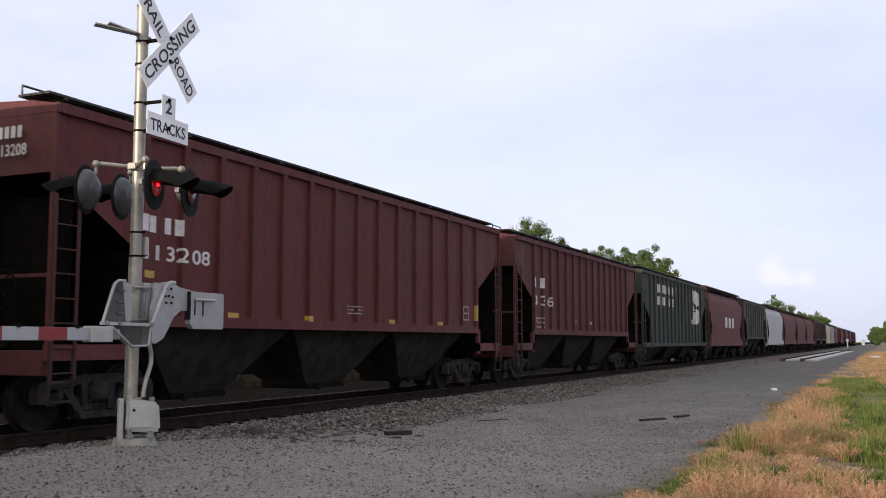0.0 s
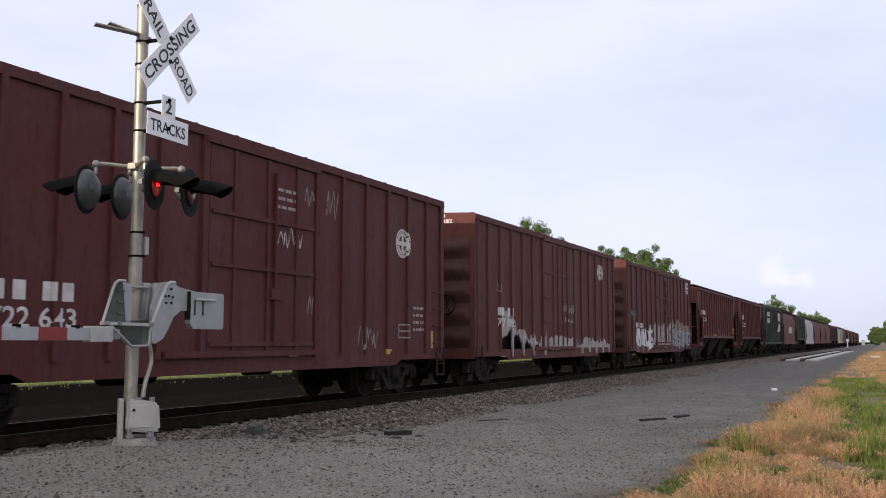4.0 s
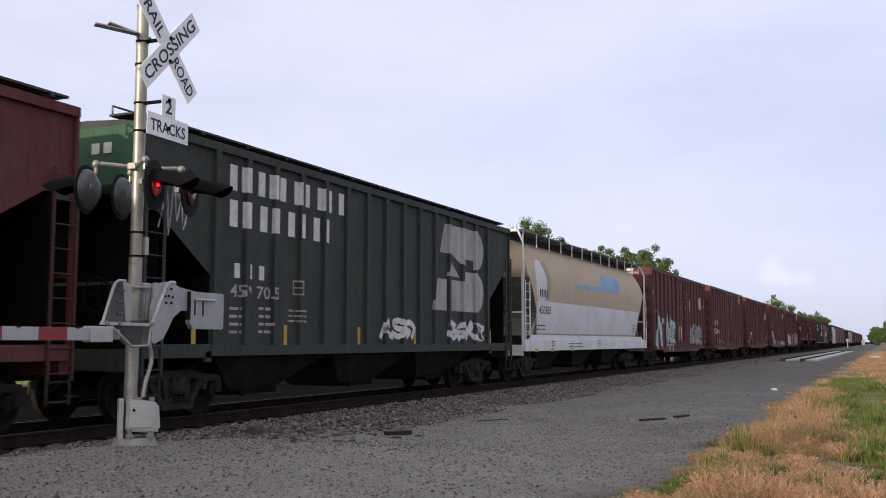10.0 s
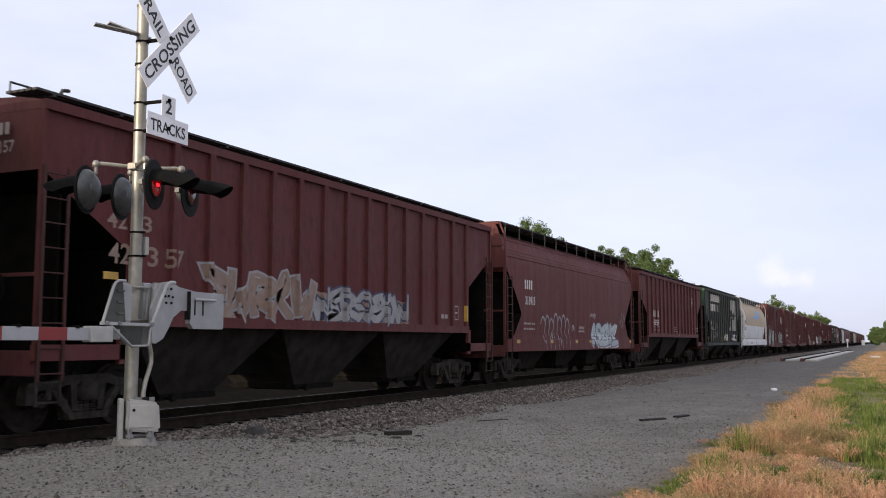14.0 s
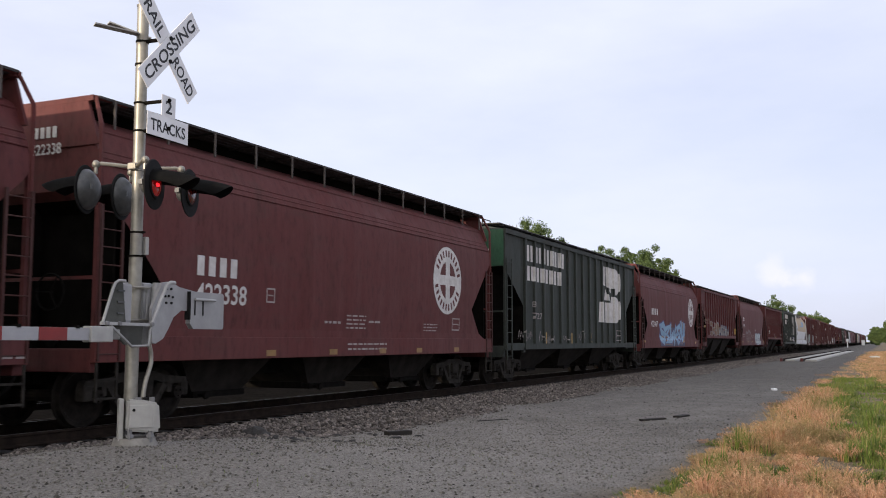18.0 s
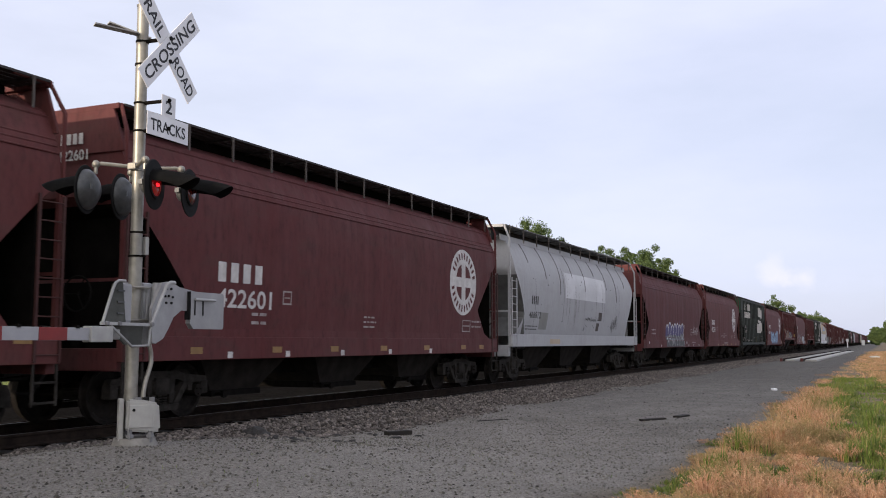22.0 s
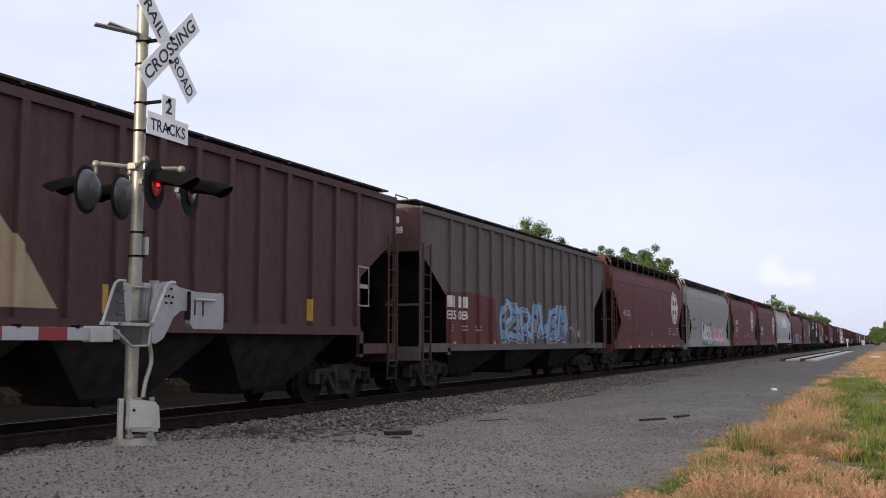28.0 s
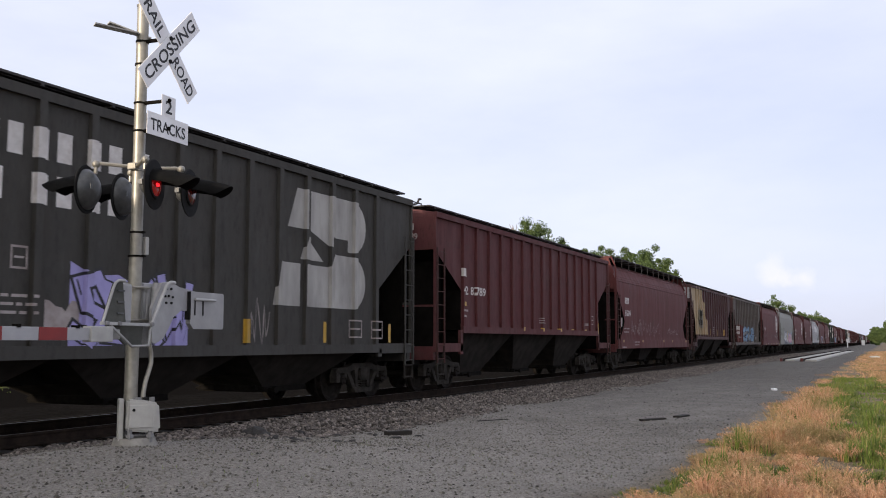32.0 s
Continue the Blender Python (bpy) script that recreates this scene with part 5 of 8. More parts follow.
def cloud(car, skin, x0, x1, z0, z1, mat, seed, lift=0.0025, n=9):
    """A field of sprayed background colour with a ragged top."""
    rnd = random.Random(seed)
    top = [(x1 - (x1 - x0) * i / n + rnd.uniform(-0.06, 0.06), z1 - rnd.uniform(0, 0.28) * (z1 - z0)) for i in range(n + 1)]
    for (xa, za), (xb, zb) in zip(top, top[1:]):
        decal("paint_field", [(xb, z0), (xa, z0), (xa, za), (xb, zb)], [(0, 1, 2, 3)], mat, car, skin, lift)


# ---- the train, front to rear: positions along the train of each car's ends ----
CARS = []
OX = -4.6


def place(car):
    CARS.append(car)


P = {
    "C4": (83.82, 67.85), "C3": (66.83, 49.20), "C2": (48.00, 32.20), "C1": (30.93, 14.15), "B1": (12.10, -3.32), "B2": (-5.44, -20.50), "B3": (-22.61, -38.30),
    "B4": (-40.51, -55.90), "B5": (-58.05, -73.30), "W1": (-74.93, -91.73), "N1": (-92.93, -108.8), "R1": (-110.10, -126.75), "R2": (-128.11, -144.00),
    "R3": (-145.15, -161.45), "R4": (-162.63, -177.75), "N2": (-178.90, -195.25), "R5": (-196.38, -211.60), "R6": (-212.77, -229.20), "W2": (-230.52, -246.60),
    "R7": (-247.74, -262.86), "R8": (-264.01, -279.45), "W3": (-280.57, -296.85), "R9": (-298.06, -313.40), "G1": (-314.60, -331.60), "G2": (-332.91, -348.95),
    "R10": (-350.16, -366.20), "R11": (-367.46, -384.20), "N3": (-385.49, -402.30), "Z1": (-403.6, -420.2), "Z2": (-421.5, -438.0),
}
HOP = "covered hoppers of the train"
BOX = "boxcars of the train"


CAR = {}


def hop_r(key, label, mat, **kw):
    c, he, sk = ribbed_hopper("covered_hopper", label, *P[key], mat, group=HOP, **kw)
    CAR[key] = (c, he, sk, mat)
    place(c)
    return c, he, sk


def hop_s(key, label, mat, **kw):
    c, he, sk = smooth_hopper("covered_hopper", label, *P[key], mat, group=HOP, **kw)
    CAR[key] = (c, he, sk, mat)
    place(c)
    return c, he, sk


def box_c(key, label, mat, **kw):
    c, he, sk = boxcar("boxcar", label, *P[key], mat, group=BOX, **kw)
    CAR[key] = (c, he, sk, mat)
    place(c)
    return c, he, sk


hop_r("C1", "maroon ribbed covered hopper with white stencilled numbers", M["maroon"])
hop_r("C2", "faded maroon ribbed covered hopper with small white stencils", M["maroon3"])
hop_r("C3", "weathered dark green ribbed covered hopper with white lettering", M["green"], bottom=1.12, eave=4.66)
hop_s("C4", "oxide red smooth-sided covered hopper with faded white mark", M["maroon2"])
box_c("B1", "box-brown boxcar with white graffiti along its lower side", M["brown"], eave=4.82)
box_c("B2", "faded brown boxcar with whitewashed lower panels", M["brown2"], door="plug", eave=4.82)
box_c("B3", "brown boxcar with thin white chalk tags and round emblem", M["brown"])
box_c("B4", "brown boxcar with white numbers and faded scrawl", M["brown2"], eave=4.90)
box_c("B5", "brown boxcar with large pale graffiti and painted heart", M["brown"])
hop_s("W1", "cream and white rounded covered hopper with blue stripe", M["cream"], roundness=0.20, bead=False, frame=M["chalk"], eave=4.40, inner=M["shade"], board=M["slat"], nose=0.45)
hop_r("N1", "dark green ribbed covered hopper with large white emblem", M["green"], bottom=1.12, eave=4.66, end_mat=M["green2"])
hop_r("R1", "maroon ribbed covered hopper with clean white lettering", M["maroon"])
hop_s("R2", "maroon smooth covered hopper with outlined white graffiti", M["maroon2"])
hop_r("R3", "maroon ribbed covered hopper with grey graffiti along the sill", M["maroon"])
hop_s("R4", "maroon smooth covered hopper with light blue graffiti", M["maroon2"])
hop_r("N2", "dark green ribbed covered hopper with chalk scrawls", M["green"], bottom=1.12, eave=4.66, end_mat=M["green2"])
hop_s("R5", "maroon smooth covered hopper with round white emblem", M["maroon2"])
hop_s("R6", "maroon smooth covered hopper with purple graffiti", M["maroon"])
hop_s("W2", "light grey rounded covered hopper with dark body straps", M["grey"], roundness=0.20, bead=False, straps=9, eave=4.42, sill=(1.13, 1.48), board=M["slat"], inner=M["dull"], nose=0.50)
hop_s("R7", "maroon smooth covered hopper with yellow reflectors on its sill", M["maroon"])
hop_s("R8", "maroon smooth covered hopper with large white emblem and numbers", M["maroon2"])
hop_s("W3", "grey smooth covered hopper with colourful graffiti", M["grey2"], board=M["slat"])
hop_s("R9", "dark red smooth covered hopper with black scrawl and emblem", M["maroon"])
hop_r("G1", "grey-brown ribbed covered hopper with blue graffiti", M["umber"], bottom=1.12, eave=4.60, end_mat=M["plum"])
hop_r("G2", "dark plum ribbed covered hopper with tan rear panel", M["plum"], bottom=1.50, eave=4.60)
hop_s("R10", "maroon smooth covered hopper with scraped faint graffiti", M["maroon"])
hop_r("R11", "maroon ribbed covered hopper with yellow reflectors", M["maroon3"])
hop_r("N3", "sooty olive ribbed covered hopper with lilac graffiti", M["olive"], bottom=1.12, eave=4.66)
hop_r("Z1", "maroon ribbed covered hopper at the rear of the train", M["maroon"], far=True)
hop_s("Z2", "maroon smooth covered hopper at the rear of the train", M["maroon2"], far=True)
# the cars far ahead
AHEAD = [("olive", "r"), ("grey", "s"), ("maroon2", "s"), ("maroon", "s"), ("maroon2", "s"), ("plum", "r"), ("green", "r"), ("cream", "s"), ("grey2", "s"), ("maroon", "s"), ("maroon2", "r"), ("maroon", "s"), ("plum", "r"), ("maroon2", "s"), ("maroon", "r"), ("brown", "s"), ("maroon", "r"), ("umber", "r"), ("umber", "r")]
NAMES = {"olive": "sooty olive", "grey2": "dull grey", "grey": "light grey", "maroon": "maroon", "maroon2": "oxide red", "tan": "tan", "green": "dark green", "cream": "cream", "plum": "dark plum", "brown": "brown", "umber": "grey-brown"}
for i, (tone, form) in enumerate(AHEAD):
    key = "A%d" % i
    P[key] = (100.4 + 16.95 * i, 100.4 + 16.95 * i - 15.6)
    if form == "s":
        hop_s(key, NAMES[tone] + " smooth covered hopper far ahead in the train", M[tone], far=True, rolling=False)
    else:
        hop_r(key, NAMES[tone] + " ribbed covered hopper far ahead in the train", M[tone], far=True, rolling=False, nrib=9)


# ---- paint, lettering and graffiti on the near sides ----
c, he, sk, pt = CAR["C1"]
bars(c, sk, -6.67, 2.97, 0.26, 2, M["white"], 0.179, 0.057)
bars(c, sk, -6.09, 2.97, 0.26, 2, M["white"], 0.179, 0.057)
numbers(c, sk, "31", -6.65, 2.54, 0.24, M["white"], 0.46)
numbers(c, sk, "32", -6.02, 2.54, 0.24, M["white"], 0.46)
numbers(c, sk, "08", -5.40, 2.54, 0.24, M["white"], 0.46)
reflectors(c, sk, (-4.27, -1.86, 1.66, 4.29,), 1.67)
reflectors(c, sk, (-6.44,), 2.26)
reflectors(c, sk, (), 1.85, tall=(6.57,))
small_print(c, sk, -0.37, 2.01, 0.68, 3, M["fade"], 0.043, 8)
frame_box(c, sk, 5.59, 1.85, 0.54, 0.38, M["fade"])
c, he, sk, pt = CAR["C2"]
bars(c, sk, -6.15, 3.04, 0.33, 1, M["white"], 0.370, 0.117)
bars(c, sk, -5.44, 3.04, 0.33, 1, M["white"], 0.370, 0.117)
numbers(c, sk, "3", -6.11, 2.46, 0.33, M["white"], 0.44)
numbers(c, sk, "3", -5.39, 2.46, 0.33, M["white"], 0.44)
numbers(c, sk, "6", -4.67, 2.46, 0.33, M["white"], 0.44)
reflectors(c, sk, (-5.90, -1.52, 0.58,), 1.93)
small_print(c, sk, -5.91, 2.02, 0.91, 3, M["fade"], 0.083, 6)
c, he, sk, pt = CAR["C4"]
bars(c, sk, -1.13, 2.27, 0.72, 3, M["white"], 1.268, 0.401)
c, he, sk, pt = CAR["B1"]
bars(c, sk, -5.93, 1.92, 0.22, 2, M["white"], 0.214, 0.067)
bars(c, sk, -5.24, 1.92, 0.22, 2, M["white"], 0.214, 0.067)
numbers(c, sk, "722", -5.95, 1.49, 0.23, M["white"], 0.63)
numbers(c, sk, "278", -5.17, 1.49, 0.23, M["white"], 0.63)
cloud(c, sk, -5.9, -2.9, 0.80, 1.3, M["haze"], 131, 0.0022, 9)
graffiti(c, sk, -5.87, 0.84, 2.98, 1.15, M["chalk"], M["dark"], 4, 31, None, 0.30)
graffiti(c, sk, -2.50, 0.96, 4.41, 1.28, M["fade"], M["haze"], 5, 32, None, 0.30)
cloud(c, sk, -1.7, 1.7, 1.12, 1.9, M["haze"], 132, 0.0022, 9)
cloud(c, sk, 2.0, 7.0, 0.9, 2.5, M["haze"], 133, 0.0022, 14)
cloud(c, sk, 2.3, 6.9, 0.88, 1.25, M["navy"], 134, 0.0030, 9)
graffiti(c, sk, 2.35, 0.90, 4.65, 1.20, M["silver"], M["navy"], 5, 33, M["chalk"], 0.28, "block")
scribble(c, sk, -6.97, 2.29, 1.09, 0.50, M["teal"], 34, 5)
round_emblem(c, sk, 6.53, 4.32, 0.35, pt)
scribble(c, sk, 6.75, 2.60, 0.94, 0.63, M["fade"], 35, 4)
scribble(c, sk, 7.08, 1.19, 0.51, 1.43, M["fade"], 36, 2)
reflectors(c, sk, (3.16, 4.91, -2.98, 0.76,), 1.04)
graffiti(c, sk, -3.39, 1.23, 0.62, 0.83, M["white"], M["fade"], 1, 37, None, 0.21)
scribble(c, sk, -2.38, 1.78, 0.97, 0.54, M["fade"], 38, 4)
small_print(c, sk, 0.21, 4.13, 0.63, 3, M["fade"], 0.063, 14)
c, he, sk, pt = CAR["B2"]
bars(c, sk, -5.79, 2.05, 0.24, 2, M["white"], 0.249, 0.079)
bars(c, sk, -4.98, 2.05, 0.24, 2, M["white"], 0.249, 0.079)
numbers(c, sk, "727", -5.78, 1.73, 0.24, M["white"], 0.63)
numbers(c, sk, "882", -4.99, 1.73, 0.24, M["white"], 0.63)
wash(c, sk, -5.54, -1.46, 0.83, 2.25, M["wash"], 39)
wash(c, sk, -5.50, -1.50, 0.83, 1.75, M["wash"], 139)
wash(c, sk, -1.2, 1.5, 1.0, 1.5, M["wash"], 140)
wash(c, sk, 1.9, 6.6, 0.85, 1.45, M["wash"], 141)
scribble(c, sk, 0.24, 2.26, 1.36, 0.43, M["white"], 40, 6)
scribble(c, sk, 0.54, 1.85, 1.00, 0.29, M["white"], 41, 5)
scribble(c, sk, 1.93, 0.93, 3.29, 0.67, M["fade"], 42, 8)
round_emblem(c, sk, 5.37, 4.02, 0.32, pt)
scribble(c, sk, -5.82, 2.61, 0.34, 0.50, M["fade"], 43, 2)
wash(c, sk, -0.83, 1.29, 1.32, 1.53, M["fade"], 44)
c, he, sk, pt = CAR["B3"]
round_emblem(c, sk, 5.57, 3.58, 0.34, pt)
scribble(c, sk, 1.31, 3.93, 0.39, 0.52, M["fade"], 45, 2)
scribble(c, sk, 2.11, 3.77, 0.54, 0.62, M["fade"], 46, 2)
scribble(c, sk, 0.39, 3.04, 0.80, 0.41, M["white"], 47, 4)
scribble(c, sk, 1.42, 1.78, 0.29, 0.59, M["fade"], 48, 2)
small_print(c, sk, 0.35, 4.09, 0.63, 3, M["fade"], 0.095, 5)
frame_box(c, sk, 5.39, 1.36, 0.50, 0.33, M["fade"])
small_print(c, sk, 6.16, 2.05, 0.57, 4, M["fade"], 0.100, 7)
reflectors(c, sk, (0.97, 4.90,), 1.00)
reflectors(c, sk, (), 1.12, tall=(7.20,))
scribble(c, sk, 3.55, 1.10, 0.83, 0.57, M["fade"], 49, 4)
bars(c, sk, -5.88, 1.83, 0.26, 2, M["white"], 0.258, 0.081)
bars(c, sk, -5.05, 1.83, 0.26, 2, M["white"], 0.258, 0.081)
numbers(c, sk, "722", -5.89, 1.46, 0.28, M["white"], 0.65)
numbers(c, sk, "643", -5.08, 1.46, 0.28, M["white"], 0.65)
scribble(c, sk, -6.98, 0.89, 0.92, 0.79, M["white"], 50, 4)
c, he, sk, pt = CAR["B4"]
bars(c, sk, -6.66, 2.38, 0.34, 1, M["white"], 0.298, 0.094)
bars(c, sk, -6.09, 2.38, 0.34, 2, M["white"], 0.298, 0.094)
bars(c, sk, -5.13, 2.38, 0.34, 1, M["white"], 0.298, 0.094)
numbers(c, sk, "72", -6.72, 1.79, 0.36, M["white"], 0.58)
numbers(c, sk, "25", -5.94, 1.79, 0.36, M["white"], 0.58)
numbers(c, sk, "64", -5.17, 1.79, 0.36, M["white"], 0.58)
scribble(c, sk, -5.20, 0.80, 1.18, 0.93, M["fade"], 51, 5)
scribble(c, sk, -4.20, 0.75, 1.64, 1.06, M["fade"], 52, 7)
wash(c, sk, -5.40, -2.29, 0.78, 1.06, M["fade"], 53)
scribble(c, sk, -0.99, 1.68, 0.95, 0.36, M["fade"], 54, 4)
round_emblem(c, sk, 5.75, 4.50, 0.28, pt)
frame_box(c, sk, 5.40, 1.23, 0.58, 0.34, M["fade"])
small_print(c, sk, 0.26, 4.49, 0.70, 4, M["fade"], 0.062, 12)
reflectors(c, sk, (-6.61, -2.09, 0.81, 3.93,), 0.70)
small_print(c, sk, -6.63, 1.39, 0.27, 2, M["fade"], 0.070, 14)
small_print(c, sk, -5.76, 1.41, 0.35, 2, M["fade"], 0.081, 15)
decal("sticker", *disc(0.12, 3.45, 0, 0.07, 12), M["white"], c, sk)
c, he, sk, pt = CAR["B5"]
graffiti(c, sk, -4.45, 1.10, 2.30, 1.55, M["mint"], M["ink"], 2, 56, M["silver"], 0.36, "block")
decal("graffiti", *ribbon([(-7.0, 0.95), (-6.35, 2.45), (-5.95, 2.45), (-5.4, 1.0)], 0.62, 0.0, 0.9), M["ink"], c, sk, 0.005)
decal("graffiti", *ribbon([(-6.85, 0.95), (-6.3, 2.35), (-6.0, 2.35), (-5.5, 1.0)], 0.40, 0.0, 0.9), M["pale"], c, sk, 0.009)
cloud(c, sk, -4.5, -2.2, 0.80, 1.18, M["silver"], 156, 0.0026, 6)
graffiti(c, sk, 1.96, 1.02, 4.02, 1.30, M["silver"], M["dark"], 5, 57, None, 0.30)
heart(c, sk, 2.29, 3.37, M["silver"])
scribble(c, sk, 0.11, 2.89, 0.93, 0.62, M["white"], 58, 4)
scribble(c, sk, -1.30, 2.84, 0.81, 0.49, M["fade"], 59, 4)
scribble(c, sk, -7.54, 3.08, 0.33, 0.91, M["fade"], 60, 2)
scribble(c, sk, -6.91, 2.56, 0.56, 0.47, M["fade"], 61, 3)
round_emblem(c, sk, 5.63, 3.57, 0.35, pt)
bars(c, sk, -5.96, 2.20, 0.26, 2, M["white"], 0.210, 0.066)
bars(c, sk, -5.29, 2.20, 0.26, 2, M["white"], 0.210, 0.066)
decal("paint_patch", *rect(-1.13, -0.45, 1.39, 2.11), M["cream"], c, sk, 0.003)
small_print(c, sk, 0.12, 4.07, 0.65, 3, M["fade"], 0.090, 12)
scribble(c, sk, 6.35, 2.83, 0.91, 1.05, M["fade"], 62, 4)
reflectors(c, sk, (-4.13, -2.59, 2.19, 4.76, 7.25,), 1.22)
frame_box(c, sk, 5.39, 1.35, 0.49, 0.36, M["fade"])
wash(c, sk, -4.40, -2.24, 0.79, 1.07, M["fade"], 63)
c, he, sk, pt = CAR["W1"]
bars(c, sk, -6.87, 2.75, 0.25, 4, M["dark"], 0.174, 0.055)
numbers(c, sk, "450383", -6.84, 2.19, 0.27, M["dark"], 1.23)
decal("paint_panel", [(-2.85, 3.37), (0.63, 3.44), (1.14, 3.96), (3.96, 3.98), (3.95, 3.65), (3.14, 3.26), (0.62, 3.23), (-2.85, 3.25)], [tuple(range(8))], M["blue"], c, sk, 0.003)
reflectors(c, sk, (-7.35, -3.47, -5.70,), 0.95, mat=M["yellow"])
small_print(c, sk, -3.86, 1.19, 1.71, 2, M["dark"], 0.064, 4)
small_print(c, sk, -7.03, 1.79, 1.07, 2, M["dark"], 0.073, 5)
frame_box(c, sk, -5.75, 1.13, 0.28, 0.17, M["dark"])
frame_box(c, sk, 6.20, 1.73, 0.47, 0.28, M["dark"])
frame_box(c, sk, 0.04, 1.10, 0.36, 0.23, M["dark"])
c, he, sk, pt = CAR["N1"]
bars(c, sk, -5.76, 3.92, 0.45, 2, M["white"], 0.259, 0.082)
bars(c, sk, -4.92, 3.92, 0.45, 3, M["white"], 0.259, 0.082)
bars(c, sk, -3.75, 3.92, 0.45, 2, M["white"], 0.259, 0.082)
bars(c, sk, -2.91, 3.92, 0.45, 2, M["white"], 0.259, 0.082)
bars(c, sk, -2.08, 3.92, 0.45, 1, M["white"], 0.259, 0.082)
bars(c, sk, -5.75, 3.28, 0.47, 2, M["white"], 0.280, 0.089)
bars(c, sk, -4.85, 3.28, 0.47, 2, M["white"], 0.280, 0.089)
bars(c, sk, -3.94, 3.28, 0.47, 2, M["white"], 0.280, 0.089)
bars(c, sk, -3.04, 3.28, 0.47, 2, M["white"], 0.280, 0.089)
bars(c, sk, -5.58, 2.39, 0.26, 1, M["white"], 0.192, 0.061)
bars(c, sk, -5.22, 2.39, 0.26, 1, M["white"], 0.192, 0.061)
bars(c, sk, -4.85, 2.39, 0.26, 1, M["white"], 0.192, 0.061)
numbers(c, sk, "459", -5.68, 2.05, 0.23, M["fade"], 0.63)
numbers(c, sk, "705", -4.90, 2.05, 0.23, M["fade"], 0.63)
frame_box(c, sk, -3.74, 2.17, 0.28, 0.28, M["fade"])
small_print(c, sk, -5.69, 1.83, 0.36, 4, M["fade"], 0.080, 15)
small_print(c, sk, -4.83, 1.85, 0.43, 4, M["fade"], 0.082, 16)
small_print(c, sk, -3.88, 1.85, 0.63, 3, M["fade"], 0.058, 17)
big_emblem(c, sk, 2.51, 2.08, 3.39, 2.25, M["dirtywhite"])
graffiti(c, sk, -0.17, 1.30, 1.67, 0.57, M["white"], M["ink"], 3, 70, None, 0.19)
graffiti(c, sk, 3.48, 1.27, 2.40, 0.60, M["white"], M["violet"], 4, 71, None, 0.20)
scribble(c, sk, -7.49, 2.82, 0.65, 1.16, M["white"], 72, 3)
reflectors(c, sk, (), 1.17, tall=(-6.63, -3.97, -1.18, 1.53, 6.39,))
c, he, sk, pt = CAR["R1"]
bars(c, sk, -5.22, 2.50, 0.31, 2, M["white"], 0.214, 0.068)
bars(c, sk, -4.53, 2.50, 0.31, 2, M["white"], 0.214, 0.068)
numbers(c, sk, "436", -5.19, 2.08, 0.30, M["white"], 0.55)
numbers(c, sk, "845", -4.50, 2.08, 0.30, M["white"], 0.55)
small_print(c, sk, -5.12, 1.98, 0.36, 2, M["fade"], 0.088, 4)
small_print(c, sk, -4.41, 1.99, 0.45, 2, M["fade"], 0.101, 5)
round_emblem(c, sk, 5.05, 3.56, 0.31, pt)
reflectors(c, sk, (0.95, 3.36, 6.62,), 1.60)
frame_box(c, sk, 4.82, 1.74, 0.47, 0.33, M["fade"])
small_print(c, sk, -0.15, 2.01, 0.35, 3, M["fade"], 0.059, 9)
small_print(c, sk, 0.65, 1.79, 0.53, 1, M["fade"], 0.063, 10)
small_print(c, sk, 6.34, 2.04, 0.47, 2, M["fade"], 0.090, 11)
c, he, sk, pt = CAR["R2"]
bars(c, sk, -6.28, 2.93, 0.29, 4, M["white"], 0.146, 0.046)
numbers(c, sk, "313915", -6.22, 2.44, 0.27, M["white"], 0.93)
small_print(c, sk, -6.30, 1.82, 1.04, 2, M["fade"], 0.097, 2)
arches(c, sk, -4.70, 1.02, 3.10, 1.22, M["silver"], 7, 73, 0.05)
scribble(c, sk, -1.25, 1.62, 0.32, 0.30, M["white"], 173, 3)
graffiti(c, sk, 1.29, 1.05, 3.60, 1.02, M["pale"], M["navy"], 5, 74, M["chalk"], 0.24)
scribble(c, sk, 1.14, 2.15, 0.76, 0.24, M["white"], 75, 3)
reflectors(c, sk, (-6.96, -3.71, -0.84, 0.96, 7.28,), 1.23)
small_print(c, sk, -0.35, 1.77, 0.71, 2, M["fade"], 0.083, 7)
scribble(c, sk, 5.66, 1.80, 0.80, 0.79, M["fade"], 76, 4)
small_print(c, sk, -0.28, 1.82, 0.66, 4, M["fade"], 0.036, 9)
c, he, sk, pt = CAR["R3"]
numbers(c, sk, "42", -6.86, 2.95, 0.25, M["haze"], 0.40)
numbers(c, sk, "13", -6.32, 2.95, 0.25, M["haze"], 0.40)
numbers(c, sk, "42", -6.82, 2.43, 0.31, M["haze"], 0.45)
numbers(c, sk, "13", -6.21, 2.43, 0.31, M["haze"], 0.45)
numbers(c, sk, "57", -5.60, 2.43, 0.31, M["haze"], 0.45)
reflectors(c, sk, (-2.10, 1.51, 4.11,), 1.57)
reflectors(c, sk, (-6.76,), 2.19)
reflectors(c, sk, (), 1.82, tall=(6.31,))
graffiti(c, sk, -4.6, 1.62, 3.3, 1.0, M["haze"], M["silver"], 5, 77, None, 0.20)
cloud(c, sk, -1.3, 2.9, 1.62, 2.35, M["haze"], 178, 0.0026, 9)
graffiti(c, sk, -1.30, 1.62, 4.1, 0.80, M["silver"], M["navy"], 7, 78, None, 0.17)
frame_box(c, sk, 5.49, 1.85, 0.40, 0.37, M["fade"])
small_print(c, sk, 4.81, 1.87, 0.49, 1, M["fade"], 0.172, 11)
c, he, sk, pt = CAR["R4"]
bars(c, sk, -5.27, 2.59, 0.31, 4, M["white"], 0.289, 0.091)
numbers(c, sk, "422467", -5.38, 2.01, 0.29, M["white"], 1.52)
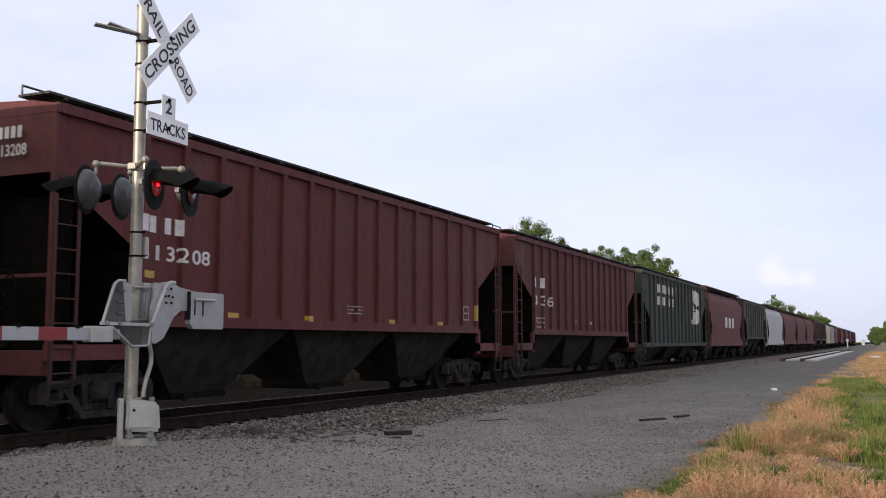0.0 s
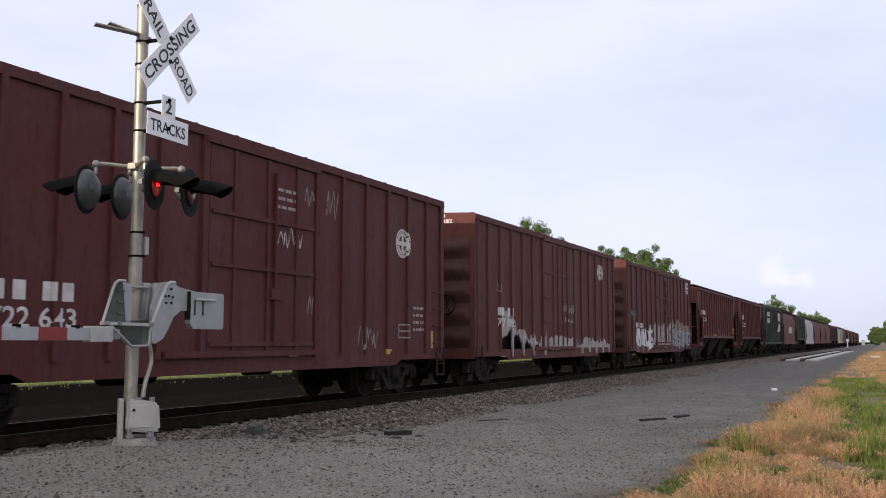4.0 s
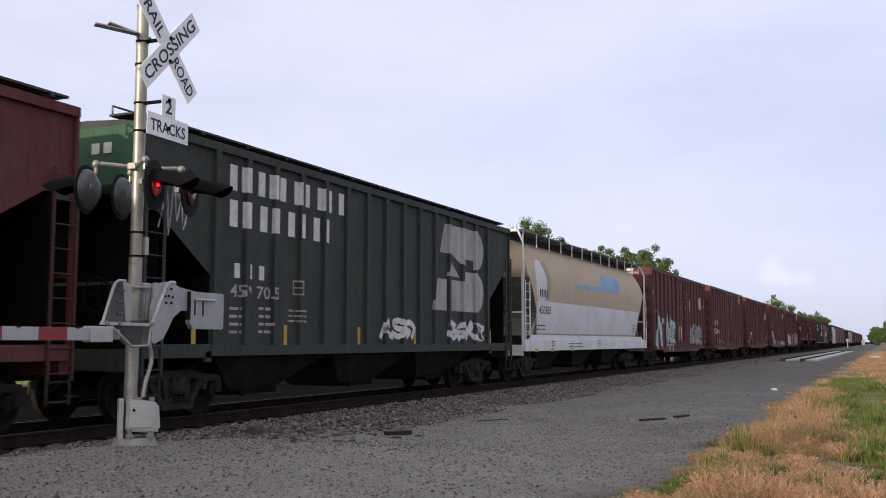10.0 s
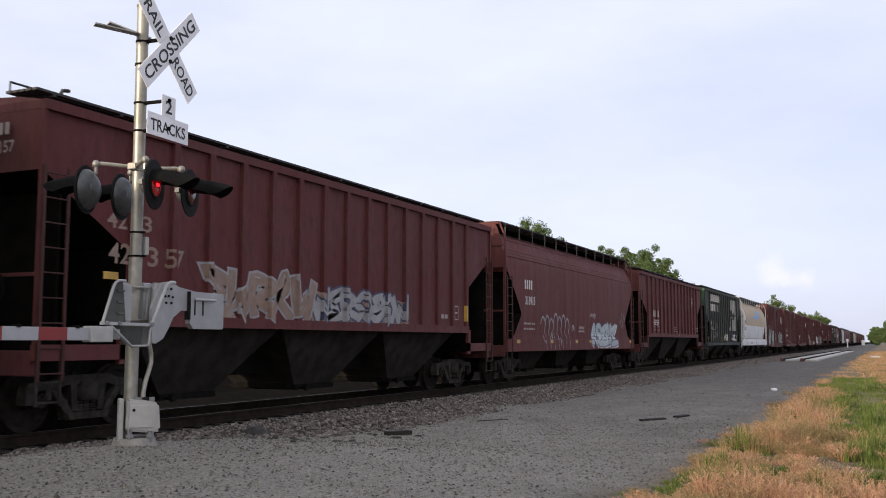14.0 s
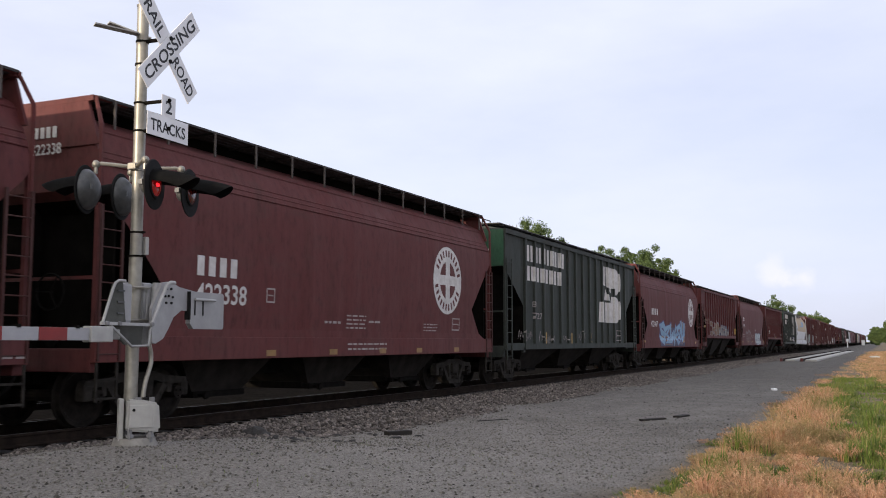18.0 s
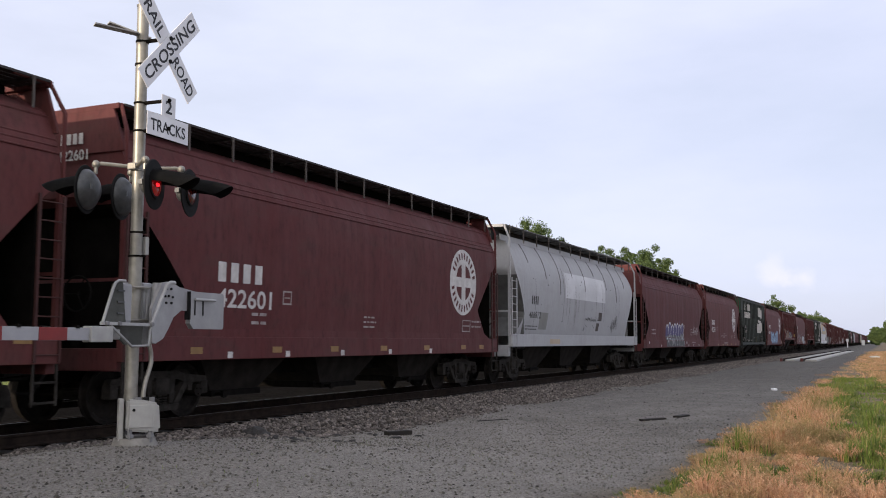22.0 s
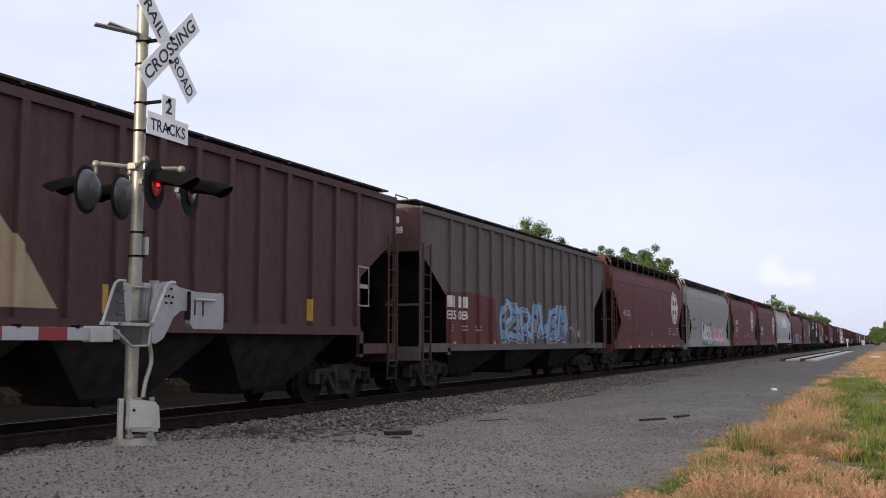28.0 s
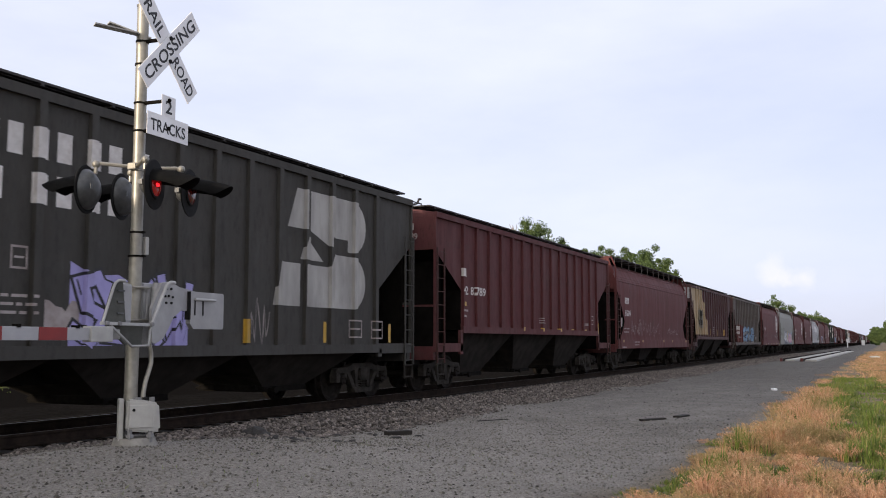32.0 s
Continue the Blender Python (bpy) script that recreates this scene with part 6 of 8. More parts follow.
round_emblem(c, sk, 5.10, 2.94, 0.81, pt)
cloud(c, sk, -3.4, 2.9, 1.05, 2.1, M["navy"], 179, 0.0022, 9)
graffiti(c, sk, -3.34, 1.05, 6.3, 1.35, M["sky"], M["violet"], 5, 79, M["haze"], 0.36, "block")
reflectors(c, sk, (6.24,), 1.17)
reflectors(c, sk, (-7.01, -1.95, 2.62,), 1.24)
decal("paint_patch", *rect(2.02, 2.82, 1.98, 2.37), M["silver"], c, sk, 0.003)
decal("paint_patch", *rect(1.77, 2.19, 2.00, 2.42), M["sky"], c, sk, 0.003)
decal("paint_patch", *rect(2.75, 3.27, 1.74, 2.30), M["sky"], c, sk, 0.003)
decal("paint_patch", *rect(2.24, 2.66, 1.54, 1.97), M["sky"], c, sk, 0.003)
frame_box(c, sk, 3.21, 1.94, 0.22, 0.21, M["fade"])
c, he, sk, pt = CAR["N2"]
bars(c, sk, -6.11, 3.84, 0.52, 2, M["white"], 0.257, 0.081)
bars(c, sk, -5.29, 3.84, 0.52, 3, M["white"], 0.257, 0.081)
bars(c, sk, -4.12, 3.84, 0.52, 2, M["white"], 0.257, 0.081)
bars(c, sk, -3.29, 3.84, 0.52, 2, M["white"], 0.257, 0.081)
bars(c, sk, -2.46, 3.84, 0.52, 1, M["white"], 0.257, 0.081)
bars(c, sk, -6.10, 3.22, 0.47, 2, M["white"], 0.282, 0.089)
bars(c, sk, -5.19, 3.22, 0.47, 2, M["white"], 0.282, 0.089)
bars(c, sk, -4.28, 3.22, 0.47, 2, M["white"], 0.282, 0.089)
bars(c, sk, -3.37, 3.22, 0.47, 2, M["white"], 0.282, 0.089)
numbers(c, sk, "8", -5.63, 2.39, 0.18, M["fade"], 0.18)
numbers(c, sk, "7", -5.62, 2.01, 0.20, M["fade"], 0.25)
numbers(c, sk, "27", -5.18, 2.01, 0.20, M["fade"], 0.55)
big_emblem(c, sk, 2.26, 2.05, 3.29, 2.26, M["white"])
scribble(c, sk, -6.96, 1.28, 0.70, 0.39, M["fade"], 80, 3)
scribble(c, sk, -6.05, 1.33, 0.40, 0.33, M["fade"], 81, 2)
scribble(c, sk, -4.96, 1.20, 1.50, 0.42, M["fade"], 82, 7)
scribble(c, sk, -2.38, 1.27, 0.58, 0.31, M["fade"], 83, 3)
scribble(c, sk, -0.51, 1.27, 0.60, 0.50, M["fade"], 84, 3)
frame_box(c, sk, 4.99, 1.31, 0.48, 0.44, M["fade"])
reflectors(c, sk, (), 1.17, tall=(-1.36, 1.01, -4.25,))
c, he, sk, pt = CAR["R5"]
bars(c, sk, -5.40, 2.37, 0.33, 4, M["white"], 0.225, 0.071)
numbers(c, sk, "422338", -5.40, 1.91, 0.34, M["white"], 1.39)
frame_box(c, sk, -3.41, 1.99, 0.27, 0.27, M["fade"])
round_emblem(c, sk, 4.58, 2.85, 0.87, pt)
small_print(c, sk, -1.36, 1.65, 0.65, 1, M["fade"], 0.079, 4)
small_print(c, sk, -0.49, 1.81, 0.83, 4, M["fade"], 0.050, 5)
small_print(c, sk, 0.47, 1.69, 0.60, 1, M["fade"], 0.074, 6)
small_print(c, sk, 3.23, 1.69, 0.79, 3, M["fade"], 0.044, 7)
frame_box(c, sk, 4.93, 1.57, 0.48, 0.32, M["fade"])
reflectors(c, sk, (-3.30, -1.11, 1.00, 2.86, 5.07,), 1.02, mat=M["amber"])
small_print(c, sk, -0.54, 1.21, 1.73, 2, M["fade"], 0.061, 10)
small_print(c, sk, -9.20, 1.06, 0.40, 1, M["fade"], 0.057, 11)
c, he, sk, pt = CAR["R6"]
arches(c, sk, -2.95, 1.02, 4.75, 1.30, M["chalk"], 7, 85, 0.055, M["violet"], M["ink"])
for k, x in enumerate((-0.55, -0.05, 0.45)):
    decal("graffiti", [(x, 1.9), (x + 0.16, 2.0), (x + 0.10 + 0.1 * k, 2.45), (x + 0.02, 2.1)], [(0, 1, 2, 3)], M["violet"], c, sk, 0.006)
scribble(c, sk, 1.82, 1.99, 0.39, 0.33, M["white"], 87, 2)
scribble(c, sk, 2.23, 1.09, 0.51, 0.28, M["white"], 88, 2)
frame_box(c, sk, 4.07, 1.66, 0.53, 0.34, M["fade"])
scribble(c, sk, 4.70, 1.66, 1.72, 0.55, M["white"], 89, 8)
reflectors(c, sk, (3.09, 4.64, 6.36, -4.30,), 1.02, w=0.14, mat=M["white"])
small_print(c, sk, 4.11, 1.22, 1.13, 1, M["fade"], 0.060, 7)
small_print(c, sk, -6.18, 1.83, 0.92, 2, M["fade"], 0.110, 8)
reflectors(c, sk, (-7.00,), 1.18, w=0.14, mat=M["white"])
c, he, sk, pt = CAR["W2"]
bars(c, sk, -6.06, 2.48, 0.27, 4, M["dark"], 0.135, 0.043)
numbers(c, sk, "466812", -6.19, 2.03, 0.23, M["dark"], 1.13)
decal("paint_patch", *rect(-5.14, -4.32, 1.68, 2.24), M["grey2"], c, sk, 0.003)
decal("paint_patch", *rect(-2.47, 2.84, 2.82, 3.73), M["chalk"], c, sk, 0.003)
decal("paint_patch", *rect(1.93, 2.42, 2.09, 2.42), M["umber"], c, sk, 0.003)
decal("paint_patch", *rect(1.74, 2.13, 1.69, 2.00), M["umber"], c, sk, 0.003)
scribble(c, sk, 0.22, 2.04, 1.71, 0.17, M["dark"], 90, 8)
scribble(c, sk, 4.06, 1.77, 0.84, 0.66, M["dark"], 91, 4)
small_print(c, sk, -6.40, 1.76, 1.12, 2, M["dark"], 0.057, 8)
decal("paint_panel", [(-4.40, 1.36), (-3.29, 1.36), (-3.29, 1.20), (-4.40, 1.21)], [tuple(range(4))], M["cream"], c, sk, 0.003)
scribble(c, sk, 0.03, 2.06, 1.67, 0.11, M["dark"], 92, 8)
scribble(c, sk, 3.90, 1.61, 0.81, 0.76, M["dark"], 93, 4)
scribble(c, sk, 0.04, 1.61, 0.37, 0.45, M["dark"], 94, 2)
c, he, sk, pt = CAR["R7"]
bars(c, sk, -5.32, 2.30, 0.34, 4, M["white"], 0.266, 0.084)
numbers(c, sk, "422601", -5.32, 1.86, 0.33, M["white"], 1.61)
frame_box(c, sk, -3.35, 1.97, 0.29, 0.26, M["fade"])
round_emblem(c, sk, 5.13, 2.86, 0.88, pt)
small_print(c, sk, -0.23, 1.79, 0.56, 3, M["fade"], 0.061, 4)
small_print(c, sk, -4.30, 1.74, 0.45, 2, M["fade"], 0.089, 5)
frame_box(c, sk, 5.13, 1.54, 0.54, 0.32, M["fade"])
small_print(c, sk, 5.75, 1.80, 0.65, 2, M["fade"], 0.080, 7)
reflectors(c, sk, (-5.87, -3.58, -1.54, 0.58, 2.80, 5.05, 6.31,), 1.08, mat=M["amber"])
reflectors(c, sk, (-4.98, -3.23, -1.22, 0.88, 3.02,), 1.00, w=0.14, mat=M["white"])
c, he, sk, pt = CAR["R8"]
bars(c, sk, -5.45, 2.56, 0.35, 4, M["white"], 0.251, 0.079)
numbers(c, sk, "422413", -5.47, 2.04, 0.34, M["white"], 1.32)
small_print(c, sk, -5.54, 1.78, 0.42, 2, M["fade"], 0.096, 2)
small_print(c, sk, -4.94, 1.79, 0.59, 2, M["fade"], 0.094, 3)
frame_box(c, sk, -2.53, 2.38, 0.28, 0.33, M["fade"])
round_emblem(c, sk, 4.44, 3.03, 0.88, pt)
small_print(c, sk, -0.83, 1.76, 1.07, 3, M["fade"], 0.053, 6)
small_print(c, sk, 1.55, 1.87, 0.74, 4, M["fade"], 0.060, 7)
small_print(c, sk, 3.31, 1.61, 0.81, 1, M["fade"], 0.098, 8)
frame_box(c, sk, 4.70, 1.58, 0.47, 0.34, M["fade"])
reflectors(c, sk, (-2.75, -0.25, 2.12, 4.68, 7.07,), 1.25, mat=M["amber"])
small_print(c, sk, 0.56, 1.16, 0.90, 2, M["fade"], 0.056, 11)
small_print(c, sk, -5.72, 1.21, 0.71, 3, M["fade"], 0.037, 12)
small_print(c, sk, 4.77, 1.16, 0.83, 2, M["fade"], 0.077, 13)
c, he, sk, pt = CAR["W3"]
bars(c, sk, -6.45, 2.49, 0.21, 4, M["dark"], 0.168, 0.053)
numbers(c, sk, "515929", -6.49, 1.95, 0.22, M["dark"], 1.37)
cloud(c, sk, -3.3, 0.3, 1.05, 2.62, M["navy"], 195, 0.0022, 5)
cloud(c, sk, -2.5, -1.3, 1.45, 2.0, M["teal"], 196, 0.0032, 3)
graffiti(c, sk, -3.2, 1.02, 3.45, 1.50, M["chalk"], M["navy"], 4, 97, None, 0.38, "block")
spots(c, sk, -2.4, -1.9, 1.1, 1.5, M["dark"], 9, 301, 0.07, 0.016)
spots(c, sk, -0.9, -0.5, 1.15, 2.3, M["dark"], 10, 302, 0.08, 0.016)
cloud(c, sk, 1.35, 5.75, 1.05, 2.48, M["sky"], 197, 0.0022, 8)
cloud(c, sk, 1.6, 5.9, 1.02, 2.10, M["teal"], 198, 0.0034, 7)
cloud(c, sk, 5.75, 6.7, 1.0, 2.0, M["tan"], 199, 0.0026, 3)
graffiti(c, sk, 1.45, 1.02, 4.15, 1.34, M["pink"], M["rose"], 4, 117, None, 0.36, "block")
spots(c, sk, 1.7, 5.5, 1.1, 1.9, M["teal"], 12, 303, 0.05, 0.016)
scribble(c, sk, -4.84, 2.55, 2.55, 0.43, M["dark"], 97, 8)
scribble(c, sk, 2.74, 2.69, 2.75, 0.34, M["dark"], 98, 8)
decal("paint_patch", *rect(0.34, 1.33, 1.34, 2.49), M["tan"], c, sk, 0.003)
decal("paint_patch", *rect(-3.45, -3.01, 1.58, 2.04), M["teal"], c, sk, 0.003)
c, he, sk, pt = CAR["R9"]
round_emblem(c, sk, 5.22, 3.07, 0.87, pt)
frame_box(c, sk, 3.70, 1.65, 0.53, 0.34, M["fade"])
small_print(c, sk, 4.84, 1.62, 0.53, 1, M["fade"], 0.162, 2)
small_print(c, sk, 5.53, 1.95, 0.74, 3, M["fade"], 0.096, 3)
small_print(c, sk, -0.39, 1.75, 0.40, 3, M["fade"], 0.044, 4)
scribble(c, sk, -5.11, 1.67, 1.87, 0.36, M["ink"], 99, 8)
scribble(c, sk, -0.16, 1.62, 3.45, 0.49, M["ink"], 100, 8)
scribble(c, sk, 4.23, 1.70, 1.31, 0.49, M["ink"], 101, 6)
reflectors(c, sk, (-4.89, -0.50, 2.15, 4.34, 7.54,), 0.99)
reflectors(c, sk, (-3.20, 1.22, 5.77,), 1.03, w=0.14, mat=M["white"])
scribble(c, sk, -5.14, 2.18, 0.55, 0.40, M["fade"], 102, 2)
numbers(c, sk, "422", -5.97, 2.42, 0.25, M["fade"], 1.30)
c, he, sk, pt = CAR["G1"]
decal("paint_panel", [(-6.95, 2.55), (-5.30, 2.62), (-3.51, 2.50), (-3.21, 1.09), (-6.91, 1.14)], [tuple(range(5))], M["maroon2"], c, sk, 0.003)
bars(c, sk, -6.88, 2.18, 0.30, 2, M["white"], 0.227, 0.072)
bars(c, sk, -6.15, 2.18, 0.30, 2, M["white"], 0.227, 0.072)
numbers(c, sk, "825", -6.89, 1.86, 0.24, M["white"], 0.60)
numbers(c, sk, "086", -6.14, 1.86, 0.24, M["white"], 0.60)
small_print(c, sk, -6.72, 1.70, 0.27, 3, M["fade"], 0.043, 5)
small_print(c, sk, -5.93, 1.67, 0.41, 2, M["fade"], 0.060, 6)
small_print(c, sk, -5.00, 1.67, 0.35, 2, M["fade"], 0.053, 7)
graffiti(c, sk, -3.11, 1.22, 6.4, 1.35, M["blue"], M["navy"], 7, 103, M["silver"], 0.17)
scribble(c, sk, 3.3, 1.3, 1.6, 0.9, M["silver"], 104, 5, 0.04)
reflectors(c, sk, (-6.44, -3.63, 3.17, 6.12,), 1.17)
c, he, sk, pt = CAR["G2"]
decal("paint_panel", [(-7.83, 4.55), (-6.49, 4.62), (-4.75, 4.64), (-3.66, 3.78), (-2.89, 2.84), (-2.48, 2.43), (-1.95, 1.73), (-3.78, 1.72), (-6.50, 1.71), (-6.53, 2.38)], [tuple(range(10))], M["tan"], c, sk, 0.003)
decal("paint_panel", [(-5.45, 3.23), (-3.86, 3.22), (-3.82, 2.09), (-5.44, 2.15)], [tuple(range(4))], M["grey2"], c, sk, 0.003)
bars(c, sk, -5.26, 2.85, 0.34, 2, M["dark"], 0.212, 0.067)
bars(c, sk, -4.58, 2.85, 0.34, 1, M["dark"], 0.212, 0.067)
numbers(c, sk, "822", -5.42, 2.28, 0.36, M["dark"], 0.64)
numbers(c, sk, "360", -4.63, 2.28, 0.36, M["dark"], 0.64)
reflectors(c, sk, (), 1.69, tall=(-1.07, 1.60, 4.35,))
small_print(c, sk, -0.15, 2.18, 0.56, 4, M["fade"], 0.070, 7)
frame_box(c, sk, 6.18, 2.04, 0.62, 0.87, M["fade"])
c, he, sk, pt = CAR["R10"]
bars(c, sk, -6.61, 2.93, 0.27, 4, M["white"], 0.143, 0.045)
numbers(c, sk, "315004", -6.59, 2.39, 0.26, M["white"], 1.00)
decal("paint_patch", *rect(-7.45, -7.04, 1.91, 2.30), M["fade"], c, sk, 0.003)
small_print(c, sk, -6.66, 1.82, 0.91, 2, M["fade"], 0.087, 3)
scribble(c, sk, -5.45, 1.55, 1.99, 0.65, M["fade"], 105, 8)
scribble(c, sk, -3.93, 1.51, 4.62, 0.85, M["fade"], 106, 8)
scribble(c, sk, 2.53, 1.63, 2.75, 0.33, M["fade"], 107, 8)
reflectors(c, sk, (-7.01, -3.40, 1.20, 3.39, 7.16,), 1.25, mat=M["amber"])
small_print(c, sk, -5.02, 1.24, 0.94, 2, M["fade"], 0.073, 8)
small_print(c, sk, -7.25, 1.02, 0.71, 1, M["fade"], 0.078, 9)
c, he, sk, pt = CAR["R11"]
bars(c, sk, -6.65, 3.03, 0.22, 2, M["white"], 0.160, 0.050)
numbers(c, sk, "42", -6.63, 2.55, 0.23, M["white"], 0.46)
numbers(c, sk, "87", -6.00, 2.55, 0.23, M["white"], 0.46)
numbers(c, sk, "89", -5.37, 2.55, 0.23, M["white"], 0.46)
reflectors(c, sk, (-1.79, 0.02, 1.81, 3.46, 5.13,), 1.62)
reflectors(c, sk, (-6.43,), 2.24)
small_print(c, sk, -6.62, 2.09, 0.44, 2, M["fade"], 0.088, 6)
reflectors(c, sk, (), 1.57, tall=(6.62,))
small_print(c, sk, -0.27, 2.03, 0.62, 3, M["fade"], 0.044, 8)
frame_box(c, sk, 5.75, 1.93, 0.43, 0.33, M["fade"])
small_print(c, sk, 4.86, 1.88, 0.71, 1, M["fade"], 0.140, 10)
c, he, sk, pt = CAR["N3"]
big_emblem(c, sk, 2.69, 1.96, 3.48, 2.30, M["dirtywhite"])
cloud(c, sk, -2.15, 0.35, 1.14, 2.42, M["lilac"], 308, 0.0026, 6)
graffiti(c, sk, -2.09, 1.16, 2.40, 1.22, M["lilac"], M["ink"], 4, 108, None, 0.30, "block")
wash(c, sk, -2.63, -2.01, 1.39, 2.08, M["fade"], 109)
scribble(c, sk, 1.81, 1.18, 0.77, 0.96, M["fade"], 110, 4)
frame_box(c, sk, -3.22, 2.23, 0.28, 0.31, M["fade"])
frame_box(c, sk, 5.48, 1.36, 0.56, 0.38, M["fade"])
frame_box(c, sk, 6.45, 1.34, 0.53, 0.40, M["fade"])
reflectors(c, sk, (), 1.26, tall=(1.85, 4.52, 7.31,))
small_print(c, sk, -3.35, 1.86, 0.56, 3, M["fade"], 0.065, 8)


# layout that the three dark green cars share
for key in ("C3", "N3"):
    c, he, sk, pt = CAR[key]
    bars(c, sk, -5.32, 3.74, 0.42, 2, M["white"], 0.36, 0.10)
    bars(c, sk, -4.12, 3.74, 0.42, 3, M["white"], 0.30, 0.08)
    bars(c, sk, -2.95, 3.74, 0.42, 2, M["white"], 0.33, 0.09)
    bars(c, sk, -1.98, 3.74, 0.42, 2, M["white"], 0.33, 0.09)
    bars(c, sk, -0.98, 3.74, 0.42, 1, M["white"], 0.32, 0.10)
    for i, x in enumerate((-5.32, -4.12, -2.95, -1.98)):
        bars(c, sk, x, 3.12, 0.42, 2, M["white"], 0.34, 0.09)
c, he, sk, pt = CAR["C3"]
big_emblem(c, sk, 3.9, 2.3, 2.2, 2.0, M["white"])
# lower body of the cream car is white, with a rusty run near its rear
c, he, sk, pt = CAR["W1"]
decal("white_band", *rect(-he + 1.35, he - 1.35, 1.56, 2.62), M["chalk"], c, sk, 0.002, "white lower half of the body")
decal("pale_patch", *disc(-he + 1.75, 3.25, 0, 0.55, 24, 1.35), M["chalk"], c, sk, 0.003)
decal("rust_run", [(-he + 2.0, 3.9), (-he + 2.5, 4.0), (-he + 2.75, 3.3), (-he + 2.5, 2.7), (-he + 2.2, 2.7), (-he + 2.35, 3.3)], [tuple(range(6))], M["tan"], c, sk, 0.004)
# marks on the rear ends
for key, n, text, mat, z in (("C1", 4, "313208", "white", 4.12), ("C2", 4, "313384", "fade", 4.12), ("R1", 4, "436845", "white", 4.12), ("R3", 4, "428157", "fade", 4.12), ("R11", 4, "428189", "fade", 4.12),
                             ("N1", 2, "", "white", 4.22), ("N2", 2, "447827", "white", 4.15)):
    c, he, sk, pt = CAR[key]
    end_marks(c, he, z, n, text, M[mat], off=0.02)
for key, n, text in (("R2", 4, "313915"), ("R4", 4, "422467"), ("R5", 4, "422338"), ("R6", 4, "420163"), ("R7", 4, "422601"), ("R8", 4, "422413"), ("R10", 4, "315004")):
    c, he, sk, pt = CAR[key]
    end_marks(c, he - 0.04, 4.32, n, text, M["white"], y=-0.15)
for key, text in (("B1", "722278"), ("B2", "727882"), ("B3", "722643"), ("B4", "722628"), ("B5", "722590")):
    c, he, sk, pt = CAR[key]
    end_marks(c, he, 4.60, 4, "", M["white"], y=0.55, h=0.11, w=0.55, off=0.012)
    end_marks(c, he, 4.765, 1, text, M["white"], y=-0.25, h=0.11, w=0.62, off=0.012)
c, he, sk, pt = CAR["G1"]
end_marks(c, he, 4.20, 4, "825088", M["white"], off=0.02)
c, he, sk, pt = CAR["G2"]
end_marks(c, he, 4.20, 3, "822360", M["dark"], off=0.02, y=-0.55, h=0.2, w=0.8, ground=M["silver"])
# raised hatch handles on two roofs
for key in ("R3", "R11"):
    c, he, sk, pt = CAR[key]
    bm = bmesh.new()
    pipe(bm, [Vector(v) for v in ((-he + 0.9, -0.4, 4.90), (-he + 1.35, -0.4, 5.02), (-he + 1.42, -0.4, 5.14), (-he + 1.55, -0.4, 5.16))], 0.03, 6)
    part("hatch_handle", bm, M["board"], c)
# rust drips below the straps of the light grey car
c, he, sk, pt = CAR["W2"]
rnd = random.Random(61)
for i in range(14):
    x, top, low = rnd.uniform(-he + 1.6, he - 1.6), rnd.uniform(3.0, 3.9), rnd.uniform(1.7, 2.6)
    w = rnd.uniform(0.008, 0.018)
    decal("rust_drip", [(x - w, low), (x + w * 0.6, low + 0.05), (x + w * 1.4 + 0.02, (top + low) / 2), (x + w, top), (x - w, top), (x - w * 0.6 + 0.02, (top + low) / 2)], [tuple(range(6))], M["umber"], c, sk, 0.003)
for i in range(22):
    x, z = rnd.uniform(-he + 1.5, he - 1.5), rnd.uniform(1.7, 3.6)
    decal("paint_chip", [(x, z), (x + rnd.uniform(0.03, 0.14), z + 0.01), (x + rnd.uniform(0.02, 0.08), z + rnd.uniform(0.03, 0.09))], [(0, 1, 2)], M["dark"], c, sk, 0.004)


# ---- crossing signal mast with its lowered gate ----
mast = thing("crossing_signal", "galvanised railroad crossing signal mast with crossbuck and flashing lamps", "crossing signal", at=pose(7.77, 7.10, 0, 0, 0, 3.8))
G0 = 0.28
M["plate"] = simple("grey_painted_plate", (0.27, 0.27, 0.275), (0.34, 0.34, 0.34), 5, 0.55, 0.1, 0.1)
M["footing"] = simple("dirty_concrete", (0.20, 0.19, 0.175), (0.30, 0.285, 0.26), 12, 0.95)


def revolve(bm, prof, centre, axis_y=True, seg=28):
    """A turned shape about the y axis through centre: (radius, y) pairs."""
    rings = []
    for r, y in prof:
        rings.append([bm.verts.new((centre[0] + r * math.cos(i * math.tau / seg), centre[1] + y, centre[2] + r * math.sin(i * math.tau / seg))) for i in range(seg)])
    for p, q in zip(rings, rings[1:]):
        for i in range(seg):
            bm.faces.new((p[i], p[(i + 1) % seg], q[(i + 1) % seg], q[i]))
    bm.faces.new(rings[0][::-1])
    bm.faces.new(rings[-1])
    bmesh.ops.recalc_face_normals(bm, faces=bm.faces[:])
    return bm


bm = bmesh.new()
rod(bm, (0, 0, 2.16), (0, 0, 4.86), 0.062, 20)
part("upper_pole", bm, M["galv"], mast, smooth=40)
bm = bmesh.new()
rod(bm, (-0.008, 0.008, G0 + 0.10), (0, 0, 2.17), 0.069, 20)
part("lower_pole", bm, M["galv"], mast, smooth=40)
bm = bmesh.new()
rod(bm, (0, 0, 4.86), (0, 0, 4.875), 0.068, 20)
bmesh.ops.create_uvsphere(bm, u_segments=16, v_segments=8, radius=0.062, matrix=Matrix.Translation((0, 0, 4.868)) @ Matrix.Diagonal((1, 1, 0.3, 1)))
part("pole_cap", bm, M["galv"], mast)
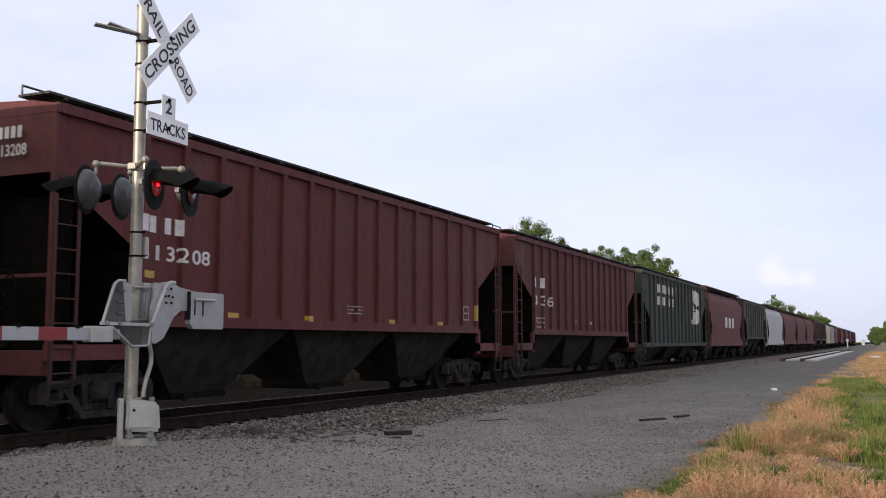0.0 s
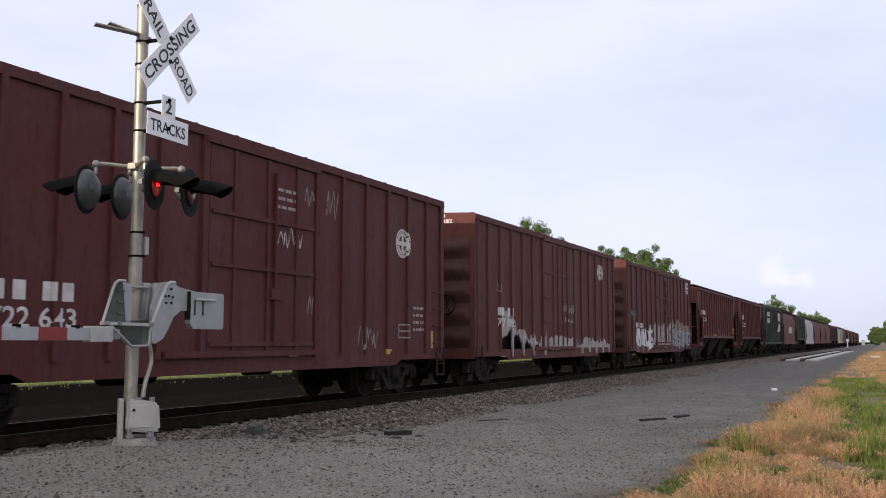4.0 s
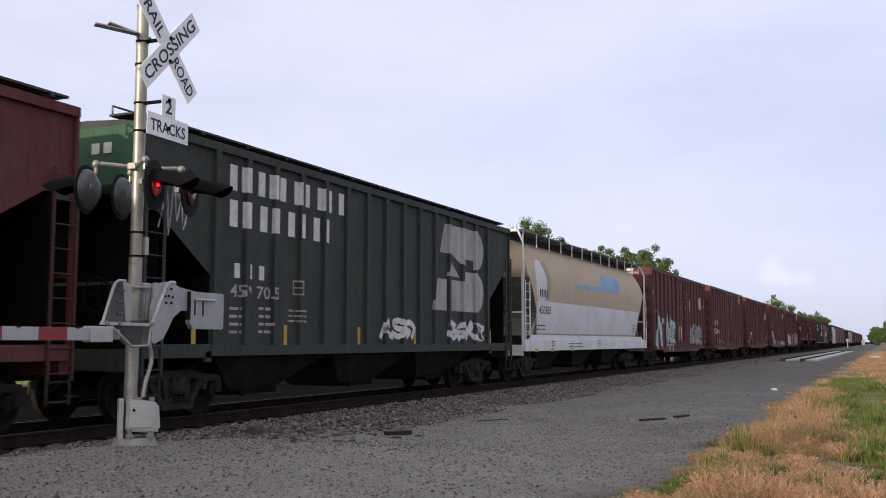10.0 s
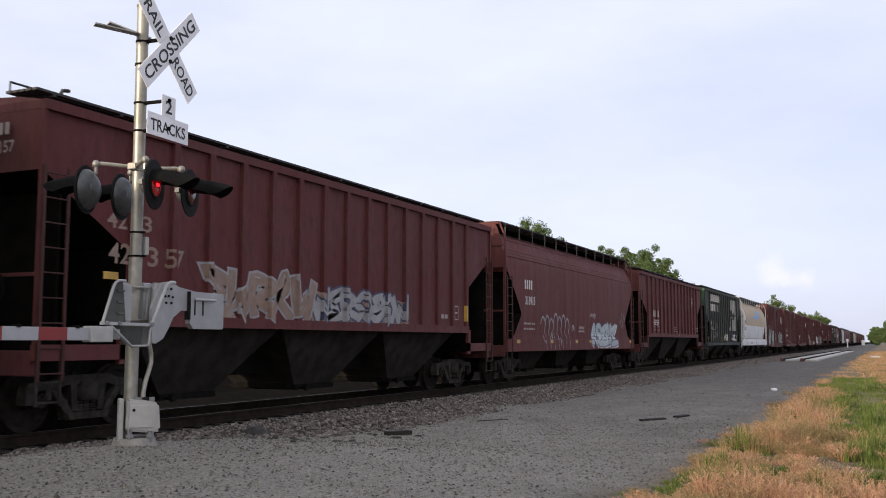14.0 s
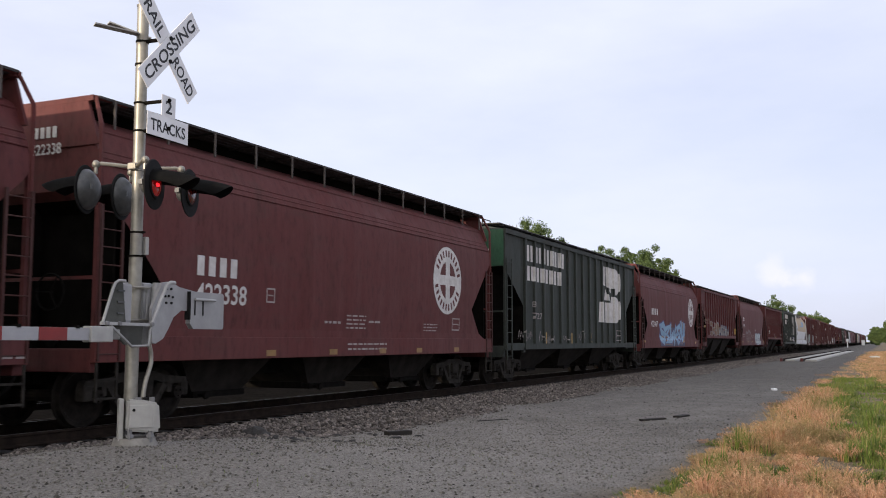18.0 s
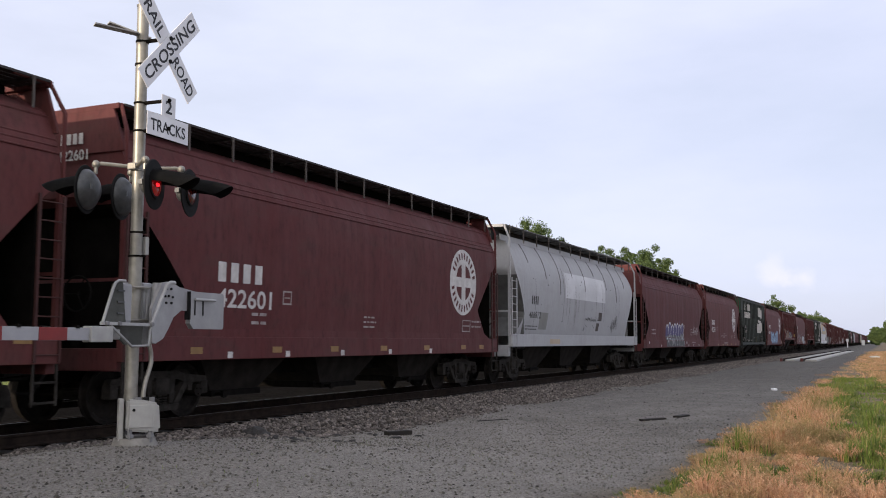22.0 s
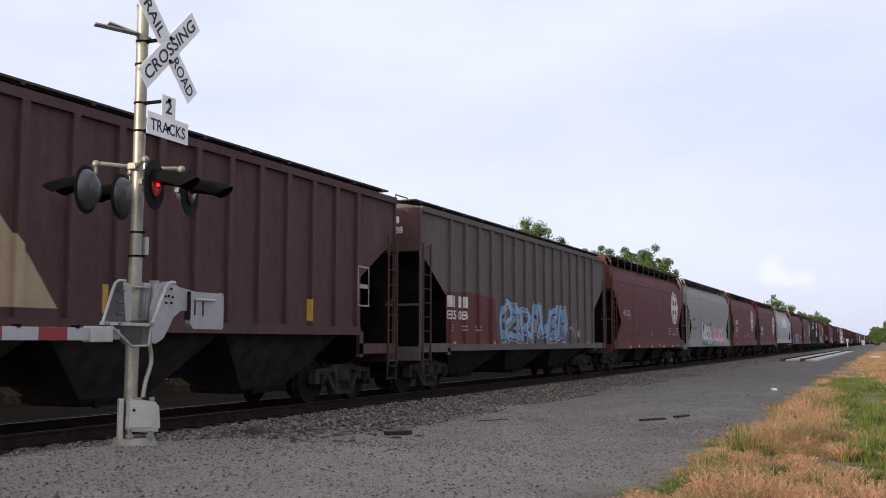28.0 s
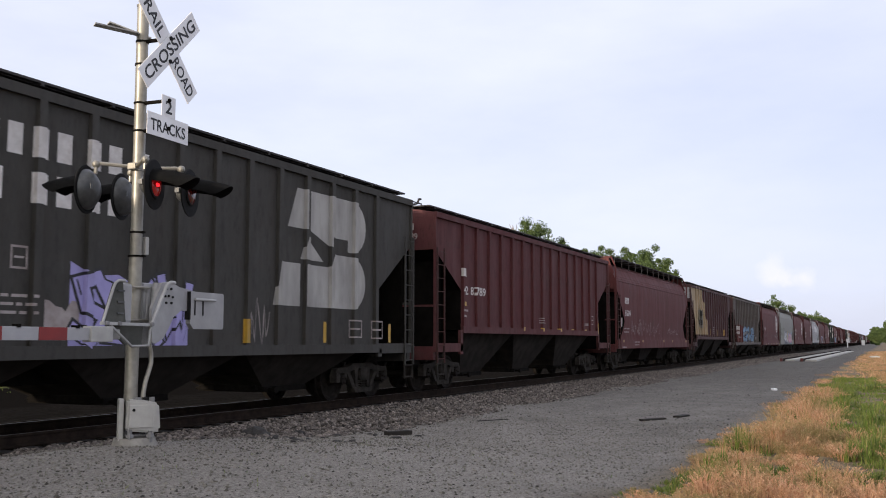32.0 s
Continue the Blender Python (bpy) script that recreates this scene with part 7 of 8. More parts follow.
for z, r in ((2.17, 0.082), (2.42, 0.070), (3.50, 0.070), (3.80, 0.070), (4.22, 0.070), (4.47, 0.070)):
    bm = bmesh.new()
    rod(bm, (0, 0, z - 0.010), (0, 0, z + 0.010), r, 16)
    box(bm, -0.02, 0.02, -r - 0.03, -r + 0.01, z - 0.010, z + 0.010)
    part("pole_band", bm, M["steel"], mast, "dark steel band")
bm = bmesh.new()
box(bm, 0.062, 0.115, -0.075, 0.03, 2.19, 2.38, 0.008)
part("tag_box", bm, M["alu"], mast)

# low dusty footing, anchor bolts and the cast base with its covers
bm = bmesh.new()
bmesh.ops.create_cone(bm, cap_ends=True, segments=18, radius1=0.30, radius2=0.20, depth=0.30, matrix=Matrix.Translation((0.02, -0.04, G0 - 0.125)))
for v in bm.verts:
    v.co += Vector((0.03 * noise.noise(v.co * 9), 0.03 * noise.noise(v.co * 9 + Vector((4, 0, 0))), 0.012 * noise.noise(v.co * 11)))
part("footing", bm, M["footing"], mast, "dirt-covered concrete footing", smooth=40)
FACE = pose(0, 0, 0, 0, 0, -44)
for sx, sy in ((-0.03, -0.17), (0.17, -0.17), (-0.05, 0.10), (0.20, 0.08)):
    bm = bmesh.new()
    rod(bm, (sx, sy, G0 - 0.02), (sx, sy, G0 + 0.14), 0.024, 8)
    rod(bm, (sx, sy, G0 + 0.03), (sx, sy, G0 + 0.065), 0.042, 6)
    part("anchor_bolt", bm, M["castgrey"], mast, at=FACE)
bm = bmesh.new()
slab(bm, [(-0.07, G0 + 0.10), (0.22, G0 + 0.07), (0.27, G0 + 0.10), (0.25, G0 + 0.37), (0.14, G0 + 0.40), (-0.06, G0 + 0.42)], -0.20, 0.06)
bmesh.ops.bevel(bm, geom=bm.edges[:], offset=0.022, segments=2, affect="EDGES")
part("junction_box", bm, M["alu"], mast, "light grey cast junction box", FACE)
bm = bmesh.new()
box(bm, -0.045, 0.20, -0.212, -0.199, G0 + 0.13, G0 + 0.36, 0.006)
part("box_cover", bm, M["alu"], mast, at=FACE)
bm = bmesh.new()
rod(bm, (0.0, -0.225, G0 + 0.31), (0.0, -0.211, G0 + 0.31), 0.016, 8)
part("cover_lock", bm, M["black"], mast, at=FACE)
bm = bmesh.new()
box(bm, -0.135, -0.085, -0.12, 0.02, G0 - 0.02, G0 + 0.42, 0.012)
part("side_cover", bm, M["alu"], mast, at=FACE)
for x, y, r, mat in ((0.04, -0.12, 0.042, "castgrey"), (0.13, -0.08, 0.034, "black"), (0.19, -0.1, 0.028, "castgrey")):
    part("box_boss", rod(bmesh.new(), (x, y, G0 + 0.37), (x, y, G0 + 0.43), r, 10), M[mat], mast, at=FACE)
bm = bmesh.new()
pipe(bm, [Vector(p) for p in ((0.13, -0.10, 1.26), (0.165, -0.10, 1.16), (0.17, -0.10, 1.06), (0.13, -0.10, 0.96), (0.085, -0.10, 0.86), (0.06, -0.10, 0.76), (0.055, -0.10, 0.66))], 0.024, 10)
part("conduit", bm, M["galv"], mast, "curved flexible metal conduit", smooth=50)

# crossbuck
buck = part("crossbuck_bracket", rod(rod(bmesh.new(), (0, 0.0, 4.22), (0, -0.34, 4.22), 0.022, 8), (0, 0.0, 4.47), (0, -0.34, 4.47), 0.022, 8), M["steel"], mast)


def blade(angle, y, words, cz=4.36):
    """One crossbuck blade, turned in its own plane, with its words."""
    at = Matrix.Translation((0.0, y, cz)) @ Matrix.Rotation(radians(-angle), 4, "Y")
    bm = box(bmesh.new(), -0.61, 0.61, -0.004, 0.004, -0.1145, 0.1145)
    b = part("crossbuck_blade", bm, M["sign"], mast, "white reflective blade with black letters", at)
    for word, x, w in words:
        vs, fs = glyphs(word, w, 0.135)
        bm = bmesh.new()
        q = [bm.verts.new((px + x, -0.0065, pz - 0.0675)) for px, pz in vs]
        for f in fs:
            bm.faces.new([q[i] for i in f])
        part("letters", bm, M["ink"], b)
    return b


blade(-45, -0.345, [("RAIL", -0.56, 0.40), ("ROAD", 0.13, 0.44)])
blade(45, -0.36, [("CROSSING", -0.55, 1.10)])
bm = bmesh.new()
for x, z in ((0.0, 4.47), (0.0, 4.22)):
    rod(bm, (x, -0.375, z), (x, -0.36, z), 0.024, 10)
    rod(bm, (x, -0.05, z), (x, 0.02, z), 0.035, 8)
part("bracket_bolt", bm, M["black"], mast)

# plaque with the number of tracks
bm = bmesh.new()
box(bm, -0.345, 0.345, -0.364, -0.357, 3.385, 3.62, 0.003)
part("plaque", bm, M["sign"], mast, "white plaque below the crossbuck")
bm = bmesh.new()
box(bm, -0.115, 0.115, -0.364, -0.357, 3.62, 3.845, 0.003)
part("plaque_tab", bm, M["sign"], mast)
for word, x, z, w, h in (("2", -0.055, 3.655, 0.11, 0.14), ("TRACKS", -0.29, 3.435, 0.58, 0.125)):
    vs, fs = glyphs(word, w, h)
    bm = bmesh.new()
    q = [bm.verts.new((px + x, -0.3665, pz + z)) for px, pz in vs]
    for f in fs:
        bm.faces.new([q[i] for i in f])
    part("letters", bm, M["ink"], mast)
for z in (3.50, 3.80):
    bm = bmesh.new()
    rod(bm, (0, 0, z), (0, -0.36, z), 0.02, 8)
    rod(bm, (0, -0.38, z), (0, -0.364, z), 0.022, 8)
    part("plaque_bracket", bm, M["steel"], mast)

# two flat blank blades seen almost edge-on behind the crossbuck
for pts, nm in ((((-0.68, 0.05, 4.46), (-0.02, 0.05, 4.56)), "rear_blade"), (((-0.28, 0.22, 4.62), (0.10, -0.02, 4.53)), "rear_blade")):
    a, b = Vector(pts[0]), Vector(pts[1])
    bm = bmesh.new()
    n1 = Vector((0.055, 0.062, 0.010))
    up = Vector((0, 0, 0.007))
    vs = [bm.verts.new(p + q + r) for p in (a, b) for q in (-n1, n1) for r in (-up, up)]
    for f in ((0, 1, 3, 2), (4, 6, 7, 5), (0, 4, 5, 1), (2, 3, 7, 6), (0, 2, 6, 4), (1, 5, 7, 3)):
        bm.faces.new([vs[i] for i in f])
    bmesh.ops.recalc_face_normals(bm, faces=bm.faces[:])
    part(nm, bm, M["alu"], mast, "plain metal blade seen from below")

# flashing lamps: two to the front, two to the back
bm = bmesh.new()
rod(bm, (0, 0, 3.07), (0, 0, 3.15), 0.078, 16)
for s in (-1, 1):
    box(bm, s * 0.07, s * 0.12, -0.05, 0.05, 3.075, 3.145, 0.008)
part("arm_clamp", bm, M["galv"], mast)


def lamp(px, s, lit):
    """One flasher: s = -1 faces the road, +1 faces the track; the heads are toed to the side."""
    py, zc = s * 0.40, 2.86
    bm = bmesh.new()
    pipe(bm, [Vector((px * 0.2, s * 0.02, 3.11)), Vector((px * 0.9, py * 0.70, 3.13)), Vector((px, py * 0.80, 3.11)), Vector((px, py * 0.80, 3.02))], 0.021, 8)
    bmesh.ops.create_uvsphere(bm, u_segments=12, v_segments=8, radius=0.042, matrix=Matrix.Translation((px, py * 0.80, 3.12)))
    part("lamp_arm", bm, M["galv"], mast)
    at = pose(px, py, zc, 0, 0, 15)
    bm = bmesh.new()
    prof = [(0.03, -s * 0.165), (0.05, -s * 0.15), (0.10, -s * 0.138), (0.135, -s * 0.115), (0.155, -s * 0.08), (0.165, -s * 0.03), (0.172, -s * 0.028), (0.172, -s * 0.012), (0.165, 0.0), (0.165, s * 0.03)]
    if s > 0:
        prof = [(0.02, -0.105), (0.06, -0.10), (0.13, -0.075), (0.185, -0.03), (0.212, 0.005), (0.214, 0.024)]
    revolve(bm, [(r * (0.60 if s < 0 else 1.0), d * (0.72 if s < 0 else 1.0)) for r, d in prof], (0, 0, 0))
    box(bm, -0.10, -0.13, -s * 0.085, -s * 0.04, -0.01, 0.04)
    head = part("lamp_housing", bm, M["lampgrey"], mast, "weathered grey lamp housing", at, 45)
    bm = bmesh.new()
    revolve(bm, [(0.11, s * 0.025), (0.254, s * 0.025), (0.258, s * 0.032), (0.254, s * 0.04), (0.11, s * 0.04)], (0, 0, 0), seg=36)
    part("background_disc", bm, M["black"], head, "black round backing disc")
    bm = bmesh.new()
    revolve(bm, [(0.132, s * 0.041), (0.132, s * 0.050), (0.11, s * 0.064), (0.06, s * 0.077), (0.01, s * 0.081)], (0, 0, 0), seg=28)
    part("lens", bm, M["litlens" if lit else "lens"], head, "lit red glass lens" if lit else "dark red glass lens", smooth=60)
    bm = bmesh.new()
    revolve(bm, [(0.133, s * 0.042), (0.144, s * 0.042), (0.144, s * 0.058), (0.133, s * 0.058)], (0, 0, 0), seg=28)
    part("lens_ring", bm, M["black"], head)
    if lit:
        bm = bmesh.new()
        bmesh.ops.create_uvsphere(bm, u_segments=10, v_segments=6, radius=0.030, matrix=Matrix.Translation((-0.02, s * 0.074, -0.008)) @ Matrix.Diagonal((1.5, 0.6, 0.7, 1)))
        part("bulb_glow", bm, M["lamp"], head, "glowing red bulb behind the lens")
    # the hood: an open half tube, longer above, drooping forward
    bm = bmesh.new()
    n = 18
    outer = []
    for j in range(9):
        d = j / 8
        ring = []
        for i in range(n + 1):
            a = radians(5) + radians(170) * i / n
            cut = 0.46 * (0.42 + 0.58 * max(0.0, math.sin(a)) ** 0.45)
            ring.append(bm.verts.new((0.150 * math.cos(a) * (1 - 0.10 * d), s * (0.04 + cut * d), 0.150 * math.sin(a) * (1 - 0.22 * d) + 0.01 - 0.03 * d - 0.035 * d ** 4)))
        outer.append(ring)
    for r0, r1 in zip(outer, outer[1:]):
        for i in range(n):
            bm.faces.new((r0[i], r0[i + 1], r1[i + 1], r1[i]))
    bmesh.ops.solidify(bm, geom=bm.faces[:], thickness=0.006)
    part("hood", bm, M["black"], head, "black sheet-metal hood", smooth=50)


for x in (-0.30, 0.30):
    lamp(x, -1, x < 0)
    lamp(x * 0.92, 1, False)

# gate mechanism: two cast housings behind the pole, a bright frame of bars before it, and the counterweight plate
bm = bmesh.new()
box(bm, -0.12, -0.03, 0.03, 0.14, 1.42, 1.90, 0.03)
part("gate_motor_housing", bm, M["castgrey"], mast, "dull grey cast motor housing")
bm = bmesh.new()
box(bm, 0.07, 0.25, -0.06, 0.16, 1.24, 1.90, 0.04)
box(bm, 0.10, 0.22, -0.085, -0.05, 1.46, 1.84, 0.015)
part("gear_housing", bm, M["plate"], mast, "dull grey cast gear housing")
for z in (1.84, 1.50):
    bm = bmesh.new()
    rod(bm, (0, 0, z - 0.018), (0, 0, z + 0.018), 0.088, 16)
    pipe(bm, [Vector((-0.17, -0.05, z)), Vector((-0.08, -0.10, z)), Vector((0.08, -0.10, z)), Vector((0.18, -0.05, z))], 0.013, 6)
    part("u_bolt", bm, M["galv"], mast)
bm = bmesh.new()
pipe(bm, [Vector((0.13, -0.11, 1.47)), Vector((0.10, -0.15, 1.52)), Vector((0.12, -0.16, 1.58)), Vector((0.17, -0.14, 1.59)), Vector((0.19, -0.11, 1.53))], 0.014, 6)
part("crank_link", bm, M["black"], mast)


def flat_bar(a, b, r, y, mat=M["bar"], depth=0.022):
    d = Vector((b[0] - a[0], b[1] - a[1]))
    w = Vector((-d.y, d.x)).normalized() * r
    bm = slab(bmesh.new(), [(a[0] + w.x, a[1] + w.y), (b[0] + w.x, b[1] + w.y), (b[0] - w.x, b[1] - w.y), (a[0] - w.x, a[1] - w.y)], y - depth, y + depth)
    part("frame_bar", bm, mat, mast, "pale flat steel bar")


M["olivegrey"] = simple("shaded_grey_green_casting", (0.055, 0.056, 0.048), (0.09, 0.092, 0.08), 9, 0.7, 0.1, 0.3)
for pts, r in ((((-0.83, 1.455), (-0.69, 1.80), (-0.66, 1.85), (-0.61, 1.875), (-0.52, 1.875)), 0.014), (((-0.10, 1.45), (0.10, 1.81), (0.14, 1.87), (0.19, 1.90), (0.27, 1.90)), 0.019), (((-0.72, 1.44), (-0.40, 1.235), (-0.14, 1.24), (-0.115, 1.43)), 0.014)):
    bm = bmesh.new()
    pipe(bm, [Vector((x, -0.30, z)) for x, z in pts], r, 8)
    part("frame_rod", bm, M["bar"], mast, "pale bent steel rod", smooth=50)
flat_bar((-0.84, 1.455), (-0.09, 1.45), 0.015, -0.30)
for x in (-0.80, -0.62, -0.13):
    part("rod_nut", rod(bmesh.new(), (x, -0.345, 1.455), (x, -0.32, 1.455), 0.022, 6), M["castgrey"], mast)
# cast boxes of the drive, seen between the rods
bm = box(bmesh.new(), -0.47, -0.33, -0.24, -0.08, 1.46, 1.86, 0.03)
part("drive_box", bm, M["plate"], mast, "light grey cast drive box")
bm = rod(rod(bmesh.new(), (0.19, -0.12, 1.58), (0.19, -0.12, 1.86), 0.05, 12), (0.19, -0.12, 1.86), (0.19, -0.12, 1.90), 0.036, 12)
part("buffer_cylinder", bm, M["plate"], mast, "upright grey buffer cylinder", smooth=40)
bm = bmesh.new()
slab(bm, [(-0.79, 1.47), (-0.65, 1.84), (-0.52, 1.88), (-0.46, 1.47)], -0.27, -0.25)
part("arm_web", bm, M["olivegrey"], mast, "dark shaded web plate")
for z in (1.55, 1.66, 1.77):
    part("web_stiffener", box(bmesh.new(), -0.60, -0.50, -0.285, -0.272, z, z + 0.014), M["lampgrey"], mast)
bm = bmesh.new()
slab(bm, [(-0.67, 1.44), (-0.39, 1.25), (-0.16, 1.25), (-0.13, 1.44)], -0.22, -0.19)
part("lower_web", bm, M["olivegrey"], mast)
bm = bmesh.new()
slab(bm, [(0.20, 1.90), (0.35, 1.92), (0.50, 1.87), (0.90, 1.82), (0.90, 1.60), (0.55, 1.62), (0.41, 1.54), (0.33, 1.42), (0.24, 1.31), (0.12, 1.26), (0.06, 1.27), (0.04, 1.62)], -0.19, -0.155)
part("counterweight_arm", bm, M["plate"], mast, "curved grey counterweight arm")
for x, z in ((0.27, 1.84), (0.35, 1.84), (0.25, 1.76), (0.38, 1.755), (0.27, 1.69), (0.36, 1.69), (0.31, 1.765)):
    bm = bmesh.new()
    rod(bm, (x, -0.205, z), (x, -0.19, z), 0.013, 6)
    part("arm_bolt", bm, M["black"], mast)
bm = bmesh.new()
slab(bm, [(0.66, 1.83), (1.28, 1.83), (1.30, 1.81), (1.30, 1.44), (1.28, 1.42), (0.72, 1.42), (0.66, 1.48)], -0.225, -0.165)
part("counterweight", bm, M["plate"], mast, "flat grey counterweight plate")
for x in (0.74, 0.89):
    part("weight_slot", box(bmesh.new(), x - 0.010, x + 0.010, -0.231, -0.226, 1.57, 1.74), M["black"], mast)
bm = bmesh.new()
rod(bm, (0.72, -0.245, 1.745), (1.10, -0.245, 1.745), 0.016, 8)
part("weight_pin", bm, M["bar"], mast, "pale steel pin")
part("weight_edge", box(bmesh.new(), 0.645, 0.662, -0.228, -0.16, 1.52, 1.83), M["black"], mast)
# gate arm, lowered across the road
bm = bmesh.new()
box(bm, -1.04, -0.74, -0.36, -0.25, 1.275, 1.425, 0.012)
box(bm, -0.76, -0.52, -0.26, -0.20, 1.30, 1.40, 0.012)
part("arm_adapter", bm, M["alu"], mast, "grey gate arm socket")
arm = part("gate_arm", box(bmesh.new(), -7.6, -1.0, -0.335, -0.29, 1.292, 1.408, 0.004), M["armw"], mast, "lowered gate arm with red and white stripes")
for i in range(9):
    x1 = -1.33 - i * 0.75
    part("red_stripe", shared("stripe", "red_stripe", M["red"], lambda bm: box(bm, -0.34, 0, -0.0395, 0.002, 1.293, 1.407)), None, arm, "", pose(x1, -0.30, 0))
for x in (-1.9, -1.2):
    part("arm_clip", shared("clip", "arm_clip", M["steel"], lambda bm: box(bm, -0.02, 0.02, -0.345, -0.28, 1.40, 1.43)), None, arm, "", pose(x, 0, 0))


# ---- grass verge ----
def grass(name, pts, heights, mat, label, spread, width, seed, head=0.0, segs=2):
    """Many bent blades in one mesh, with a tuft at the tip where head is given."""
    r = np.random.RandomState(seed)
    n = len(pts)
    p = np.asarray(pts)
    h = np.asarray(heights)
    a = r.uniform(0, 2 * np.pi, n)
    lean = r.uniform(0.05, 1.0, n) * spread
    dx, dy = np.cos(a), np.sin(a)
    wx, wy = -dy * width * 0.5, dx * width * 0.5
    vs, fs = [], []
    lev = np.linspace(0, 1, segs + 1)
    cols = []
    for i, u in enumerate(lev):
        taper = 1.0 - 0.75 * u
        cx = p[:, 0] + dx * lean * h * u ** 1.8
        cy = p[:, 1] + dy * lean * h * u ** 1.8
        cz = p[:, 2] + h * u * (1 - 0.25 * lean * u)
        cols.append(np.stack([cx - wx * taper, cy - wy * taper, cz], -1))
        cols.append(np.stack([cx + wx * taper, cy + wy * taper, cz], -1))
    k = len(cols)
    if head:
        tx, ty, tz = cx, cy, cz
        b = r.uniform(0, 2 * np.pi, n)
        hw = head * r.uniform(0.25, 0.5, n)
        hl = head * r.uniform(0.8, 1.4, n)
        cols.append(np.stack([tx - np.cos(b) * hw, ty - np.sin(b) * hw, tz - hl * 0.4], -1))
        cols.append(np.stack([tx + np.cos(b) * hw, ty + np.sin(b) * hw, tz - hl * 0.35], -1))
        cols.append(np.stack([tx + dx * hl * 0.5 * spread, ty + dy * hl * 0.5 * spread, tz + hl * 0.5], -1))
    v = np.stack(cols, 1)
    m = v.shape[1]
    base = (np.arange(n) * m)[:, None]
    faces = []
    for i in range(segs):
        faces += (base + np.array([2 * i, 2 * i + 1, 2 * i + 3, 2 * i + 2])).tolist()
    if head:
        faces += (base + np.array([k, k + 1, k + 2])).tolist()
    me = bpy.data.meshes.new(name)
    me.from_pydata(v.reshape(-1, 3).tolist(), [], faces)
    me.materials.append(mat)
    return tagged(new(name, me), label, "grass", kind="stuff")


def verge(n, x0, x1, y0, y1, power, seed):
    r = np.random.RandomState(seed)
    xs = x0 + (x1 - x0) * r.uniform(0, 1, n) ** power
    ys = r.uniform(y0, y1, n)
    edge = 2.12 + 0.28 * np.sin(xs * 0.9 + 0.5) + 0.2 * np.sin(xs * 2.3) + r.normal(0, 0.10, n)
    k = ys < edge
    return xs[k], ys[k]


def patchy(xs, ys, seed):
    return np.array([noise.noise(Vector((x * 0.42, y * 0.75, seed))) + 0.5 * noise.noise(Vector((x * 1.3, y * 1.6, seed + 3))) for x, y in zip(xs, ys)])


def seat(xs, ys):
    return np.array([(x, y, ground_z(x, y) - 0.02) for x, y in zip(xs, ys)])


def tussocks(name, centres, radius, height, blades, mat, label, width, head, seed):
    """Rounded clumps of thin stems fanning out from their roots, with narrow feathery heads where head is given."""
    r = np.random.RandomState(seed)
    c = np.repeat(seat(centres[:, 0], centres[:, 1]), blades, 0)
    big = np.repeat(radius, blades)
    tall = np.repeat(height, blades)
    n = len(c)
    a = r.uniform(0, 2 * np.pi, n)
    q = np.sqrt(r.uniform(0, 1, n))
    root = c + np.stack([np.cos(a) * q * big * 0.75, np.sin(a) * q * big * 0.75, np.zeros(n)], -1)
    a = a + r.normal(0, 0.7, n)
    lean = q * 0.55 + r.uniform(0, 0.35, n)
    h = tall * (1.05 - 0.35 * q * q) * r.uniform(0.55, 1.1, n)
    out = np.stack([np.cos(a), np.sin(a), np.zeros(n)], -1)
    side = np.stack([-out[:, 1], out[:, 0], out[:, 2]], -1) * (width * 0.5)
    up = np.array([0, 0, 1.0])
    mid = root + out * (lean * h * 0.25)[:, None] + up * (h * 0.55)[:, None]
    tip = root + out * (lean * h * 0.80)[:, None] + up * (h * (1 - 0.3 * lean))[:, None]
    cols = [root - side, root + side, mid + side * 0.8, mid - side * 0.8, tip]
    faces = [(0, 1, 2, 3), (3, 2, 4)]
    if head:
        for k in range(4):
            u = 0.50 + 0.16 * k
            p = mid + (tip - mid) * u
            b = r.uniform(0, 2 * np.pi, n)
            spr = head * r.uniform(0.35, 0.9, n) * (1.1 - 0.18 * k)
            d = np.stack([np.cos(b) * spr * 0.55, np.sin(b) * spr * 0.55, spr * r.uniform(0.2, 0.9, n)], -1) + out * (head * 0.3)
            w = np.stack([-np.sin(b), np.cos(b), np.zeros(n)], -1) * head * 0.10
            f = len(cols)
            cols += [p, p + d * 0.55 - w, p + d, p + d * 0.55 + w]
            faces.append((f, f + 1, f + 2, f + 3))
    v = np.stack(cols, 1)
    base = (np.arange(n) * v.shape[1])[:, None]
    fs = []
    for f in faces:
        fs += (base + np.array(f)).tolist()
    me = bpy.data.meshes.new(name)
    me.from_pydata(v.reshape(-1, 3).tolist(), [], fs)
    me.materials.append(mat)
    return tagged(new(name, me), label, "grass", kind="stuff")


GREEN = ((9.8, 2.10, 0.75, 0.30), (8.9, 2.3, 0.5, 0.2), (23.5, 0.5, 4.5, 0.55), (20.0, 0.0, 2.5, 0.6), (28.0, 0.4, 5.0, 0.7), (16.8, 0.15, 2.0, 0.40), (36.0, 1.1, 7.0, 0.8), (11.2, 1.16, 0.35, 0.14), (13.0, 0.25, 1.2, 0.30), (17.5, 0.55, 1.6, 0.28), (12.2, 0.05, 0.5, 0.2))
BARE = ((11.9, 0.62, 0.62, 0.17), (11.7, 0.35, 0.4, 0.15), (15.9, 0.95, 0.35, 0.14))


def share(spots, xs, ys):
    g = np.zeros(len(xs))
    for cx, cy, rx, ry in spots:
        g = np.maximum(g, np.exp(-(((xs - cx) / rx) ** 2 + ((ys - cy) / ry) ** 2)))
    return g


rm = np.random.RandomState(77)
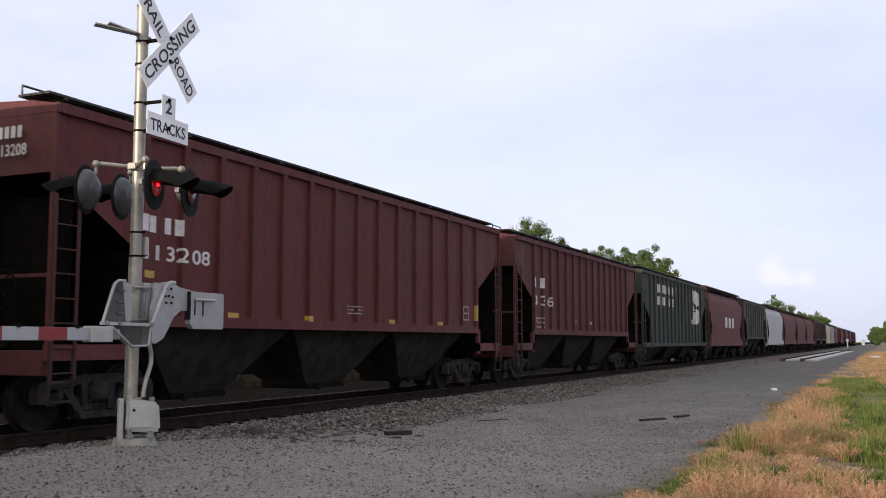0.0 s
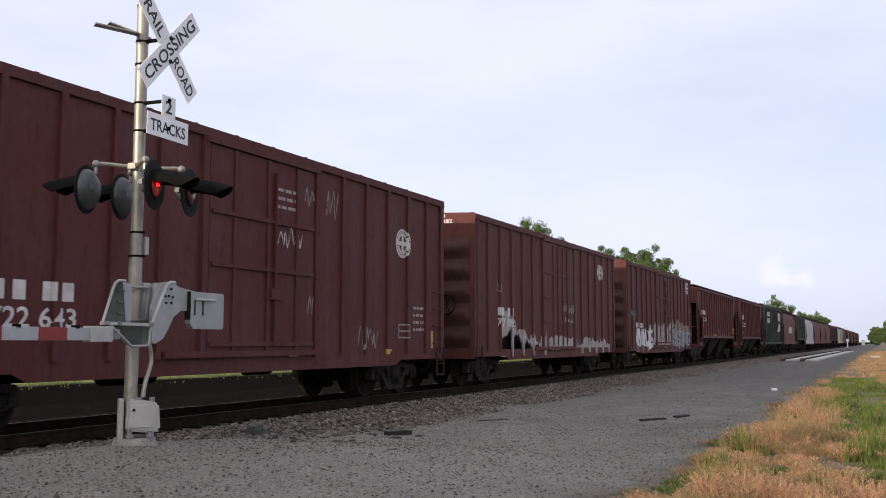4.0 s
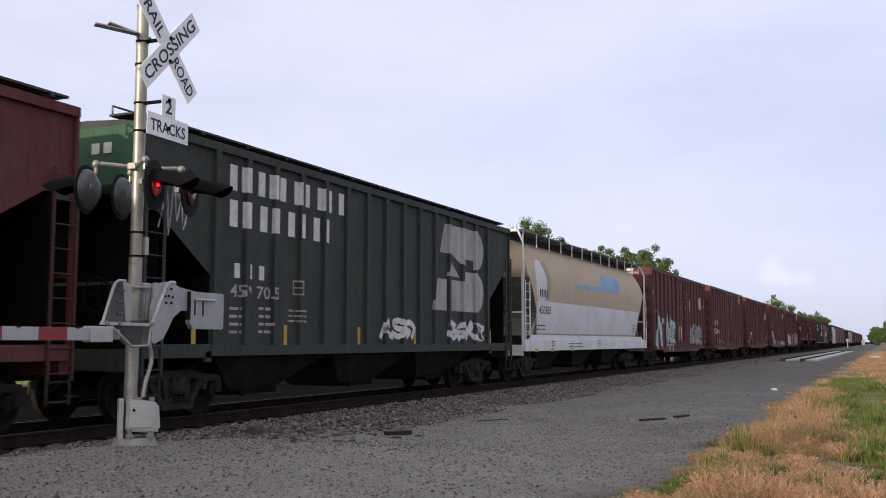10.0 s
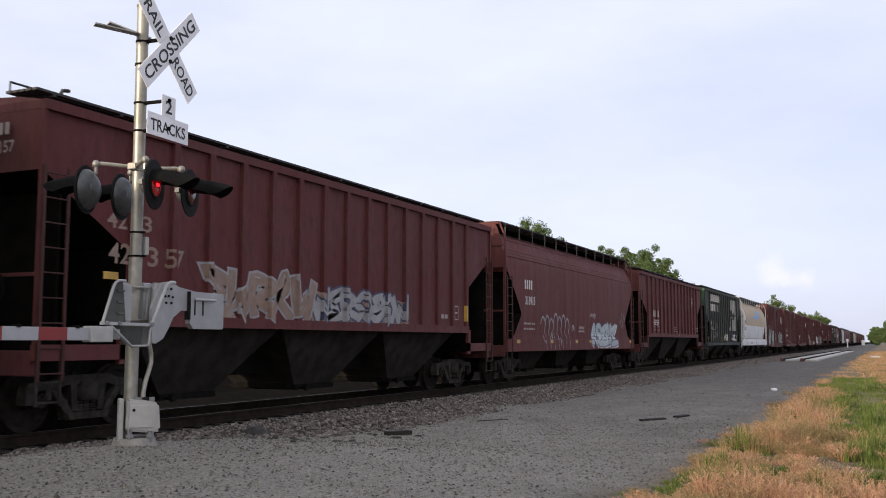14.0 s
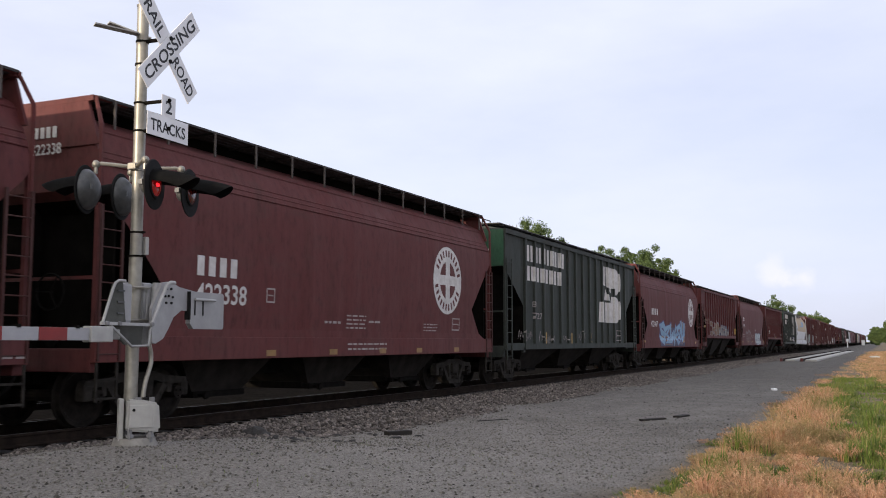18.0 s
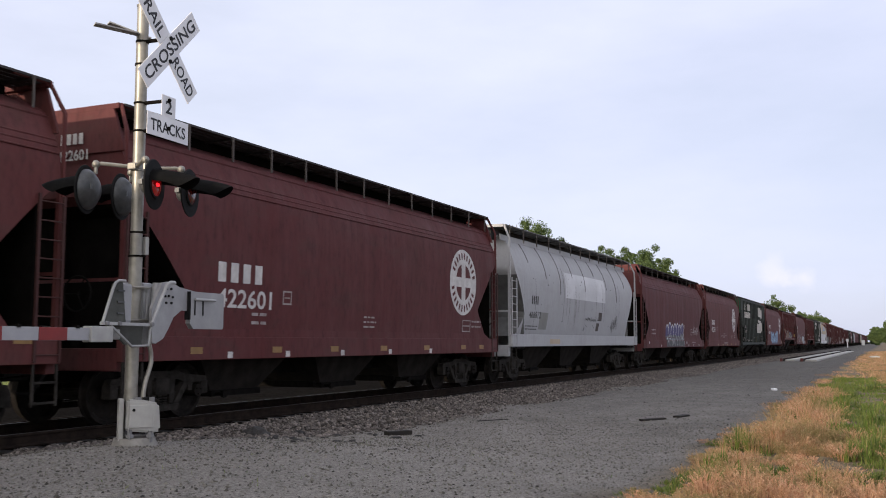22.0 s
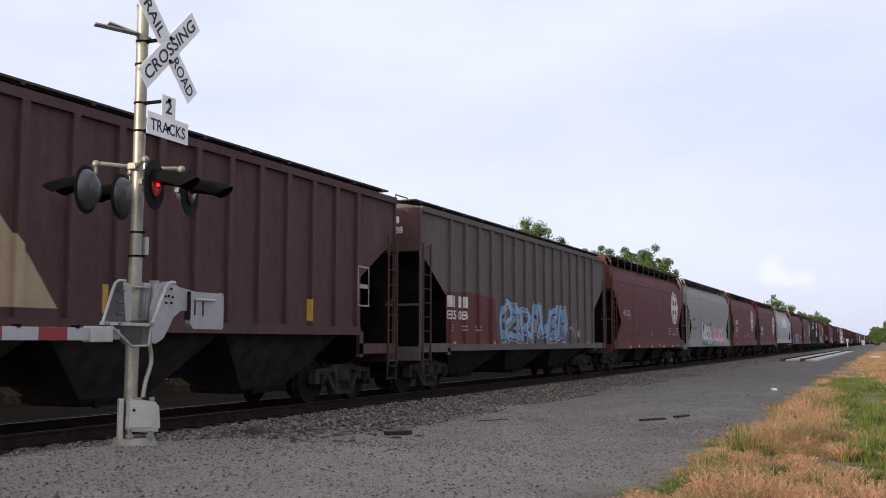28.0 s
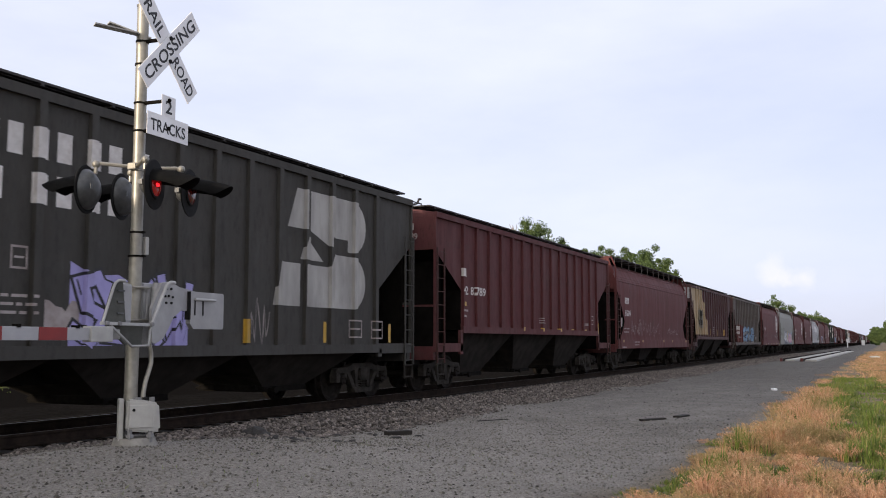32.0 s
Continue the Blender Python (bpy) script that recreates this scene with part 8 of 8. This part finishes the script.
MOUNDS = np.stack([15.0 + 24.0 * rm.uniform(0, 1, 90) ** 1.3, rm.uniform(-1.6, 1.5, 90), rm.uniform(0.25, 0.45, 90), rm.uniform(0.5, 1.1, 90)], -1)
# the larger tussocks near the yard
MOUNDS = np.concatenate([MOUNDS, [
    (13.7, 1.52, 0.60, 1.30), (14.6, 1.15, 0.50, 1.15), (10.2, 1.45, 0.55, 0.85), (9.2, 1.20, 0.55, 0.80), (10.2, 0.55, 0.45, 0.80), (9.0, 0.35, 0.5, 0.75), (9.9, 2.05, 0.22, 0.85), (11.5, 1.75, 0.40, 0.72),
    (12.6, 1.95, 0.22, 0.6), (13.2, 0.25, 0.50, 1.05), (14.2, -0.1, 0.5, 1.0), (12.1, -0.25, 0.4, 0.8), (17.2, 0.70, 0.45, 1.1), (18.6, 0.3, 0.5, 1.0), (18.7, 1.50, 0.55, 1.2), (20.8, 1.35, 0.55, 1.2),
    (22.8, 1.5, 0.5, 1.0), (7.9, 1.3, 0.6, 0.75), (7.4, 0.4, 0.7, 0.75)]])


def mounded(xs, ys):
    """How high the grass stands: rounded tussocky mounds with low gaps between."""
    best = np.full(len(xs), 0.34)
    for x, y, r, h in MOUNDS:
        d = ((xs - x) / (r * 1.5)) ** 2 + ((ys - y) / r) ** 2
        best = np.maximum(best, h * np.clip(1 - d, 0, 1) ** 0.45)
    return best


for i, (x0, x1, step, hh, blades, wd, head) in enumerate(((5.2, 16.0, 0.17, 0.42, 66, 0.0055, 0.050), (16.0, 42.0, 0.38, 0.42, 60, 0.010, 0.075), (42.0, 150.0, 1.2, 0.20, 60, 0.03, 0.12))):
    r = np.random.RandomState(20 + i)
    gx_, gy_ = np.meshgrid(np.arange(x0, x1, step), np.arange(-1.8, 2.9, step))
    xs = gx_.ravel() + r.uniform(-0.5, 0.5, gx_.size) * step
    ys = gy_.ravel() + r.uniform(-0.5, 0.5, gx_.size) * step
    edge = 2.16 + 0.12 * np.sin(xs * 0.9 + 0.5) + 0.12 * np.sin(xs * 2.3) + r.normal(0, 0.07, len(xs)) - (0.35 if i == 2 else 0)
    k = (ys < edge) & (share(BARE, xs, ys) < 0.42)
    xs, ys, edge = xs[k], ys[k], edge[k]
    g = share(GREEN, xs, ys) + 0.45 * patchy(xs, ys, 4.0) + r.normal(0, 0.10, len(xs))
    lump = patchy(xs * 2.0, ys * 1.7, 9.0)
    size = (mounded(xs, ys) + 0.15 * lump if i < 2 else np.clip(0.75 + 0.95 * lump, 0.28, 1.45)) * np.clip(0.5 + (edge - ys) * 1.6, 0.5, 1.0)
    if i < 2:
        # separate tussocks with gaps between them
        kc = r.uniform(0, 1, (int((x1 - x0) * 5 / (0.11 if i == 0 else 0.3)), 2)) * np.array([x1 - x0, 4.9]) + np.array([x0, -1.9])
        gap = np.array([np.sqrt(((kc - (a, b)) ** 2).sum(1).min()) for a, b in zip(xs, ys)]) / (0.33 if i == 0 else 0.55)
        size *= np.clip(1.38 - 1.25 * gap, 0.30, 1.25)
    low = share(BARE, xs, ys) > 0.15
    size[low] *= 0.5
    cs = np.stack([xs, ys], -1)
    rad = step * r.uniform(0.55, 1.0, len(xs))
    for wet in (False, True):
        k = ((g > 0.20) == wet) & (size > 0.16)
        if not k.any():
            continue
        if wet:
            tussocks("green_grass", cs[k], rad[k], hh * 0.95 * size[k], int(blades * 0.8), M["blade"], "green grass among the dry tufts", wd * 1.7, 0, 70 + i)
        else:
            tussocks("dry_grass", cs[k], rad[k], hh * size[k], blades, M["straw"], "dry pinkish-tan grass with feathery seed heads in low sun", wd, head, 60 + i)
# fallen straw on the bare patches
xs, ys = strew(1500, 9.0, 14.5, 0.0, 1.5)
k = share(BARE, xs, ys) > 0.2
grass("straw_litter", seat(xs[k], ys[k]) + np.array([0, 0, 0.02]), rs.uniform(0.03, 0.07, int(k.sum())), M["straw"], "fallen dry straw on bare soil", 2.5, 0.006, 84)
# grass on the far side of the tracks, seen below the cars
xs, ys = strew(9000, 5.0, 110.0, 24.8, 36.0, 1.2)
grass("green_grass", seat(xs, ys), rs.uniform(0.03, 0.09, len(xs)), M["blade"], "sunlit green grass beyond the tracks", 0.6, 0.05, 81)
xs, ys = strew(400, 5.2, 13.0, 2.6, 6.5)
grass("weed", seat(xs, ys), rs.uniform(0.02, 0.06, len(xs)), M["blade"], "tiny weeds in the gravel", 0.9, 0.008, 83)


# ---- trees ----
def tree(label, x, y, height, spread, seed, bare=False, leafsize=0.21, low=0.25):
    rnd = random.Random(seed)
    t = thing("tree", label, "tree", "trees beyond the tracks", at=pose(x, y, ground_z(x, y) - 0.05))
    bm = bmesh.new()
    trunk = [Vector((0, 0, 0))]
    for i in range(1, 6):
        trunk.append(Vector((rnd.uniform(-0.15, 0.15) * i, rnd.uniform(-0.15, 0.15) * i, height * 0.62 * i / 5)))
    r0 = height * 0.022
    for i, (a, b) in enumerate(zip(trunk, trunk[1:])):
        rod(bm, a, b, r0 * (1 - 0.15 * i), 8, r0 * (1 - 0.15 * (i + 1)))
    part("trunk", bm, M["bark"], t)
    tips = []
    bm = bmesh.new()
    for i in range(34 if not bare else 26):
        u = rnd.uniform(low, 1.0)
        a = trunk[min(4, int(u * 5))].lerp(trunk[min(5, int(u * 5) + 1)], (u * 5) % 1)
        ang = rnd.uniform(0, math.tau)
        reach = spread * (1.1 - 0.45 * u) * rnd.uniform(0.6, 1.0)
        b = a + Vector((math.cos(ang) * reach, math.sin(ang) * reach, height * rnd.uniform(0.08, 0.26)))
        b.z = min(b.z, height)
        mid = a.lerp(b, 0.5) + Vector((0, 0, height * 0.03))
        rod(bm, a, mid, r0 * 0.4, 6, r0 * 0.25)
        rod(bm, mid, b, r0 * 0.25, 5, r0 * 0.08)
        tips += [mid, b, mid.lerp(b, 0.5)]
        if bare:
            for k in range(9):
                c = mid.lerp(b, rnd.random())
                rod(bm, c, c + Vector((rnd.uniform(-0.9, 0.9), rnd.uniform(-0.9, 0.9), rnd.uniform(0.5, 1.6))), r0 * 0.16, 4, r0 * 0.06)
    tips.append(trunk[-1] + Vector((0, 0, height * 0.2)))
    tips.append(trunk[-1] + Vector((0, 0, height * 0.3)))
    part("limbs", bm, M["twig"] if bare else M["bark"], t)
    if bare:
        return t
    r = np.random.RandomState(seed)
    centres = []
    for tip in tips:
        for k in range(3):
            centres.append((np.array(tip) + r.normal(0, spread * 0.16, 3), spread * r.uniform(0.10, 0.26)))
    for k in range(26):
        u = r.uniform(0.40, 1.0)
        off = r.normal(0, spread * 0.36 * (1.15 - 0.6 * u), 2)
        centres.append((np.array((off[0], off[1], height * (0.30 + 0.64 * u))), spread * r.uniform(0.22, 0.38)))
    n = 150 if x < 150 else 50
    c = np.repeat(np.array([q for q, _ in centres]), n, 0)
    rad = np.repeat(np.array([q for _, q in centres]), n)[:, None]
    d = r.normal(0, 1, (len(c), 3))
    d /= np.linalg.norm(d, axis=1)[:, None]
    p = c + d * rad * (r.uniform(0.05, 1, (len(c), 1)) ** 0.5) * np.array([1, 1, 0.85])
    e1 = r.normal(0, 1, p.shape)
    e2 = np.cross(e1, r.normal(0, 1, p.shape))
    e1 *= leafsize * 0.5 * r.uniform(0.6, 1.1, (len(p), 1)) / np.linalg.norm(e1, axis=1)[:, None]
    e2 *= leafsize * 0.32 / np.linalg.norm(e2, axis=1)[:, None]
    vs = np.stack([p - e1, p + e2, p + e1, p - e2], 1).reshape(-1, 3).tolist()
    fs = np.arange(len(vs)).reshape(-1, 4).tolist()
    me = bpy.data.meshes.new("crown")
    me.from_pydata(vs, [], fs)
    me.materials.append(M["leaf"])
    part("crown", me, None, t)
    return t


LIT = "leafy green tree with an uneven crown in evening sun"
DARK = "darker green tree in the row behind the train"
tree("bare leafless tree above the hedge line", 100.0, 37.6, 18.2, 1.5, 5, bare=True)
tree(LIT, 101.5, 36.4, 15.9, 3.0, 8)
tree(LIT, 100.0, 34.6, 15.2, 2.6, 11)
tree(DARK, 103.0, 32.2, 13.6, 2.5, 14)
tree(DARK, 104.0, 29.6, 12.2, 2.0, 15)
tree(DARK, 102.5, 27.0, 12.0, 2.7, 17)
tree(DARK, 103.0, 25.0, 12.3, 2.9, 20)
tree(LIT, 101.0, 22.6, 12.2, 2.7, 23)
tree("yellow-green rounded bushy tree", 97.0, 22.4, 9.9, 3.0, 26)
tree(LIT, 99.5, 20.6, 10.9, 2.1, 29)
tree(LIT, 99.0, 19.8, 9.2, 1.6, 32)
tree("distant rounded green tree", 236, 23.2, 12.0, 4.4, 19, leafsize=0.5)
tree("distant grey-green tree by the line", 330, 24.0, 11.5, 4.5, 20, leafsize=0.7)
tree("distant grey-green tree by the line", 372, 22.0, 11.4, 4.8, 21, leafsize=0.7)
tree("distant green tree beside the verge", 420, 3.2, 7.0, 3.0, 22, leafsize=0.8, low=0.05)
tree("distant green tree beside the verge", 300, -1.6, 8.6, 2.6, 23, leafsize=0.6, low=0.05)


# ---- spur track, litter and small things in the yard ----
spur = thing("spur_track", "stub of a disused spur track with rusty rail ends", "railway track", "tracks", "structure", pose(0, 0, 0))
for y in (6.95, 5.55):
    bm = bmesh.new()
    make_rail(bm, 74.5, 165)
    for v in bm.verts:
        v.co.y += y - (v.co.x - 74.5) * 0.006
        v.co.z = v.co.z + 0.03
    part("rail", bm, M["rail"], spur, "rusty rail")
    bm = bmesh.new()
    box(bm, 74.4, 74.8, y - 0.09, y + 0.09, -0.16, 0.08, 0.02)
    part("rail_end", bm, M["maroon2"], spur, "reddish rail end stop")
for y0, y1 in ((6.0, 6.8), (4.5, 5.4)):
    bm = bmesh.new()
    hexa(bm, (75.5, 150, y0 + 0.1, y1, -0.25), (75.5, 150, y0 + 0.1, y1, -0.04))
    for v in bm.verts:
        v.co.y -= (v.co.x - 74.5) * 0.006
    part("infill_slab", bm, M["concrete"], spur, "pale concrete infill strip")


def chunk(name, label, category, x, y, sx, sy, sz, mat, seed, turn=0.0):
    rnd = random.Random(seed)
    bm = bmesh.new()
    bmesh.ops.create_icosphere(bm, subdivisions=2, radius=1.0)
    for v in bm.verts:
        k = 1 + 0.35 * noise.noise(v.co * 1.7 + Vector((seed, 0, 0)))
        v.co = Vector((v.co.x * sx * k, v.co.y * sy * k, max(-0.4, v.co.z) * sz * k))
    ob = part(name, bm, mat)
    ob.matrix_basis = pose(x, y, ground_z(x, y) + sz * 0.25, 0, 0, turn)
    return tagged(ob, label, category)


M["asphalt"] = simple("broken_asphalt", (0.022, 0.021, 0.02), (0.05, 0.047, 0.045), 14, 0.95, 0, 0.8, 0.02)
for i, (x, y, sx, sy, sz) in enumerate(((12.2, 8.72, 0.24, 0.16, 0.13), (11.9, 8.35, 0.20, 0.12, 0.10), (12.6, 8.2, 0.12, 0.10, 0.07))):
    chunk("asphalt_chunk", "dark broken lump of asphalt at the gravel's edge", "rubble", x, y, sx, sy, sz, M["asphalt"], 30 + i, i * 40)
rnd = random.Random(8)
for i in range(34):
    x, y = rnd.uniform(9.0, 13.2), rnd.uniform(6.0, 8.2)
    chunk("asphalt_crumb", "small black asphalt crumb on pale dust", "rubble", x, y, rnd.uniform(0.03, 0.08), rnd.uniform(0.02, 0.05), rnd.uniform(0.012, 0.03), M["asphalt"], 50 + i, rnd.uniform(0, 180))


def plank(label, x, y, l, w, h, turn):
    ob = part("wood_scrap", box(bmesh.new(), -l / 2, l / 2, -w / 2, w / 2, 0, h, 0.012), M["tie"])
    ob.matrix_basis = pose(x, y, ground_z(x, y) - 0.005, 0, 0, turn)
    tagged(ob, label, "wood scrap")


plank("dark weathered block of tie timber in the gravel", 13.3, 6.85, 0.44, 0.14, 0.07, -28)
plank("short dark stick lying in the gravel", 9.25, 4.83, 0.13, 0.025, 0.015, -20)
plank("dark split piece of timber on the gravel", 17.9, 3.95, 0.62, 0.12, 0.04, -30)
plank("dark split piece of timber on the gravel", 18.9, 3.62, 0.5, 0.14, 0.04, -12)
plank("thin weathered slat half buried in gravel", 16.6, 6.6, 0.7, 0.06, 0.02, -30)
bm = bmesh.new()
box(bm, -0.10, 0.10, -0.06, 0.06, 0, 0.07, 0.015)
litter = part("paper_cup", bm, M["sign"])
litter.matrix_basis = pose(30.3, 3.06, ground_z(30.3, 3.06) - 0.01, 0, 0, 30)
tagged(litter, "crushed white paper cup on the gravel", "litter")
post = thing("marker_post", "white marker post beside the far track", "post", at=pose(262, 8.6, -0.2))
part("shaft", box(bmesh.new(), -0.12, 0.12, -0.12, 0.12, 0, 2.2, 0.02), M["sign"], post)
part("marker_plate", box(bmesh.new(), -0.18, -0.13, -0.3, 0.3, 1.5, 2.2), M["sign"], post)
shed = thing("signal_cabin", "small white trackside equipment cabin far off", "cabin", at=pose(420, 8.0, -0.2))
part("walls", box(bmesh.new(), -0.7, 0.7, -0.6, 0.6, 0, 2.0, 0.03), M["sign"], shed)
part("roof", hexa(bmesh.new(), (-0.8, 0.8, -0.7, 0.7, 2.0), (-0.75, 0.75, -0.1, 0.1, 2.25)), M["alu"], shed)
flag = part("fallen_board", box(bmesh.new(), -1.6, 1.6, -0.35, 0.35, 0, 0.12, 0.02), M["concrete"])
flag.matrix_basis = pose(92, 0.9, -0.10, 0, 0, 4)
tagged(flag, "pale slab lying in the dry verge", "slab")


# ---- the train rolls by ----
def motions():
    times = [2.0 * i for i in range(17)]
    for car in CARS:
        mid = car["mid"]
        walk(car, [(t, pose(mid + run(t) + OX, TRACK_Y, 0)) for t in times])
    n = 640
    turns = [(i * CLIP / n, math.degrees(run(i * CLIP / n) / 0.4575)) for i in range(n + 1)]
    for w, x in WHEELS:
        walk(w, [(t, pose(x, 0, 0.4575, 0, a, 0)) for t, a in turns])


motions()
